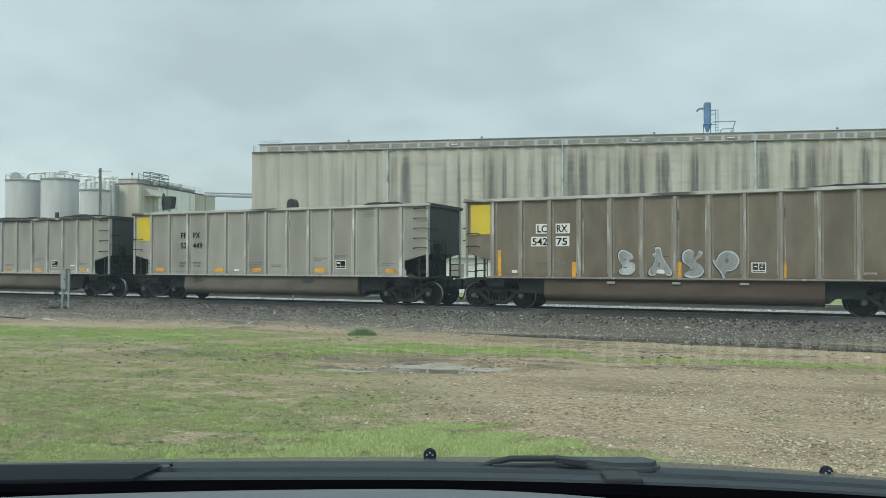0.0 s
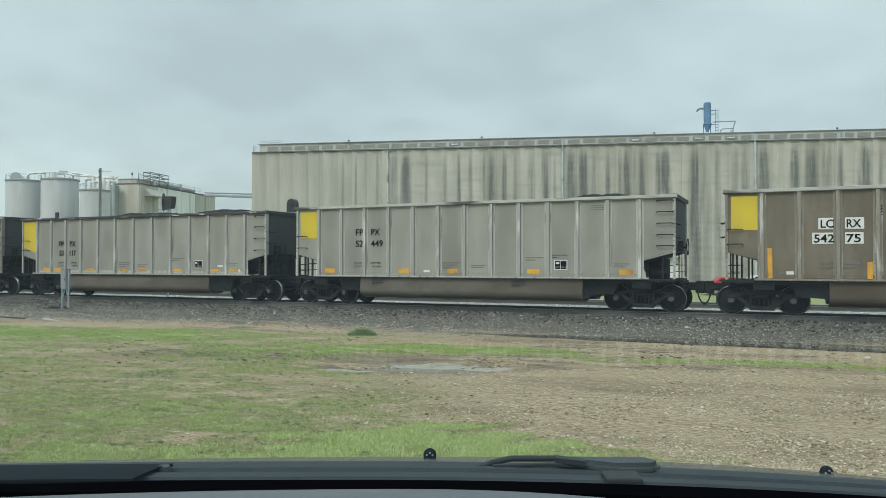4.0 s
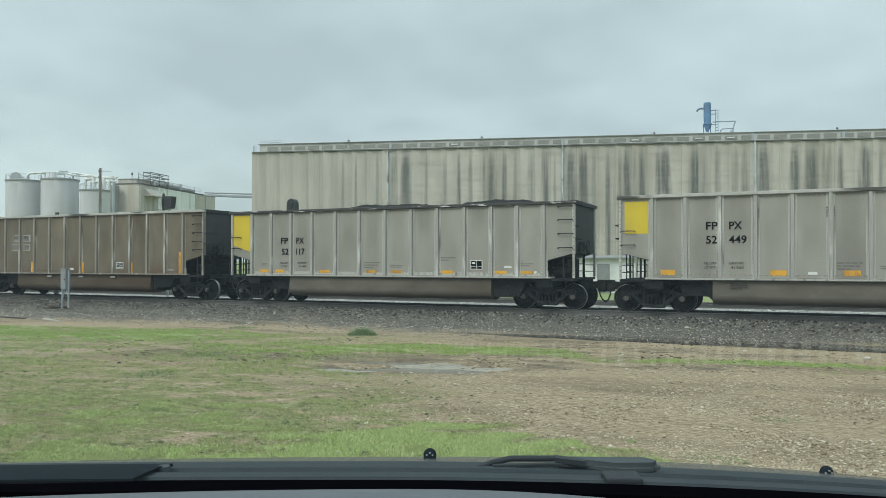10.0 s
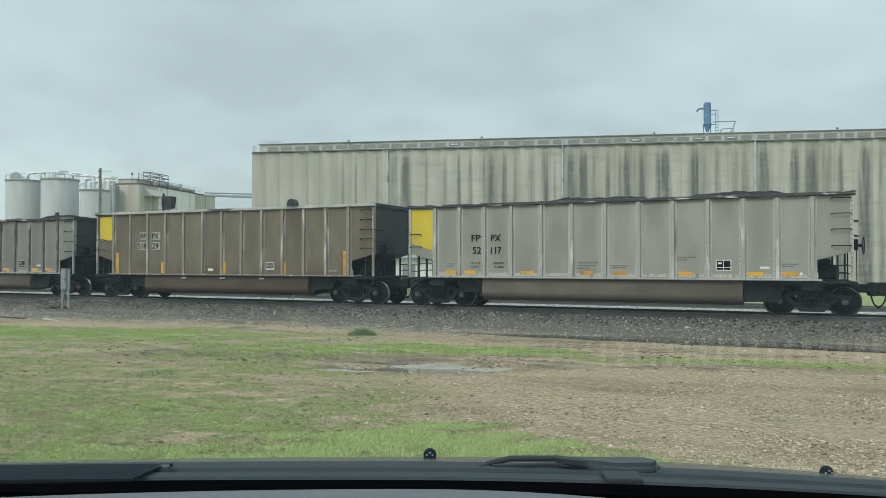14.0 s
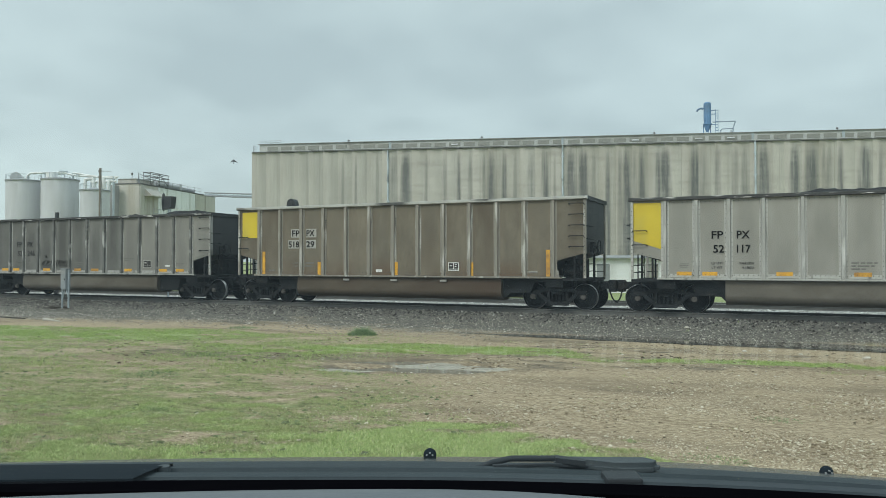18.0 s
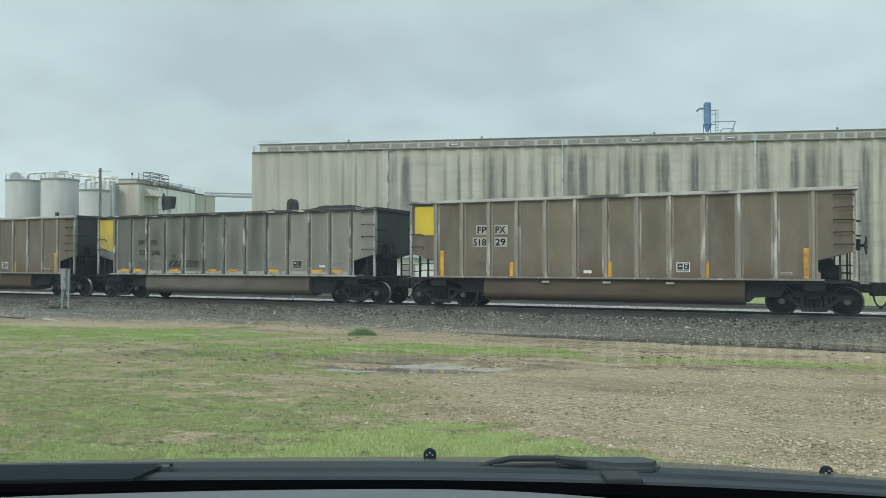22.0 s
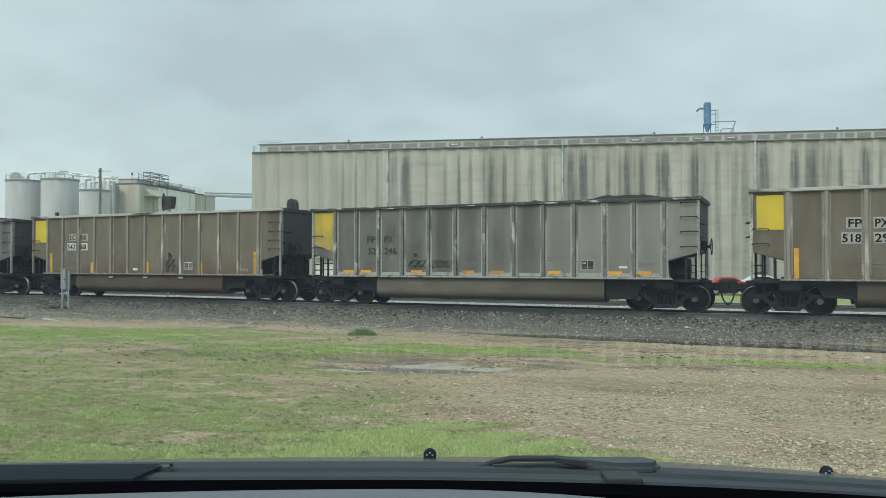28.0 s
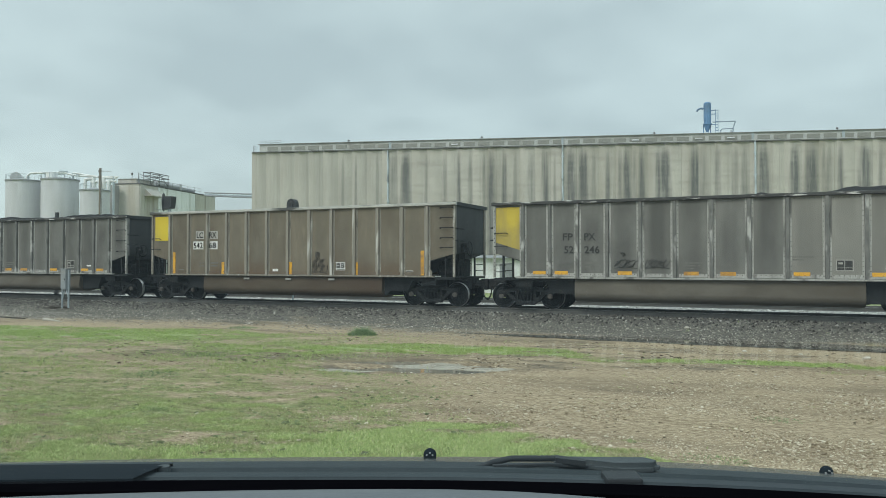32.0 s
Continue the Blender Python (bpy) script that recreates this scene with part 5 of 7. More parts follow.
def graffiti():
    # four fat outlined letters, silver over black
    letters = {
        "b": ([(0.0, 0.84), (0.2, 1.0), (0.48, 0.98), (0.82, 0.82), (0.86, 0.66), (0.62, 0.55), (0.94, 0.46), (1.0, 0.24), (0.82, 0.06), (0.45, 0.0), (0.14, 0.06), (0.04, 0.18), (0.24, 0.30), (0.2, 0.44), (0.04, 0.62)], 5.47, 1.23, 0.56, 0.84),
        "a": ([(0.04, 0.02), (0.03, 0.18), (0.2, 0.36), (0.3, 0.6), (0.16, 0.74), (0.3, 0.82), (0.28, 0.98), (0.5, 1.0), (0.6, 0.7), (0.78, 0.4), (0.98, 0.14), (0.94, 0.0), (0.72, 0.02), (0.58, 0.14), (0.42, 0.14), (0.26, 0.0)], 6.45, 1.23, 0.76, 0.92),
        "s": ([(0.02, 0.72), (0.1, 0.92), (0.36, 1.0), (0.56, 0.88), (0.52, 0.74), (0.66, 0.72), (0.80, 0.94), (0.95, 0.9), (0.86, 0.74), (0.62, 0.58), (0.86, 0.44), (1.0, 0.24), (0.86, 0.06), (0.5, 0.0), (0.18, 0.04), (0.12, 0.13), (0.4, 0.26), (0.32, 0.42), (0.08, 0.54)], 7.50, 1.16, 0.68, 0.92),
        "p": ([(0.0, 0.66), (0.14, 0.68), (0.26, 0.88), (0.52, 1.0), (0.82, 0.94), (1.0, 0.68), (0.9, 0.42), (0.68, 0.28), (0.5, 0.26), (0.42, 0.0), (0.28, 0.26), (0.1, 0.46)], 8.44, 1.13, 0.80, 0.90),
    }
    for shape, x, z, w, h in letters.values():
        bubble(shape, x - 0.012, z - 0.012, w, h, 1.07, -1.5175, M["ink_worn"], "graffiti_outline")
        bubble(shape, x, z, w, h, 1.0, -1.521, M["spray_rim"], "graffiti_rim")
        bubble(shape, x, z, w, h, 0.88, -1.5245, M["spray"], "graffiti_letter")
    for x, z, w, h in ((5.64, 1.72, 0.12, 0.05), (5.62, 1.46, 0.16, 0.05), (6.76, 1.50, 0.07, 0.17), (8.80, 1.64, 0.13, 0.16), (7.84, 1.76, 0.10, 0.04), (7.74, 1.40, 0.12, 0.04)):
        bubble([(0, 0.5), (0.2, 0.95), (0.8, 1.0), (1.0, 0.5), (0.8, 0.0), (0.2, 0.05)], x, z, w, h, 0.85, -1.528, M["ink_faint"], "graffiti_eye")
    for x, z, w in ((5.98, 1.70, 0.2), (6.90, 1.84, 0.22), (8.14, 1.70, 0.24), (9.18, 1.66, 0.75)):
        plate("graffiti_stroke", CARS[0], x, x + w, z, z + 0.018, M["ink_worn"], y=-1.511)
    bubble([(0, 0.1), (0.1, 1.0), (0.9, 0.9), (1.0, 0.0)], 6.74, 1.30, 0.22, 0.12, 1.0, -1.528, M["white"], "graffiti_highlight")

    def scrawl(car, x, z, w, h, seed):
        rng, bm = random.Random(seed), bmesh.new()
        turns = 2 + round(w * 4)
        tall = [rng.uniform(0.55, 1.0) for i in range(turns + 1)]
        pts = []
        for i in range(14 * turns):
            u, q = i / (14 * turns), 2 * math.pi * i / 14
            pts.append((x - 7.34 + w * (u + 0.6 / turns * math.sin(q * (1 + i // 14 % 2) + seed)), -1.522, z + h * (0.45 + 0.5 * math.cos(q) * tall[i // 14])))
        pipe(bm, pts, 0.009, 5)
        if w > 0.5:
            pipe(bm, [(x - 7.36, -1.522, z - 0.02), (x - 7.34 + w * 0.5, -1.522, z + 0.03), (x - 7.30 + w, -1.522, z - 0.03)], 0.008, 5)
        part("scrawl", bm, M["ink_worn"], car, "black spray scrawl")
    scrawl(CARS[4], 4.28, 1.48, 0.72, 0.30, 1)
    scrawl(CARS[4], 5.30, 1.48, 0.72, 0.30, 2)
    scrawl(CARS[4], 4.5, 1.86, 0.16, 0.14, 5)
    scrawl(CARS[5], 8.42, 1.24, 0.72, 0.36, 3)
    scrawl(CARS[5], 8.5, 1.5, 0.55, 0.34, 8)
    scrawl(CARS[5], 8.62, 1.84, 0.22, 0.26, 6)


graffiti()


# ---- behind the train ----
def wall_material():
    """Buff concrete with dark rain streaks that run down the flutes, more of them towards one end."""
    m = bpy.data.materials.new("stained_concrete")
    m.use_nodes = True
    n, l = m.node_tree.nodes, m.node_tree.links
    b = n["Principled BSDF"]
    g = n.new("ShaderNodeTexCoord")
    pos = g.outputs["Object"]

    def tex(scale, stretch, detail=5):
        mp = n.new("ShaderNodeMapping"); mp.inputs["Scale"].default_value = stretch
        t = n.new("ShaderNodeTexNoise"); t.inputs["Scale"].default_value, t.inputs["Detail"].default_value = scale, detail
        l.new(pos, mp.inputs[0]); l.new(mp.outputs[0], t.inputs["Vector"])
        return t.outputs["Fac"]

    def cut(v, lo, hi, a=0.0, c=1.0):
        r = n.new("ShaderNodeMapRange")
        for k, q in (("From Min", lo), ("From Max", hi), ("To Min", a), ("To Max", c)):
            r.inputs[k].default_value = q
        l.new(v, r.inputs["Value"])
        return r.outputs[0]

    def mul(a, c):
        x = n.new("ShaderNodeMath"); x.operation = "MULTIPLY"
        l.new(a, x.inputs[0]); l.new(c, x.inputs[1])
        return x.outputs[0]

    def mix(fac, a, colour):
        x = n.new("ShaderNodeMix"); x.data_type = "RGBA"
        l.new(fac, x.inputs[0]); l.new(a, x.inputs[6]); x.inputs[7].default_value = (*colour, 1)
        return x.outputs[2]

    base = ramp_node(n, two((0.405, 0.380, 0.342), (0.515, 0.487, 0.444)))
    l.new(tex(0.6, (1, 1, 0.5), 6), base.inputs[0])
    sep = n.new("ShaderNodeSeparateXYZ"); l.new(pos, sep.inputs[0])
    along = cut(sep.outputs["X"], 11.5, 15.5, 0.06, 1.0)
    at = n.new("ShaderNodeVertexColor"); at.layer_name = "stain"
    run_off = n.new("ShaderNodeSeparateColor"); l.new(at.outputs["Color"], run_off.inputs[0])
    ragged = n.new("ShaderNodeMath"); ragged.operation = "MULTIPLY"
    l.new(run_off.outputs["Red"], ragged.inputs[0])
    banded = mul(cut(tex(1.0, (3.5, 1, 0.22), 8), 0.3, 0.7, 0.55, 1.45), cut(tex(1.0, (0.6, 1, 3.0), 5), 0.35, 0.65, 0.86, 1.12))
    l.new(banded, ragged.inputs[1])
    lifts = cut(tex(1.0, (0.25, 1, 2.2), 6), 0.48, 0.72, 0.0, 0.34)
    thin = cut(tex(1.0, (3.2, 1, 0.02), 2), 0.60, 0.68)
    col = mix(mul(cut(tex(0.35, (1, 1, 0.15), 4), 0.45, 0.7, 0, 0.6), along), base.outputs[0], (0.27, 0.25, 0.20))
    col = mix(mul(cut(sep.outputs["X"], 12.4, 13.8, 1.0, 0.0), cut(tex(0.5, (1, 1, 0.3), 6), 0.3, 0.7, 0.12, 0.5)), col, (0.27, 0.265, 0.24))
    col = mix(mul(lifts, along), col, (0.22, 0.21, 0.18))
    col = mix(cut(ragged.outputs[0], 0.05, 0.95, 0.0, 0.9), col, (0.105, 0.11, 0.11))
    col = mix(mul(thin, cut(sep.outputs["X"], -2.0, 25.0, 0.15, 0.30)), col, (0.14, 0.135, 0.12))
    col = mix(cut(tex(8.0, (1, 1, 0.6), 8), 0.46, 0.66, 0.0, 0.22), col, (0.27, 0.255, 0.225))
    col = mix(cut(tex(1.5, (2.2, 1, 0.12), 5), 0.52, 0.72, 0.0, 0.22), col, (0.60, 0.575, 0.525))
    l.new(col, b.inputs["Base Color"])
    b.inputs["Roughness"].default_value = 0.9
    bp = n.new("ShaderNodeBump"); bp.inputs["Strength"].default_value = 0.2
    l.new(tex(8, (1, 1, 1)), bp.inputs["Height"]); l.new(bp.outputs[0], b.inputs["Normal"])
    return m


M["concrete"] = wall_material()
M["gallery"] = surface("gallery_sheet", two((0.42, 0.425, 0.415), (0.51, 0.515, 0.50)), 1.5, 0.8, bump=0.05, dirt=(0.30, 0.29, 0.26), dirt_scale=0.5)
M["dark_glass"] = surface("dusty_window", two((0.20, 0.20, 0.18), (0.30, 0.30, 0.27)), 3, 0.4, bump=0)
M["zinc"] = surface("galvanised_pipe", two((0.34, 0.39, 0.42), (0.44, 0.49, 0.52)), 3, 0.45, 0.3, bump=0.02, stretch=(1, 1, 0.3))
M["roof_sheet"] = surface("grey_roof_sheet", two((0.20, 0.20, 0.195), (0.28, 0.28, 0.27)), 3, 0.7, bump=0.05)
M["worn_pipe"] = surface("worn_galvanised_pipe", two((0.40, 0.46, 0.51), (0.56, 0.62, 0.66)), 3, 0.5, 0.1, (1, 1, 0.4), 0.02, 20, (0.22, 0.24, 0.25), 1.2, (1, 1, 0.7), (0.54, 0.66))
M["roof_edge"] = surface("dark_roof_edge", two((0.10, 0.10, 0.10), (0.16, 0.16, 0.155)), 3, 0.7, bump=0.05)
M["blue"] = surface("blue_painted_steel", two((0.095, 0.20, 0.37), (0.14, 0.27, 0.45)), 3, 0.5, bump=0.03, dirt=(0.10, 0.15, 0.22), dirt_scale=1.0)
M["staging"] = surface("blue_grey_rail", two((0.22, 0.28, 0.34), (0.30, 0.36, 0.42)), 3, 0.5, bump=0)
M["tank"] = surface("grey_tank_steel", two((0.47, 0.47, 0.50), (0.57, 0.57, 0.60)), 1.5, 0.6, 0.05, (1, 1, 0.25), 0.03, 20, (0.43, 0.425, 0.44), 0.5, (1.5, 1.5, 0.15), (0.52, 0.75))
M["plant_wall"] = surface("buff_plant_panel", two((0.40, 0.38, 0.345), (0.49, 0.468, 0.43)), 1.2, 0.8, 0, (1, 1, 0.2), 0.05, 20, (0.34, 0.31, 0.265), 0.5, (2, 2, 0.12), (0.5, 0.7), 0.05)
# the buff wall again, its colour lightened to offset shade on the left face
M["plant_wall_lifted"] = surface("lifted_buff_panel", two((0.47, 0.447, 0.405), (0.56, 0.535, 0.49)), 1.2, 0.8, 0, (1, 1, 0.2), 0.05, 20, (0.44, 0.40, 0.34), 0.5, (2, 2, 0.12), (0.5, 0.72), 0.05)
M["shade_grey"] = surface("shaded_strip_grey", two((0.25, 0.25, 0.25), (0.33, 0.33, 0.325)), 1.5, 0.7, 0, (1, 1, 0.2), 0.03)
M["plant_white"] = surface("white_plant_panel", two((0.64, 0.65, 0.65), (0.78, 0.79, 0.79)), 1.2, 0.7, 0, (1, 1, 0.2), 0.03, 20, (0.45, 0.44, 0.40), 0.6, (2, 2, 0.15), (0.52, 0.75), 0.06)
M["white_steel"] = surface("white_painted_steel", two((0.66, 0.67, 0.67), (0.80, 0.81, 0.81)), 2, 0.5, bump=0.02, dirt=(0.5, 0.5, 0.48), dirt_scale=1.0)
M["grey_steel"] = surface("grey_steel", two((0.22, 0.23, 0.24), (0.34, 0.35, 0.36)), 3, 0.5, 0.3, bump=0.05)
M["wood_pole"] = surface("weathered_pole", two((0.12, 0.10, 0.085), (0.21, 0.185, 0.155)), 4, 0.85, 0, (6, 6, 0.6), 0.3)
M["black_paint"] = surface("black_signal_paint", two((0.018, 0.02, 0.023), (0.035, 0.037, 0.04)), 6, 0.5, bump=0.03)
M["cabinet"] = surface("grey_cabinet_paint", two((0.22, 0.245, 0.26), (0.29, 0.315, 0.33)), 3, 0.5, 0.1, bump=0.02, dirt=(0.28, 0.28, 0.26), dirt_scale=1.5)
M["red_paint"] = surface("red_car_paint", two((0.42, 0.03, 0.04), (0.5, 0.05, 0.06)), 2, 0.3, bump=0)
M["white_paint"] = surface("white_car_paint", two((0.66, 0.67, 0.68), (0.75, 0.76, 0.77)), 2, 0.3, bump=0)
M["tyre"] = surface("tyre_rubber", two((0.02, 0.02, 0.02), (0.035, 0.035, 0.035)), 9, 0.8, bump=0.1)
M["car_glass"] = surface("tinted_car_glass", two((0.02, 0.024, 0.026), (0.03, 0.034, 0.036)), 2, 0.08, bump=0)
M["log"] = surface("bleached_log", two((0.30, 0.28, 0.24), (0.46, 0.44, 0.39)), 5, 0.85, stretch=(0.6, 5, 5), bump=0.3)


def px(x):
    """A bearing mark as a sideways ratio, for places that lie beyond the train."""
    return (x - 784) / 1340


def high(y, k):
    return EYE_Z + (463.5 - y) / 1340 * k


WALL_A, WALL_B = seen_from(75.5, px(445), 0), seen_from(66.5, px(1568), 0)
WALL_U = (WALL_B - WALL_A).normalized()
WALL_POSE = Matrix.Translation((WALL_A.x, WALL_A.y, -0.45)) @ Matrix.Rotation(math.atan2(WALL_U.y, WALL_U.x), 4, "Z")


def wall_at(column):
    """How far along the elevator's wall a sideways ratio lies."""
    c, s, a = math.cos(radians(TURN)), math.sin(radians(TURN)), px(column)
    k0, w0 = -s * WALL_A.x + c * WALL_A.y, c * WALL_A.x + s * WALL_A.y
    ku, wu = -s * WALL_U.x + c * WALL_U.y, c * WALL_U.x + s * WALL_U.y
    return (a * k0 - w0) / (wu - a * ku)


# run-off stains on the concrete: sideways place and width, the dark ones and the faint ones
DARK_STAINS = [(718, 15), (812, 6), (870, 11), (893, 7), (966, 8), (1011, 15), (1033, 15), (1076, 6), (1110, 11), (1136, 9), (1165, 7),
               (1178, 15), (1230, 15), (1353, 16), (1407, 13), (1437, 18), (1489, 7), (1531, 17)]
FAINT_STAINS = [(607, 5), (630, 5), (668, 5), (697, 12), (755, 6), (787, 8), (832, 6), (857, 5), (912, 6), (940, 12), (961, 5), (982, 4), (1051, 6), (1098, 7),
                (1123, 7), (1246, 15), (1271, 9), (1302, 10), (1318, 11), (1459, 5), (1468, 8), (1560, 8)]


def stain_depth(x, z, top):
    """How dark the run-off has stained the wall: streaks that widen on their way down."""
    v, down = 0.0, clamp((top - 0.35 - z) / 6.0)
    for rows, dark in ((DARK_STAINS, 0.95), (FAINT_STAINS, 0.5)):
        for at, wide in rows:
            half = wide * 0.033 * (0.75 + 0.4 * down)
            d = abs(x - STAIN_AT[at]) / half
            if d < 2.5:
                v = max(v, dark * math.exp(-d ** 3) * clamp(0.25 + 4.0 * down))
    return v


STAIN_AT = {at: wall_at(at) for at, wide in DARK_STAINS + FAINT_STAINS}


def grain_elevator():
    """A long concrete storage house: fluted wall, set-back gallery with shutters, roof edge."""
    root = thing("grain_elevator", "long buff concrete grain elevator streaked with dark stains", "building", WALL_POSE)
    H, L, W = 13.05, 74.0, 24.0
    part("wall_core", box(bmesh.new(), 0.15, L, 0.3, W, 0, H - 0.1), M["concrete"], root)
    w = 1.48
    n = int(L / w)
    for i in range(n):
        bm = bmesh.new()
        fine = 16
        arc = [(i * w + w * q / fine, -0.13 * math.sin(math.pi * q / fine) + 0.02) for q in range(fine + 1)]
        top = H + 0.05 * math.sin(i * 2.1)
        levels = [0.0, 5.0, 6.5, 8.0, 9.5, 11.0, 12.0, 12.5, 12.8, top]
        grid = [[bm.verts.new((x, y, z)) for x, y in arc + [((i + 1) * w, 0.29)]] for z in levels]
        for lo, hi in zip(grid, grid[1:]):
            for q in range(fine + 1):
                bm.faces.new((lo[q], lo[q + 1], hi[q + 1], hi[q]))
        back = bm.verts.new((i * w, 0.29, top))
        bm.faces.new(grid[-1] + [back])
        me = mesh_of("wall_flute", bm, M["concrete"], 40)
        lay = me.color_attributes.new("stain", "FLOAT_COLOR", "POINT")
        for v, c in zip(me.vertices, lay.data):
            d = stain_depth(v.co.x, v.co.z, H)
            c.color = (d, d, d, 1)
        part("wall_flute", me, None, root)
        bm = bmesh.new()
        prism(bm, [(x, y * 2.3 - 0.09) for x, y in arc] + [((i + 1) * w, 0.2), (i * w, 0.2)], "z", H - 0.02, H + 0.07)
        part("coping", bm, M["roof_edge"], root, smooth=40)
    G0, G1 = H + 0.07, H + 0.93
    part("gallery_wall", box(bmesh.new(), 0.5, L, 0.75, W - 0.5, H - 0.1, G1), M["gallery"], root)
    part("roof", box(bmesh.new(), 0.4, L + 0.1, 0.62, W - 0.4, G1, G1 + 0.06), M["roof_sheet"], root)
    win = mesh_of("shutter", box(box(bmesh.new(), -0.55, 0.55, 0.70, 0.76, -0.20, 0.20, 0.01), -0.50, 0.50, 0.685, 0.72, -0.16, 0.16), M["dark_glass"])
    sill = mesh_of("shutter_sill", box(bmesh.new(), -0.6, 0.6, 0.66, 0.76, -0.26, -0.21), M["gallery"])
    rng = random.Random(4)
    for i in range(int(L / 1.42)):
        x = 1.9 + i * 1.42
        if x < L - 1:
            s = part("shutter", win, None, root, at=(x, 0, (G0 + G1) / 2))
            part("shutter_sill", sill, None, s)
            if rng.random() < 0.18 and x > 20:
                part("shutter_flap", box(bmesh.new(), x - 0.35, x + 0.3, 0.60, 0.68, G0 + 0.38, G0 + 0.48), M["white_steel"], root)
    for col in (687, 996, 1337):
        x = wall_at(col)
        bm = rod(bmesh.new(), (x, -0.2, 0.2), (x, -0.2, H + 0.1), 0.085, 10)
        for z in range(2, 13, 2):
            box(bm, x - 0.14, x + 0.14, -0.3, -0.1, z, z + 0.06)
        part("downpipe", bm, M["worn_pipe"], root)
        part("gallery_joint", box(bmesh.new(), x - 0.1, x + 0.1, 0.68, 0.76, G0, G1), M["zinc"], root)
    for col in (1500,):
        x = wall_at(col)
        part("gallery_joint", box(bmesh.new(), x - 0.12, x + 0.12, 0.68, 0.76, G0, G1), M["zinc"], root)
    for col in (612, 851, 1161, 1490):
        x = wall_at(col)
        bm = rod(bmesh.new(), (x, 0.9, G1), (x, 0.9, G1 + 0.18), 0.03, 8)
        rod(bm, (x, 0.9, G1 + 0.16), (x, 0.9, G1 + 0.3), 0.12, 10, 0.08)
        part("roof_lamp", bm, M["roof_edge"], root)
    # guard rail at the free end
    bm = bmesh.new()
    for i in range(5):
        rod(bm, (0.5 + i * 0.55, 0.9, G1), (0.5 + i * 0.55, 0.9, G1 + 0.4), 0.018, 6)
    for z in (0.22, 0.4):
        rod(bm, (0.5, 0.9, G1 + z), (2.7, 0.9, G1 + z), 0.018, 6)
    for i in range(3):
        rod(bm, (0.1, 0.2 + i * 0.3, H), (0.1, 0.2 + i * 0.3, H + 0.75), 0.02, 6)
    rod(bm, (0.1, 0.2, H + 0.75), (0.1, 0.8, H + 0.75), 0.02, 6)
    part("guard_rail", bm, M["grey_steel"], root)
    return G1


ROOF = grain_elevator()


def dust_filter():
    """The blue filter on the roof with its ladder, spout and small staging."""
    x = wall_at(1263)
    root = thing("dust_filter", "blue steel dust filter tower on the elevator roof", "machine", WALL_POSE @ Matrix.Translation((x, 2.6, ROOF + 0.07)) @ Matrix.Scale(1.18, 4))
    bm = rod(bmesh.new(), (0, 0, 1.25), (0, 0, 2.62), 0.29, 20)
    rod(bm, (0, 0, 2.62), (0, 0, 2.70), 0.29, 20, 0.22)
    part("drum", bm, M["blue"], root, smooth=40)
    bm = rod(bmesh.new(), (0, 0, 0.95), (0, 0, 1.25), 0.26, 20)
    rod(bm, (0, 0, 0.35), (0, 0, 0.95), 0.10, 20, 0.32)
    rod(bm, (0, 0, 0.92), (0, 0, 0.99), 0.35, 20)
    part("hopper", bm, M["blue"], root, smooth=40)
    for i in range(3):
        t = i * 2.094 + 0.5
        part("leg", rod(bmesh.new(), (0.3 * math.cos(t), 0.3 * math.sin(t), 0), (0.33 * math.cos(t), 0.33 * math.sin(t), 1.0), 0.035, 8), M["blue"], root)
    part("spout", pipe(bmesh.new(), [(-0.3, 0, 2.2), (-0.52, 0, 2.24), (-0.72, 0, 2.14), (-0.82, 0, 2.0)], 0.075, 10), M["blue"], root, smooth=60)
    bm = bmesh.new()
    for dx in (0.62, 0.80):
        rod(bm, (dx, -0.1, 0), (dx, -0.1, 2.1), 0.022, 6)
    for i in range(9):
        rod(bm, (0.62, -0.1, 0.2 + i * 0.23), (0.8, -0.1, 0.2 + i * 0.23), 0.018, 6)
    for z in (0.9, 1.75, 2.05):
        rod(bm, (0.3, 0, z), (0.64, -0.1, z), 0.03, 6)
    part("ladder", bm, M["blue"], root)
    bm = pipe(bmesh.new(), [(0.42, 0, 1.12), (2.15, 0, 1.15), (2.0, 0, 0.7), (1.9, 0, 0)], 0.045, 8)
    pipe(bm, [(2.05, 0.3, 0.62), (1.2, 0.3, 0.6), (1.05, 0.3, 0.45), (1.05, 0.3, 0)], 0.04, 8)
    part("staging_rail", bm, M["staging"], root)
    part("vent_pipe", rod(bmesh.new(), (1.5, -1.5, -0.6), (1.5, -1.5, 0.2), 0.06, 8), M["zinc"], root)


dust_filter()


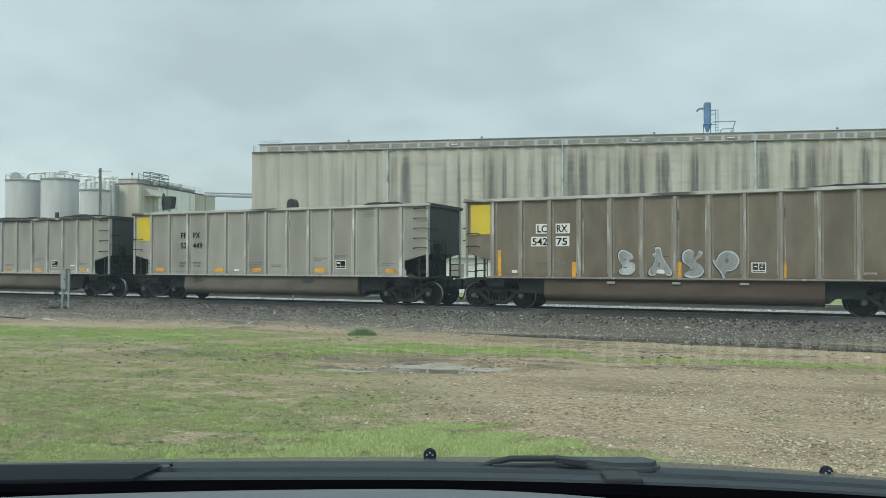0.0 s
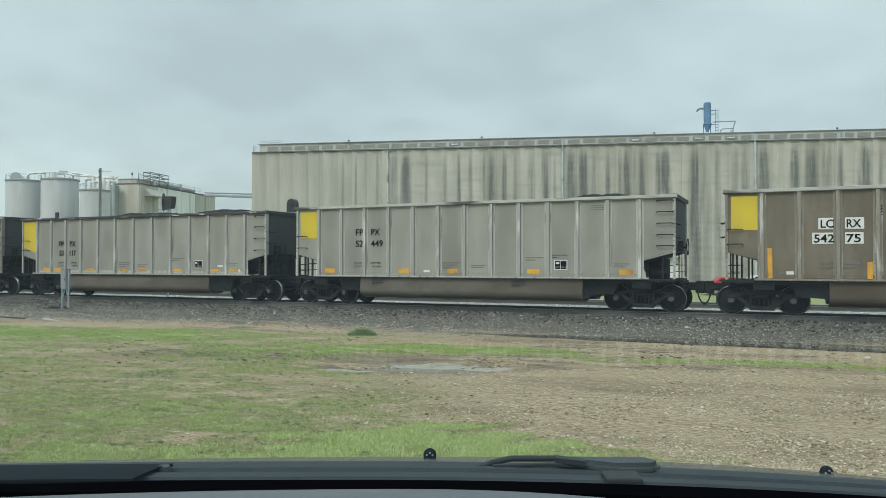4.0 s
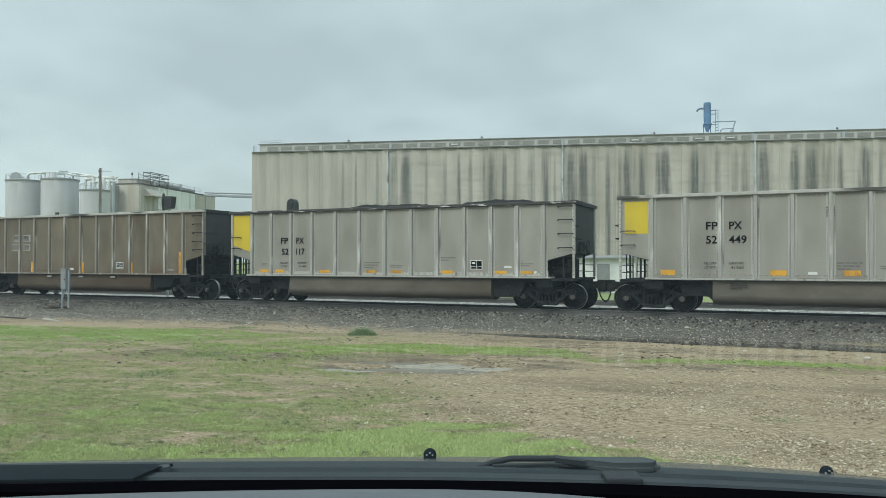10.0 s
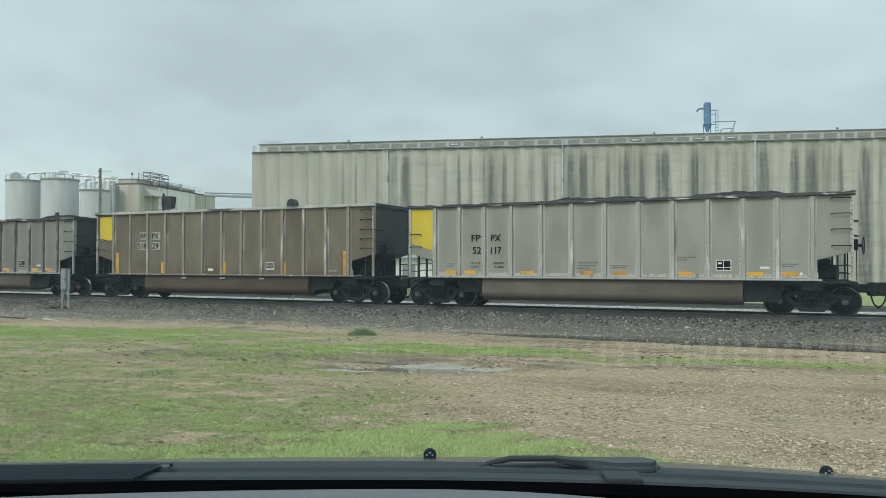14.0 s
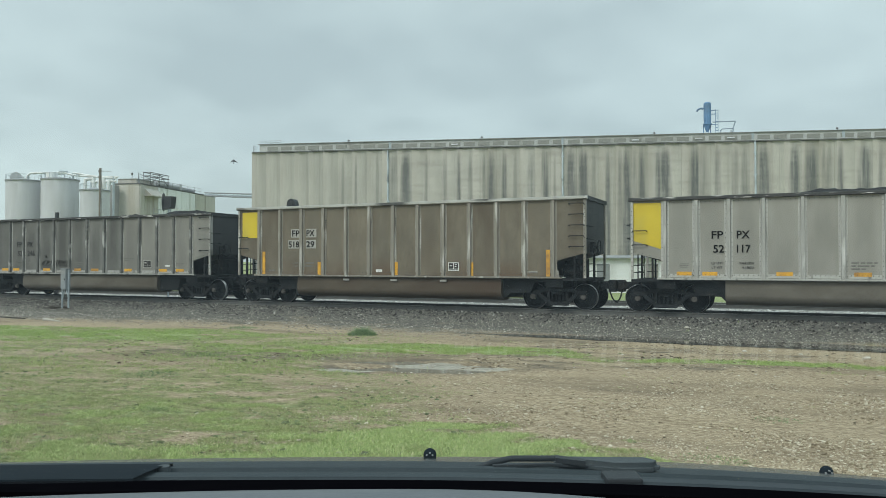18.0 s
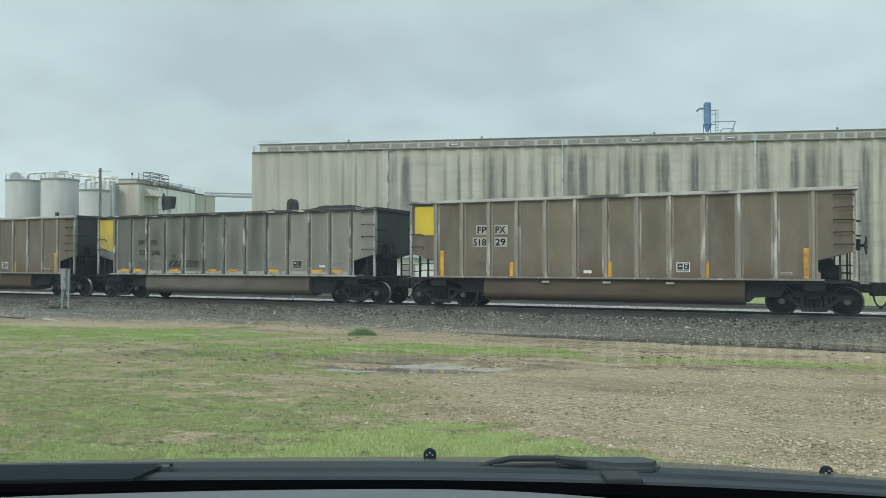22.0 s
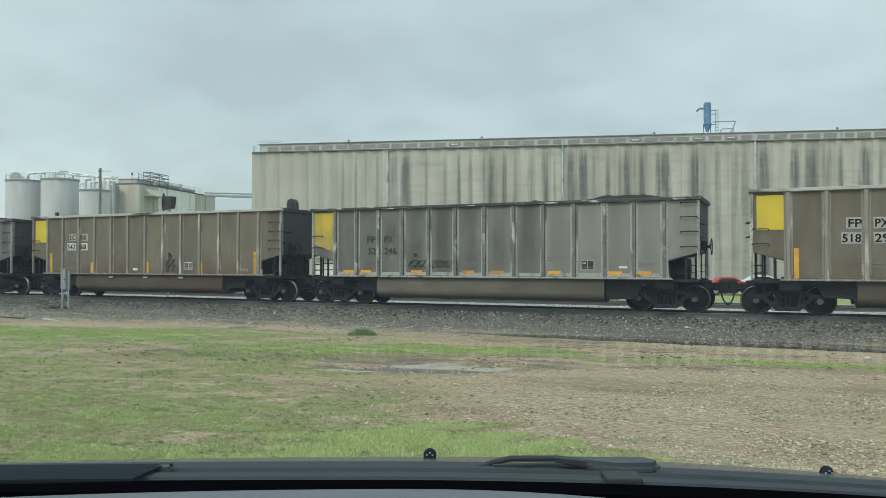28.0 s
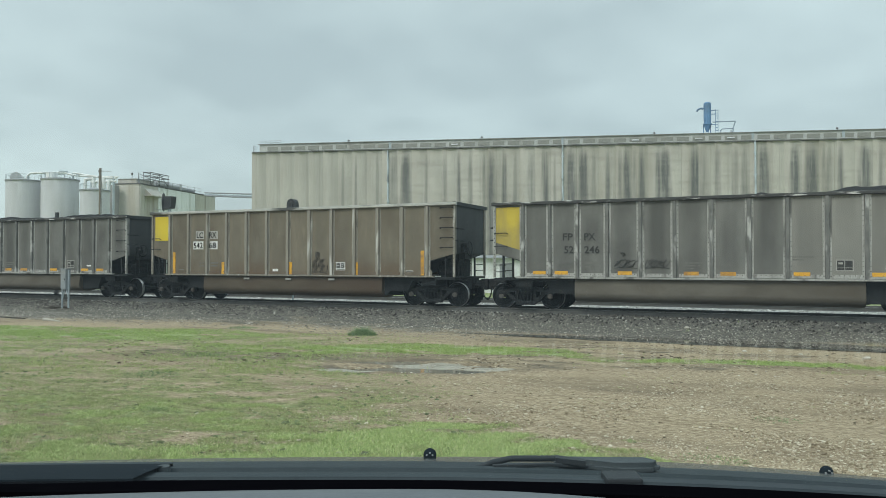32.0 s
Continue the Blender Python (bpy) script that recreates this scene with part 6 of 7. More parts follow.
def tank(column, half, top, k, cap):
    r = half / 1340 * k
    p, h = seen_from(k, px(column), -0.45), high(top, k) + 0.45
    root = thing("storage_tank", "tall grey steel storage tank with a flat lid", "tank", p, group="storage tanks of the plant")
    bm = rod(bmesh.new(), (0, 0, 0), (0, 0, h - 0.1), r, 48)
    part("shell", bm, M["tank"], root, smooth=40)
    for z in (h * 0.33, h * 0.66):
        part("hoop", rod(bmesh.new(), (0, 0, z), (0, 0, z + 0.07), r + 0.012, 48), M["tank"], root, smooth=40)
    bm = rod(bmesh.new(), (0, 0, h - 0.1), (0, 0, h + 0.08), r + 0.10, 48)
    rod(bm, (0, 0, h + 0.08), (0, 0, h + 0.35), r, 48, 0.3)
    part("lid", bm, M["grey_steel"], root, smooth=30)
    bm = bmesh.new()
    for i in range(20):
        t = i / 20 * 6.2832
        rod(bm, (r * math.cos(t), r * math.sin(t), h), (r * math.cos(t), r * math.sin(t), h + 0.75), 0.02, 5)
        t2 = (i + 1) / 20 * 6.2832
        rod(bm, (r * math.cos(t), r * math.sin(t), h + 0.75), (r * math.cos(t2), r * math.sin(t2), h + 0.75), 0.02, 5)
    part("guard_rail", bm, M["zinc"], root)
    if cap:
        part("vent", rod(bmesh.new(), (-0.9, -0.5, h), (-0.9, -0.5, h + 0.95), 0.65, 20), M["white_steel"], root, smooth=40)
    return root, h


tank(41, 28.3, 321, 95, False)
tank(105.4, 30.5, 319, 94, True)
tank(167.2, 24.5, 338, 92, False)


def process_plant():
    C, E = seen_from(104, px(247), -0.45), seen_from(125.8, px(380), -0.45)
    u = (E - C).normalized()
    m = Matrix.Translation(C) @ Matrix.Rotation(math.atan2(u.y, u.x), 4, "Z")
    L, H = (E - C).length, high(325, 104) + 0.45
    root = thing("process_plant", "buff and white panelled plant building with rooftop ducts", "building", m)
    part("wall_core", box(bmesh.new(), 0.1, L, 0.1, 3.9, 0, H - 0.05), M["plant_wall"], root)
    seams = (0.0, 1.0, 4.6, 7.0, 9.5, 11.0, 13.6, 15.4, 18.7, L)
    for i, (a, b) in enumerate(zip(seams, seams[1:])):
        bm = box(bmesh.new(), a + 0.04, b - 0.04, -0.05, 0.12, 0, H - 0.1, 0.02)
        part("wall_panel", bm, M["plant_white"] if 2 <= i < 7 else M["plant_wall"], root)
    for y0, y1 in ((0.13, 1.6), (1.6, 2.9), (2.9, 3.95)):
        part("wall_panel", box(bmesh.new(), -0.05, 0.12, y0, y1 - 0.008, 0, H - 0.1), M["plant_wall_lifted"], root)
    inv = m.inverted()
    t = inv @ seen_from(103.5, px(201), -0.45)
    # grey block added to draw the dark shaded strip left of the building
    part("side_tower", box(bmesh.new(), t.x - 0.5, t.x + 0.5, t.y - 0.5, t.y + 0.5, 0, H - 0.3, 0.03), M["shade_grey"], root)
    part("side_bay", box(bmesh.new(), 1.6, L - 3, 3.9, 5.6, 0, H - 0.2), M["plant_wall"], root)
    part("roof", box(bmesh.new(), -0.12, L + 0.12, -0.12, 4.05, H - 0.05, H + 0.08), M["roof_edge"], root)
    part("upper_storey", box(bmesh.new(), 0.6, 5.0, 0.9, 3.7, H + 0.08, H + 0.72), M["plant_wall"], root)
    part("upper_roof", box(bmesh.new(), 0.5, 5.1, 0.8, 3.8, H + 0.72, H + 0.78), M["gallery"], root)
    part("canopy", prism(bmesh.new(), [(-0.05, H - 0.5), (-1.2, H - 1.5), (-1.2, H - 1.62), (-0.05, H - 1.62)], "x", 0.9, 4.4), M["plant_wall"], root)
    bm = bmesh.new()
    for x in (1.5, 2.8, 4.1):
        rod(bm, (x, -1.1, H - 4.6), (x, -1.1, H - 3.4), 0.04, 6)
    for z in (H - 3.4, H - 4.0):
        rod(bm, (1.5, -1.1, z), (4.1, -1.1, z), 0.04, 6)
    part("landing_rail", bm, M["grey_steel"], root)
    bm = bmesh.new()
    for x in (3.2, 5.6, 8.0):
        for y in (0.4, 1.4):
            rod(bm, (x, y, H), (x, y, H + 1.95), 0.055, 6)
    for z in (0.9, 1.45, 1.95):
        for y in (0.4, 1.4):
            rod(bm, (3.0, y, H + z), (8.3, y, H + z), 0.05, 6)
        for x in (3.2, 5.6, 8.0):
            rod(bm, (x, 0.4, H + z), (x, 1.4, H + z), 0.05, 6)
    rod(bm, (3.2, 0.4, H), (5.6, 0.4, H + 1.95), 0.045, 6)
    rod(bm, (5.6, 0.4, H + 1.95), (8.0, 0.4, H + 0.4), 0.045, 6)
    part("roof_frame", bm, M["roof_edge"], root)
    bm = rod(bmesh.new(), (5.4, 0.8, H + 0.62), (11.8, 0.8, H + 0.62), 0.38, 16)
    rod(bm, (12.3, 1.0, H + 0.55), (16.8, 1.0, H + 0.55), 0.34, 14)
    rod(bm, (11.9, 0.8, H), (11.9, 0.8, H + 1.1), 0.42, 14)
    part("roof_duct", bm, M["tank"], root, smooth=40)
    bm = bmesh.new()
    for i in range(9):
        rod(bm, (0.1 + i * 2.2, 0.2, H), (0.1 + i * 2.2, 0.2, H + 0.95), 0.03, 5)
    for z in (0.5, 0.95):
        rod(bm, (0.1, 0.2, H + z), (17.7, 0.2, H + z), 0.03, 5)
    rod(bm, (0.1, 0.3, H), (0.1, 0.3, H + 1.5), 0.05, 6)
    rod(bm, (0.1, 0.3, H + 1.4), (3.2, 0.4, H + 1.0), 0.045, 6)
    part("guard_rail", bm, M["grey_steel"], root)
    part("roof_lamp", rod(rod(bmesh.new(), (0.8, 1.7, H + 0.7), (0.8, 1.7, H + 1.4), 0.035, 6), (0.8, 1.7, H + 1.3), (0.8, 1.7, H + 1.6), 0.13, 8), M["roof_edge"], root)


process_plant()


def ducts():
    k = 99
    P = lambda x, y, d=0: seen_from(k + d, px(x), high(y, k + d))
    root = thing("overhead_duct", "white overhead ducting across the tank tops", "duct", seen_from(k, px(90), -0.45))
    inv = root.matrix_basis.inverted()
    Q = lambda x, y, d=0: inv @ P(x, y, d)
    bm = pipe(bmesh.new(), [Q(46, 322), Q(47, 312), Q(52, 307), Q(62, 306), Q(112, 305.5), Q(128, 310), Q(205, 316)], 0.13, 10)
    part("main_duct", bm, M["white_steel"], root, smooth=60)
    bm = pipe(bmesh.new(), [Q(128, 306), Q(172, 313), Q(208, 313)], 0.12, 8)
    pipe(bm, [Q(150, 335), Q(150, 318), Q(165, 316)], 0.2, 8)
    part("branch_duct", bm, M["white_steel"], root, smooth=60)
    bm = bmesh.new()
    for x, y in ((80, 312), (96, 312), (113, 314), (122, 318), (148, 326), (160, 325)):
        rod(bm, Q(x, y + 22), Q(x, y - 5), 0.07, 6)
    rod(bm, Q(78, 308), Q(114, 309), 0.06, 6)
    rod(bm, Q(104, 303), Q(118, 304), 0.12, 6)
    for x in (48, 83, 128, 200):
        rod(bm, Q(x, 312), inv @ seen_from(k, px(x), -0.45), 0.14, 8)
    part("duct_support", bm, M["zinc"], root)
    bm = rod(bmesh.new(), Q(27, 314, -1.2), Q(27, 314, 0.2), 0.68, 18)
    pipe(bm, [Q(33, 312), Q(38, 317)], 0.3, 8)
    rod(bm, Q(27, 314), Q(27, 330), 0.25, 8)
    part("fan_casing", bm, M["tank"], root, smooth=40)
    bm = bmesh.new()
    for x, y in ((165, 318), (176, 320), (183, 316), (192, 320)):
        rod(bm, Q(x, y + 18), Q(x, y - 2), 0.25, 10)
    rod(bm, Q(160, 322), Q(205, 321), 0.16, 10)
    part("roof_drum", bm, M["white_steel"], root, smooth=40)


ducts()


def conveyor():
    a, b = seen_from(121, px(362), 0), seen_from(96, px(470), 0)
    za, zb = high(344, 121), high(347.8, 96)
    root = thing("conveyor_bridge", "slim steel conveyor bridge between plant and elevator", "conveyor", (a.x, a.y, za))
    d = Vector((b.x - a.x, b.y - a.y, zb - za))
    for dz in (-0.24, 0.24):
        part("chord", rod(bmesh.new(), (0, 0, dz), d + Vector((0, 0, dz)), 0.10, 6), M["grey_steel"], root)
    part("belt_casing", rod(bmesh.new(), (0, 0.3, -0.1), d + Vector((0, 0.3, -0.1)), 0.14, 8), M["zinc"], root)
    for i in range(14):
        p, q = d * (i / 14), d * ((i + 0.5) / 14)
        part("brace", pipe(bmesh.new(), [p + Vector((0, 0, -0.24)), q + Vector((0, 0, 0.24))], 0.022, 5), M["grey_steel"], root)


conveyor()


def utility_pole():
    p, h = seen_from(80, px(176.5), -0.45), high(298, 80) + 0.45
    root = thing("utility_pole", "weathered wooden utility pole with a short crossarm", "utility pole", p)
    part("pole", rod(bmesh.new(), (0, 0, 0), (0, 0, h), 0.17, 10, 0.12), M["wood_pole"], root, smooth=40)
    part("crossarm", rod(bmesh.new(), (-0.3, 0, h - 0.28), (1.15, 0.5, h - 0.3), 0.035, 6), M["grey_steel"], root)
    for x, z in ((-0.2, 0.3), (-0.22, 0.9), (0.25, 2.3), (0.2, 3.3)):
        part("insulator", rod(bmesh.new(), (x, 0, h - z - 0.1), (x, 0, h - z + 0.12), 0.08, 8), M["grey_steel"], root)
    part("cable", pipe(bmesh.new(), [(0.2, -0.1, h - 1.2), (0.26, -0.1, h - 3.0), (0.14, -0.1, h - 5.0), (0.17, -0.1, 0.3)], 0.03, 6), M["grey_steel"], root)


utility_pole()


def shed():
    a, b = seen_from(53, px(560), -0.45), seen_from(53, px(1204), -0.45)
    u = (b - a).normalized()
    root = thing("metal_shed", "low white metal shed along the elevator yard", "shed", Matrix.Translation(a) @ Matrix.Rotation(math.atan2(u.y, u.x), 4, "Z"))
    L = (b - a).length
    part("shed_wall", box(bmesh.new(), 0, L, 0, 4, 0, 2.45, 0.02), M["white_steel"], root)
    part("shed_roof", prism(bmesh.new(), [(-0.35, 2.43), (4.3, 2.62), (4.3, 2.68), (-0.35, 2.49)], "x", -0.3, L + 0.3), M["grey_steel"], root)
    x = L - 2.0
    i = 0
    while x > 1:
        bm = box(bmesh.new(), x - 0.45, x + 0.45, -0.04, 0.03, 0.05 if i % 2 else 1.1, 2.05, 0.01)
        part("shed_door" if i % 2 else "shed_window", bm, M["grey_steel"] if i % 2 else M["dark_glass"], root)
        x -= 3.4
        i += 1
    for i in range(int(L / 0.9)):
        part("wall_rib", box(bmesh.new(), i * 0.9 + 0.4, i * 0.9 + 0.44, -0.025, 0.0, 0, 2.43), M["white_steel"], root)


shed()


def parked_vehicle(p, turn, paint, label, long, tall):
    root = thing("parked_car", label, "car", Matrix.Translation(p) @ Matrix.Rotation(turn, 4, "Z"))
    h = long / 2
    prof = [(-h, 0.35), (-h, 0.75), (-h + 0.5, 0.85), (-h * 0.45, 0.90), (h * 0.45, 0.90), (h - 0.3, 0.78), (h, 0.68), (h, 0.3)]
    part("body", prism(bmesh.new(), prof, "y", -0.85, 0.85), paint, root)
    part("cabin", prism(bmesh.new(), [(-h * 0.62, 0.88), (-h * 0.38, tall), (h * 0.08, tall), (h * 0.38, 0.88)], "y", -0.74, 0.74), paint, root)
    part("side_window", prism(bmesh.new(), [(-h * 0.5, 0.93), (-h * 0.35, tall - 0.08), (h * 0.05, tall - 0.08), (h * 0.28, 0.93)], "y", -0.752, 0.752), M["car_glass"], root)
    for x in (-h * 0.6, h * 0.62):
        for y in (-0.8, 0.8):
            w = part("wheel", rod(bmesh.new(), (x, y - 0.1, 0.32), (x, y + 0.1, 0.32), 0.32, 20), M["tyre"], root)
            part("hub", rod(bmesh.new(), (x, y - 0.11, 0.32), (x, y + 0.11, 0.32), 0.19, 12), M["grey_steel"], w)
    return root


parked_vehicle(seen_from(50, px(1292), -0.45), radians(14), M["red_paint"], "red low car parked by the elevator", 3.6, 1.18)
parked_vehicle(seen_from(55, px(1353), -0.45), radians(14), M["white_paint"], "white car parked by the elevator", 4.2, 1.2)


def yard_pole():
    p = seen_from(52, px(1484), -0.45)
    root = thing("yard_pole", "thin pale metal pole in the yard", "pole", p)
    part("shaft", rod(bmesh.new(), (0, 0, 0), (0, 0, high(436, 52) + 0.45), 0.05, 8, 0.035), M["zinc"], root)
    part("cap", rod(bmesh.new(), (-0.1, 0, high(440, 52) + 0.4), (0.1, 0, high(440, 52) + 0.42), 0.05, 8), M["zinc"], root)


yard_pole()


def signals():
    root = thing("rail_signal", "black railway signal head on a pale mast", "signal", (-29.9, 30.6, -0.34))
    part("mast", rod(bmesh.new(), (0.05, 0, 0), (0.05, 0, 5.2), 0.05, 10), M["zinc"], root)
    part("mast_stay", rod(bmesh.new(), (0.22, 0, 3.6), (0.2, 0, 5.2), 0.03, 8), M["zinc"], root)
    bm = bmesh.new()
    bmesh.ops.create_cone(bm, cap_ends=True, segments=24, radius1=0.47, radius2=0.47, depth=0.05, matrix=Matrix.Translation((-0.30, 0, 5.27)) @ Matrix.Rotation(radians(28), 4, "Z") @ Matrix.Rotation(radians(90), 4, "Y") @ Matrix.Diagonal((1, 0.6, 1, 1)))
    part("backboard", bm, M["black_paint"], root)
    bm = prism(bmesh.new(), [(-0.24, 4.86), (0.34, 4.92), (0.42, 5.54), (-0.24, 5.56)], "y", -0.18, 0.18)
    part("lamp_housing", bm, M["black_paint"], root)
    root = thing("rail_signal", "small black hooded signal head on a mast", "signal", (-21.87, 30.6, -0.34))
    part("mast", rod(bmesh.new(), (0, 0, 0), (0, 0, 4.75), 0.05, 10), M["zinc"], root)
    arch = [(-0.24, 4.5)] + [(0.24 * -math.cos(i / 8 * math.pi), 4.9 + 0.25 * math.sin(i / 8 * math.pi)) for i in range(9)] + [(0.24, 4.5)]
    part("hood", prism(bmesh.new(), arch, "y", -0.2, 0.12), M["black_paint"], root)
    part("lens_ring", rod(bmesh.new(), (-0.02, -0.24, 4.86), (-0.02, -0.19, 4.86), 0.15, 16), M["black_paint"], root)
    root = thing("signal_mast", "plain black mast top behind the train", "mast", (-38.3, 30.6, -0.34))
    part("mast", box(bmesh.new(), -0.08, 0.08, -0.08, 0.08, 0, 4.93, 0.01), M["black_paint"], root)


signals()


def relay_box():
    root = thing("relay_box", "grey metal trackside cabinet on two steel legs", "cabinet", (-28.6, 23.3, -0.26))
    part("cabinet_body", box(bmesh.new(), -0.16, 0.16, -0.12, 0.12, 0.80, 1.68, 0.015), M["cabinet"], root)
    part("cabinet_door", box(bmesh.new(), -0.145, 0.145, -0.135, -0.121, 0.83, 1.65, 0.006), M["cabinet"], root)
    part("rain_cap", box(bmesh.new(), -0.18, 0.18, -0.15, 0.14, 1.68, 1.71, 0.008), M["cabinet"], root)
    for x in (-0.19, 0.19):
        part("leg", box(bmesh.new(), x - 0.025, x + 0.025, -0.03, 0.03, 0, 1.66, 0.005), M["zinc"], root)
    bm = pipe(bmesh.new(), [(-0.06, 0, 0.8), (-0.1, 0, 0.6), (-0.17, 0, 0.4)], 0.022, 6)
    pipe(bm, [(0.05, 0, 0.8), (0.1, 0, 0.62), (0.17, 0, 0.45)], 0.022, 6)
    part("conduit", bm, M["zinc"], root)
    part("lock", box(bmesh.new(), 0.08, 0.12, -0.16, -0.135, 1.2, 1.28, 0.005), M["iron"], root)


relay_box()


def loose_things():
    bm = bmesh.new()
    for i in range(6):
        a, b = -0.42 + i * 0.14, -0.42 + (i + 1) * 0.14
        rod(bm, (a * 1.3, 0, 0.055 - 0.006 * i), (b * 1.3, 0.01, 0.055 - 0.006 * (i + 1)), 0.062 - 0.008 * i, 10, 0.062 - 0.008 * (i + 1))
    solid("log", bm, M["log"], "bleached short log lying on the gravel", "log", pose(-23.4, 18.55, ground_z(-23.4, 18.55) - 0.01, 0, 0, -8), 50)
    # brush and broken wood by the cabinet's feet, and a thin branch
    rng = random.Random(21)
    bm = bmesh.new()
    for i in range(26):
        a = Vector((rng.uniform(-0.7, 0.6), rng.uniform(-0.3, 0.3), rng.uniform(0.02, 0.07)))
        d = Vector((rng.uniform(-1, 1), rng.uniform(-0.4, 0.4), rng.uniform(-0.12, 0.1))).normalized() * rng.uniform(0.2, 0.5)
        rod(bm, a, a + d, rng.uniform(0.012, 0.035), 6, 0.008)
    solid("brush_pile", bm, M["tie"], "low pile of dark sticks by the trackside cabinet", "sticks", (-29.1, 23.5, ground_z(-29.1, 23.5) - 0.02), kind="stuff")
    bm = pipe(bmesh.new(), [(-1.2, 0, 0.04), (-0.5, 0.1, 0.06), (0.2, 0.0, 0.05), (1.1, 0.12, 0.03)], 0.025, 6)
    solid("branch", bm, M["tie"], "thin dark fallen branch on the gravel", "branch", (-26.5, 18.9, ground_z(-26.5, 18.9)))
    rng = random.Random(9)
    for x, y, r in ((-2.72, 23.75, 0.08), (1.6, 18.9, 0.09), (-0.9, 19.3, 0.06), (0.3, 19.2, 0.05), (2.6, 18.0, 0.06)):
        bm = bmesh.new()
        bmesh.ops.create_icosphere(bm, subdivisions=2, radius=r)
        for v in bm.verts:
            v.co *= 1 + 0.3 * noise.noise(v.co * 9 + Vector((x, y, 0)))
            v.co.z *= 0.55
        solid("rock", bm, M["stone"], "pale loose rock on the ground", "rock", (x, y, ground_z(x, y) + r * 0.25), group="loose rocks")
    # weeds: rosettes of thin blades
    for x, y, w, h, n in ((-10.93, 18.6, 0.42, 0.26, 1500), (-15.9, 19.6, 0.5, 0.12, 260), (-6.9, 6.9, 0.25, 0.05, 160), (-9.2, 9.1, 0.6, 0.06, 500), (-0.6, 7.2, 0.35, 0.03, 360),
                          (1.4, 7.0, 0.3, 0.03, 360), (-0.1, 9.6, 0.3, 0.03, 200), (-10.6, 11.8, 0.5, 0.09, 240),
                          (-15.72, 19.22, 0.5, 0.05, 420)):
        verts, faces = [], []
        for i in range(n):
            q, t = math.sqrt(rng.random()) * w, rng.random() * 6.28
            gx, gy = q * math.cos(t), q * 0.8 * math.sin(t)
            top = h * (0.35 + 0.85 * (1 - (q / w) ** 2))
            v, f = blade_shape(top * 0.4, top)(rng, gx, gy, ground_z(x + gx, y + gy) - ground_z(x, y))
            k = len(verts)
            verts += v
            faces += [tuple(a + k for a in s) for s in f]
        me = bpy.data.meshes.new("weed")
        me.from_pydata(verts, [], faces)
        me.materials.append(M["weed"])
        ob = new("weed", me)
        ob.location = (x, y, ground_z(x, y))
        tagged(ob, "low tuft of green weed on dirt", "weed", "weed tufts", "stuff")


M["weed"] = scatter_tint("weed_leaves", [(0.0, (0.11, 0.165, 0.085)), (0.6, (0.19, 0.275, 0.135)), (1.0, (0.28, 0.36, 0.18))])
loose_things()


# ---- the car that carries the camera ----
M["hood"] = surface("dark_hood_paint", two((0.072, 0.078, 0.076), (0.092, 0.098, 0.095)), 2, 0.24, bump=0, spec=0.5)
M["cowl"] = surface("blue_grey_cowl_plastic", two((0.022, 0.032, 0.038), (0.034, 0.045, 0.052)), 8, 0.7, bump=0.05, fine=120, spec=0.2)
M["recess"] = surface("dark_cowl_recess", two((0.008, 0.013, 0.018), (0.012, 0.018, 0.024)), 8, 0.9, bump=0.03, spec=0.06)
M["gap_black"] = surface("black_gap_sheet", two((0.002, 0.002, 0.003), (0.003, 0.003, 0.004)), 8, 1.0, bump=0, spec=0.0)
M["dash"] = surface("grey_dash_pad", two((0.09, 0.104, 0.118), (0.115, 0.129, 0.143)), 12, 0.75, bump=0.1, fine=160)
def windshield_glass():
    """Clear, faintly green car glass; a thin pale film puts the veil of haze over dark tones."""
    m = bpy.data.materials.new("veiled_windshield")
    m.use_nodes = True
    n, l = m.node_tree.nodes, m.node_tree.links
    n.remove(n["Principled BSDF"])
    clear, film, mx = n.new("ShaderNodeBsdfTransparent"), n.new("ShaderNodeBsdfTranslucent"), n.new("ShaderNodeMixShader")
    clear.inputs["Color"].default_value = (0.955, 0.985, 0.972, 1)
    film.inputs["Color"].default_value = (0.72, 0.86, 0.95, 1)
    tc, tex, mr = n.new("ShaderNodeTexCoord"), n.new("ShaderNodeTexNoise"), n.new("ShaderNodeMapRange")
    tex.inputs["Scale"].default_value, tex.inputs["Detail"].default_value = 3.0, 3
    mr.inputs["To Min"].default_value, mr.inputs["To Max"].default_value = 0.009, 0.018
    l.new(tc.outputs["Object"], tex.inputs["Vector"]); l.new(tex.outputs["Fac"], mr.inputs["Value"])
    l.new(mr.outputs[0], mx.inputs[0]); l.new(clear.outputs[0], mx.inputs[1]); l.new(film.outputs[0], mx.inputs[2])
    gloss, lay, edge = n.new("ShaderNodeBsdfGlossy"), n.new("ShaderNodeMixShader"), n.new("ShaderNodeFresnel")
    gloss.inputs["Roughness"].default_value, edge.inputs["IOR"].default_value = 0.02, 1.5
    l.new(edge.outputs[0], lay.inputs[0]); l.new(mx.outputs[0], lay.inputs[1]); l.new(gloss.outputs[0], lay.inputs[2])
    l.new(lay.outputs[0], n["Material Output"].inputs[0])
    return m


M["vent_rib"] = surface("pale_lit_gap", two((0.58, 0.58, 0.50), (0.68, 0.68, 0.60)), 20, 0.5, bump=0)
M["windshield"] = windshield_glass()
M["rubber"] = surface("wiper_rubber", two((0.02, 0.024, 0.028), (0.032, 0.038, 0.043)), 9, 0.6, bump=0.03, spec=0.2)
M["arm"] = surface("wiper_arm_paint", two((0.045, 0.055, 0.061), (0.06, 0.072, 0.078)), 9, 0.6, bump=0.02, spec=0.2)


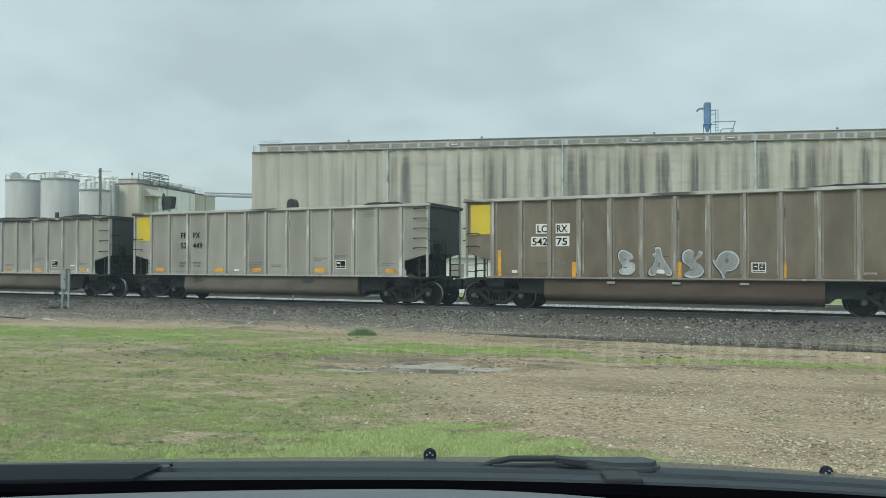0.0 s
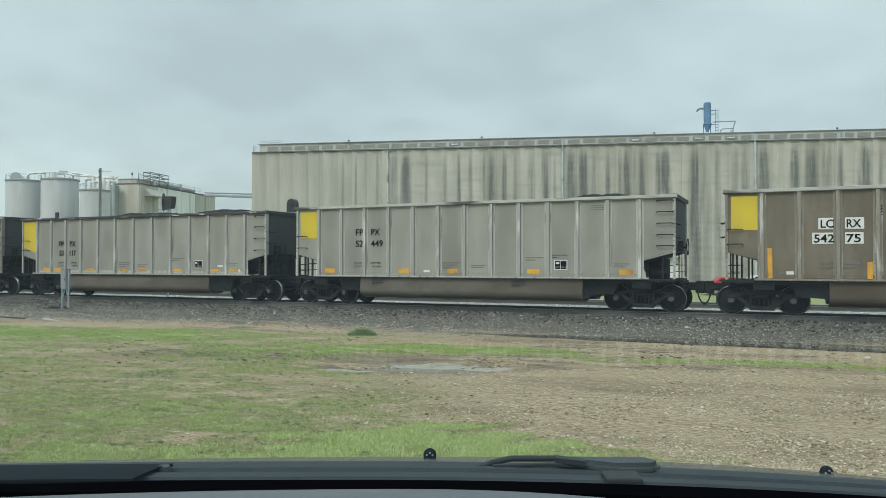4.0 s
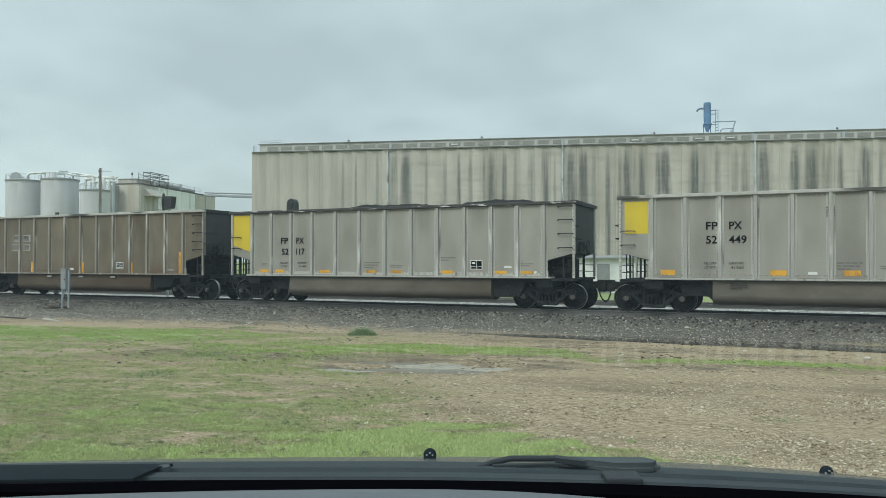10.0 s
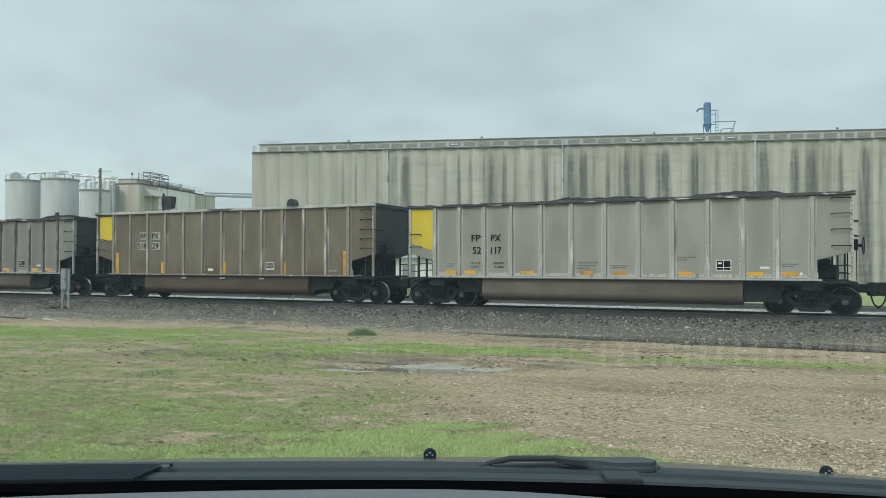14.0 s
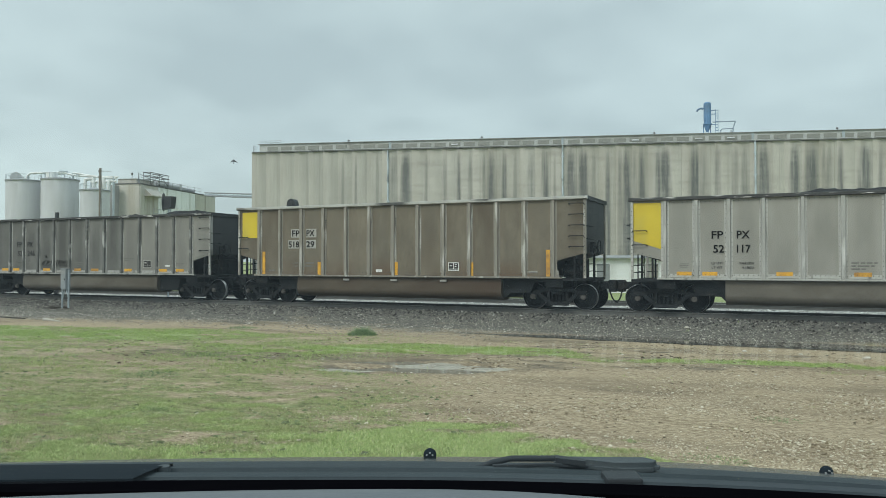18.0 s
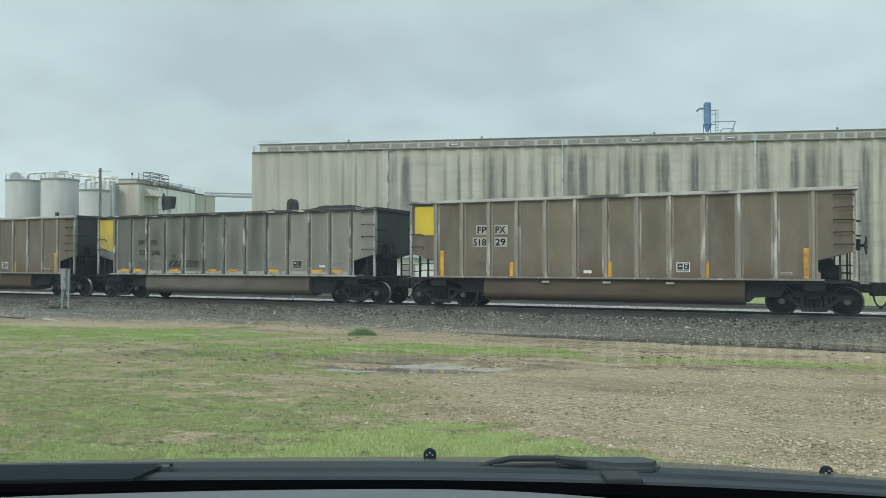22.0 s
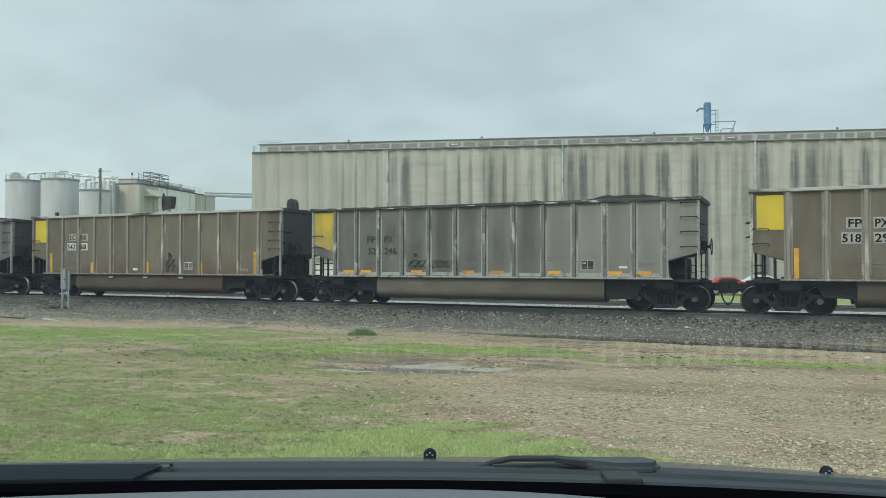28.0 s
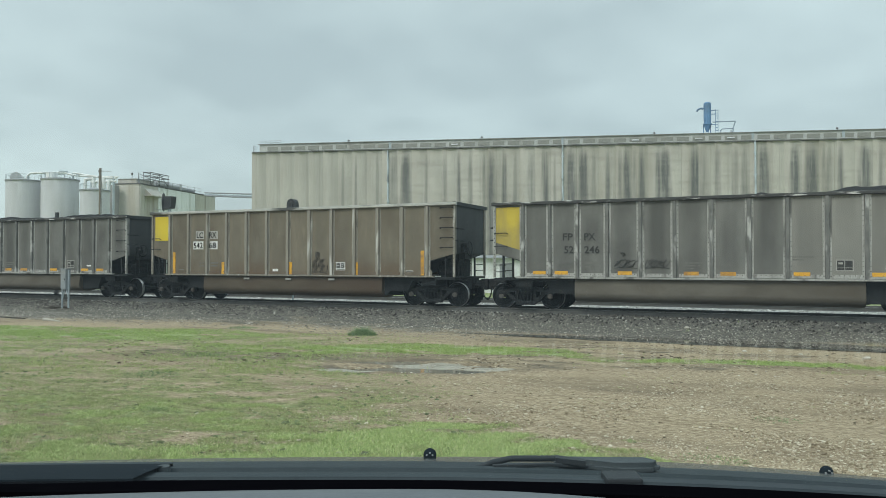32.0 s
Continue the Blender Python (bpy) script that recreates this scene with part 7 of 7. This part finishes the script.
def own_car():
    root = thing("car_front", "dark car front with grey dashboard, cowl and wipers", "car", pose(0, 0, 0, 0, 0, TURN))

    def fall(w):
        return 0.045 * (w + 0.12) ** 2 if w > -0.12 else 0.012 * (w + 0.12) ** 2

    def hood_fall(w):
        return (0.053 if w > 0.01 else 0.0134) * (w - 0.01) ** 2

    def sheet(name, line, w0, w1, material, label="", n=36, fall=fall):
        """A curved panel across the car from a fore-and-aft line of (ahead, height)."""
        bm = bmesh.new()
        rows = [[bm.verts.new((w0 + (w1 - w0) * i / n, k, z - fall(w0 + (w1 - w0) * i / n) * (1.0 if z > 1.2 else 1.6) - dz)) for i in range(n + 1)]
                for dz in (0.0, 0.012) for k, z in line]
        m = len(line)
        for r in range(m - 1):
            for i in range(n):
                bm.faces.new((rows[r][i], rows[r][i + 1], rows[r + 1][i + 1], rows[r + 1][i]))
                bm.faces.new((rows[m + r][i], rows[m + r + 1][i], rows[m + r + 1][i + 1], rows[m + r][i + 1]))
        for r in (0, m - 1):
            for i in range(n):
                bm.faces.new((rows[r][i], rows[m + r][i], rows[m + r][i + 1], rows[r][i + 1]))
        bmesh.ops.recalc_face_normals(bm, faces=bm.faces)
        return part(name, bm, material, root, label, smooth=40)

    sheet("hood", [(2.55, 0.86), (2.4, 1.03), (2.2, 1.14), (1.95, 1.236), (1.75, 1.298), (1.6, 1.340), (1.42, 1.382), (1.30, 1.406), (1.255, 1.414), (1.248, 1.404)],
          -0.95, 0.95, M["hood"], "dark painted hood", fall=hood_fall)
    sheet("cowl", [(1.24, 1.425), (1.18, 1.437), (1.125, 1.446), (1.12, 1.440), (1.085, 1.447), (1.08, 1.452), (1.045, 1.455), (1.04, 1.449), (1.0, 1.457)], -0.92, 0.92, M["cowl"], "ribbed blue-grey cowl")
    # black sheet in place of the shaded gap between dash and glass
    sheet("windshield_border", [(1.0, 1.4635), (0.90, 1.487), (0.84, 1.4972)], -0.92, 0.92, M["gap_black"], "black sheet drawn for the shaded gap at the windshield's foot")
    bm = bmesh.new()
    lo, hi = [[bm.verts.new((w, k - 0.1 * w * w, z)) for w in (-0.9, -0.6, -0.3, 0, 0.3, 0.6, 0.9)] for k, z in ((0.97, 1.475), (0.08, 2.32))]
    for i in range(6):
        bm.faces.new((lo[i], lo[i + 1], hi[i + 1], hi[i]))
    part("windshield", bm, M["windshield"], root, "clear windshield with a pale veiling film", smooth=60).visible_shadow = False
    # defroster grille at the foot of the glass, seen only as a faint reflection; pale bars stand in for its lit gaps
    part("vent_base", box(bmesh.new(), -0.72, 0.72, 0.76, 0.862, 1.40, 1.462), M["gap_black"], root)
    rib, short = (mesh_of("vent_rib", box(bmesh.new(), -0.0015, 0.0015, 0.798, k, 1.462, 1.480, 0.0004), M["vent_rib"]) for k in (0.826, 0.813))
    for i in range(34):
        w = -0.125 + 0.0202 * i
        part("vent_rib", rib if w > 0.19 else short, None, root, at=(w, -0.14 * w * abs(w), 0))
    bm = bmesh.new()
    n, rows = 40, []
    for k, z in ((0.79, 1.492), (0.74, 1.529), (0.66, 1.550), (0.5, 1.554), (0.36, 1.535), (0.34, 1.40)):
        rows.append([bm.verts.new((-0.75 + 1.5 * i / n, k, z - (0.05 if i < n * 0.48 else 0.24) * (-0.75 + 1.5 * i / n + 0.03) ** 2)) for i in range(n + 1)])
    for a, b in zip(rows, rows[1:]):
        for i in range(n):
            bm.faces.new((a[i], a[i + 1], b[i + 1], b[i]))
    part("dashboard", bm, M["dash"], root, "smooth grey dashboard top", smooth=60)
    part("dashboard_base", box(bmesh.new(), -0.74, 0.74, 0.36, 0.78, 0.62, 1.40, 0.03), M["recess"], root)
    part("front_body", box(bmesh.new(), -0.93, 0.93, 0.85, 2.5, 0.30, 0.84, 0.08), M["hood"], root)
    part("bulkhead", box(bmesh.new(), -0.9, 0.9, 0.84, 1.2, 0.8, 1.38, 0.02), M["recess"], root)
    part("floor_pan", box(bmesh.new(), -0.85, 0.85, -1.6, 0.9, 0.30, 0.40, 0.02), M["recess"], root)
    for w in (-0.82, 0.82):
        for k in (1.8, -1.2):
            t = part("wheel", rod(bmesh.new(), (w - 0.11, k, 0.33), (w + 0.11, k, 0.33), 0.33, 24), M["tyre"], root)
            part("hub", rod(bmesh.new(), (w - 0.115, k, 0.33), (w + 0.115, k, 0.33), 0.2, 16), M["grey_steel"], t)
    # the recess, drawn as a dark sheet on the cowl, and the far wiper's pivot
    sheet("cowl_recess", [(1.15, 1.446), (1.10, 1.455), (1.04, 1.462), (1.0, 1.466)], -0.90, -0.408, M["recess"], "dark sheet drawn for the cowl recess", 12)
    part("pivot_cap", rod(bmesh.new(), (-0.408, 1.11, 1.43), (-0.408, 1.11, 1.452), 0.012, 16, 0.009), M["arm"], root, smooth=50)
    # the wiper that shows whole
    bm = pipe(bmesh.new(), [(0.045, 1.16, 1.432), (0.075, 1.17, 1.441), (0.105, 1.175, 1.446), (0.175, 1.175, 1.446)], 0.0048, 8)
    part("wiper_arm", bm, M["rubber"], root, "black wiper arm", smooth=60)
    bm = prism(bmesh.new(), [(0.17, 1.178), (0.31, 1.172), (0.33, 1.150), (0.318, 1.128), (0.255, 1.126), (0.22, 1.142), (0.17, 1.158)], "z", 1.432, 1.4505)
    bmesh.ops.bevel(bm, geom=bm.edges, offset=0.007, segments=4, affect="EDGES")
    part("wiper_head", bm, M["arm"], root, smooth=60)
    bm = prism(bmesh.new(), [(0.17, 1.150), (0.212, 1.130), (0.212, 1.145), (0.172, 1.168)], "z", 1.446, 1.4535)
    part("wiper_joint", bm, M["rubber"], root)
    part("wiper_blade", pipe(bmesh.new(), [(0.075, 1.15, 1.441), (0.16, 1.148, 1.444), (0.31, 1.14, 1.438)], 0.0032, 6), M["rubber"], root)
    part("wiper_block", box(bmesh.new(), 0.222, 0.272, 1.03, 1.075, 1.43, 1.456, 0.004), M["rubber"], root)
    for w, k, z in ((-0.0249, 1.45, 1.382), (0.7055, 1.4, 1.362)):
        bm = bmesh.new()
        bmesh.ops.create_uvsphere(bm, u_segments=20, v_segments=12, radius=0.0125)
        for v in bm.verts:
            v.co.z = v.co.z * 1.0 if v.co.z > 0 else v.co.z * 1.6
            v.co.y *= 0.8
        noz = part("washer_nozzle", bm, M["recess"], root, "black washer nozzle", smooth=60, at=(w, k, z))
        for dx, dz in ((-0.006, 0.002), (0.005, 0.002), (0.0, 0.006)):
            part("jet", rod(bmesh.new(), (dx, -0.0125, dz), (dx, -0.0085, dz), 0.0015, 8), M["grey_steel"], noz)


own_car()


# ---- the bird ----
M["feather"] = surface("dark_feathers", two((0.02, 0.02, 0.022), (0.05, 0.05, 0.052)), 20, 0.7, bump=0.1)


def build_bird():
    root = thing("bird", "small dark bird flying over the yard", "bird")
    bm = bmesh.new()
    bmesh.ops.create_uvsphere(bm, u_segments=14, v_segments=10, radius=1.0)
    for v in bm.verts:
        v.co = Vector((v.co.x * 0.032, v.co.y * 0.11, v.co.z * 0.034))
    part("body", bm, M["feather"], root, smooth=60)
    bm = bmesh.new()
    bmesh.ops.create_uvsphere(bm, u_segments=12, v_segments=8, radius=0.024)
    for v in bm.verts:
        v.co += Vector((0, 0.105, 0.014))
    rod(bm, (0, 0.125, 0.012), (0, 0.152, 0.008), 0.007, 8, 0.001)
    part("head", bm, M["feather"], root, smooth=60)
    part("tail", prism(bmesh.new(), [(-0.012, -0.08), (0.012, -0.08), (0.022, -0.235), (0.0, -0.225), (-0.022, -0.235)], "z", -0.004, 0.004), M["feather"], root)
    wings = []
    for s in (-1, 1):
        w = prism(bmesh.new(), [(0, 0.045), (s * 0.08, 0.066), (s * 0.17, 0.046), (s * 0.25, 0.005), (s * 0.305, -0.045), (s * 0.22, -0.026), (s * 0.15, -0.012), (s * 0.08, -0.028), (0, -0.04)], "z", -0.004, 0.004)
        wings.append((s, part("wing", w, M["feather"], root, at=(s * 0.017, 0, 0.009))))
    for ob in root.children:
        ob.data.transform(Matrix.Scale(0.78, 4))
    return root, wings


BIRD, WINGS = build_bird()


# ---- what moves ----
def motions():
    for i, car in enumerate(CARS):
        x0 = -10.55 - PITCH * i + LEN / 2
        walk(car, [(t, pose(x0 + run(t), MID_Y, RAIL_Z)) for t in range(33)])
    for ob, x, phase in WHEELS:
        walk(ob, [(q * 0.2, pose(x, 0, WHEEL_R, 0, phase + math.degrees(run(q * 0.2) / WHEEL_R), 0)) for q in range(161)])
    path = [(0.0, seen_from(78, px(395), -0.36)), (15.6, seen_from(78, px(395), -0.36)), (16.2, seen_from(68, px(388), 4.6))]
    for t, x, y in ((17.0, 384, 352), (17.4, 394, 328), (17.7, 402, 308), (18.0, 413, 285), (18.3, 431, 257), (18.6, 451, 224), (18.9, 489, 185), (19.0, 506, 169),
                    (19.1, 526, 148), (19.2, 547, 128), (19.3, 570, 107), (19.4, 600, 82), (19.5, 638, 51), (19.6, 682, 12)):
        k = 13.5 + (19.5 - t) * 16.5
        path.append((t, seen_from(k, px(x), high(y, k))))
    path += [(20.2, Vector((-0.8, 2.0, 7.8))), (21.5, Vector((4.0, -20, 10.5))), (32.0, Vector((40, -190, 22)))]
    rows = []
    for i, (t, p) in enumerate(path):
        d = (path[min(i + 1, len(path) - 1)][1] - path[max(i - 1, 0)][1])
        yaw = math.degrees(math.atan2(-d.x, d.y)) if d.length > 0.1 else 160.0
        climb = math.degrees(math.atan2(d.z, math.hypot(d.x, d.y))) if d.length > 0.1 else 0.0
        rows.append((t, p, yaw % 360, 52.0 if 16.5 < t < 19.8 else max(-10, min(25, climb + 4))))
    walk(BIRD, [(t, pose(p.x, p.y, p.z, c, 0, y)) for t, p, y, c in rows])
    for s, ob in WINGS:
        keys = [(0.0, 0.0), (15.6, 0.0)]
        t = 15.75
        while t < 31.9:
            keys.append((t, 2 - 44 * math.cos((t - 19.35) / 0.45 * 2 * math.pi)))
            t += 0.09
        keys.append((32.0, 0.0))
        walk(ob, [(t, pose(s * 0.017, 0, 0.009, 0, -s * a, 0)) for t, a in keys])


motions()
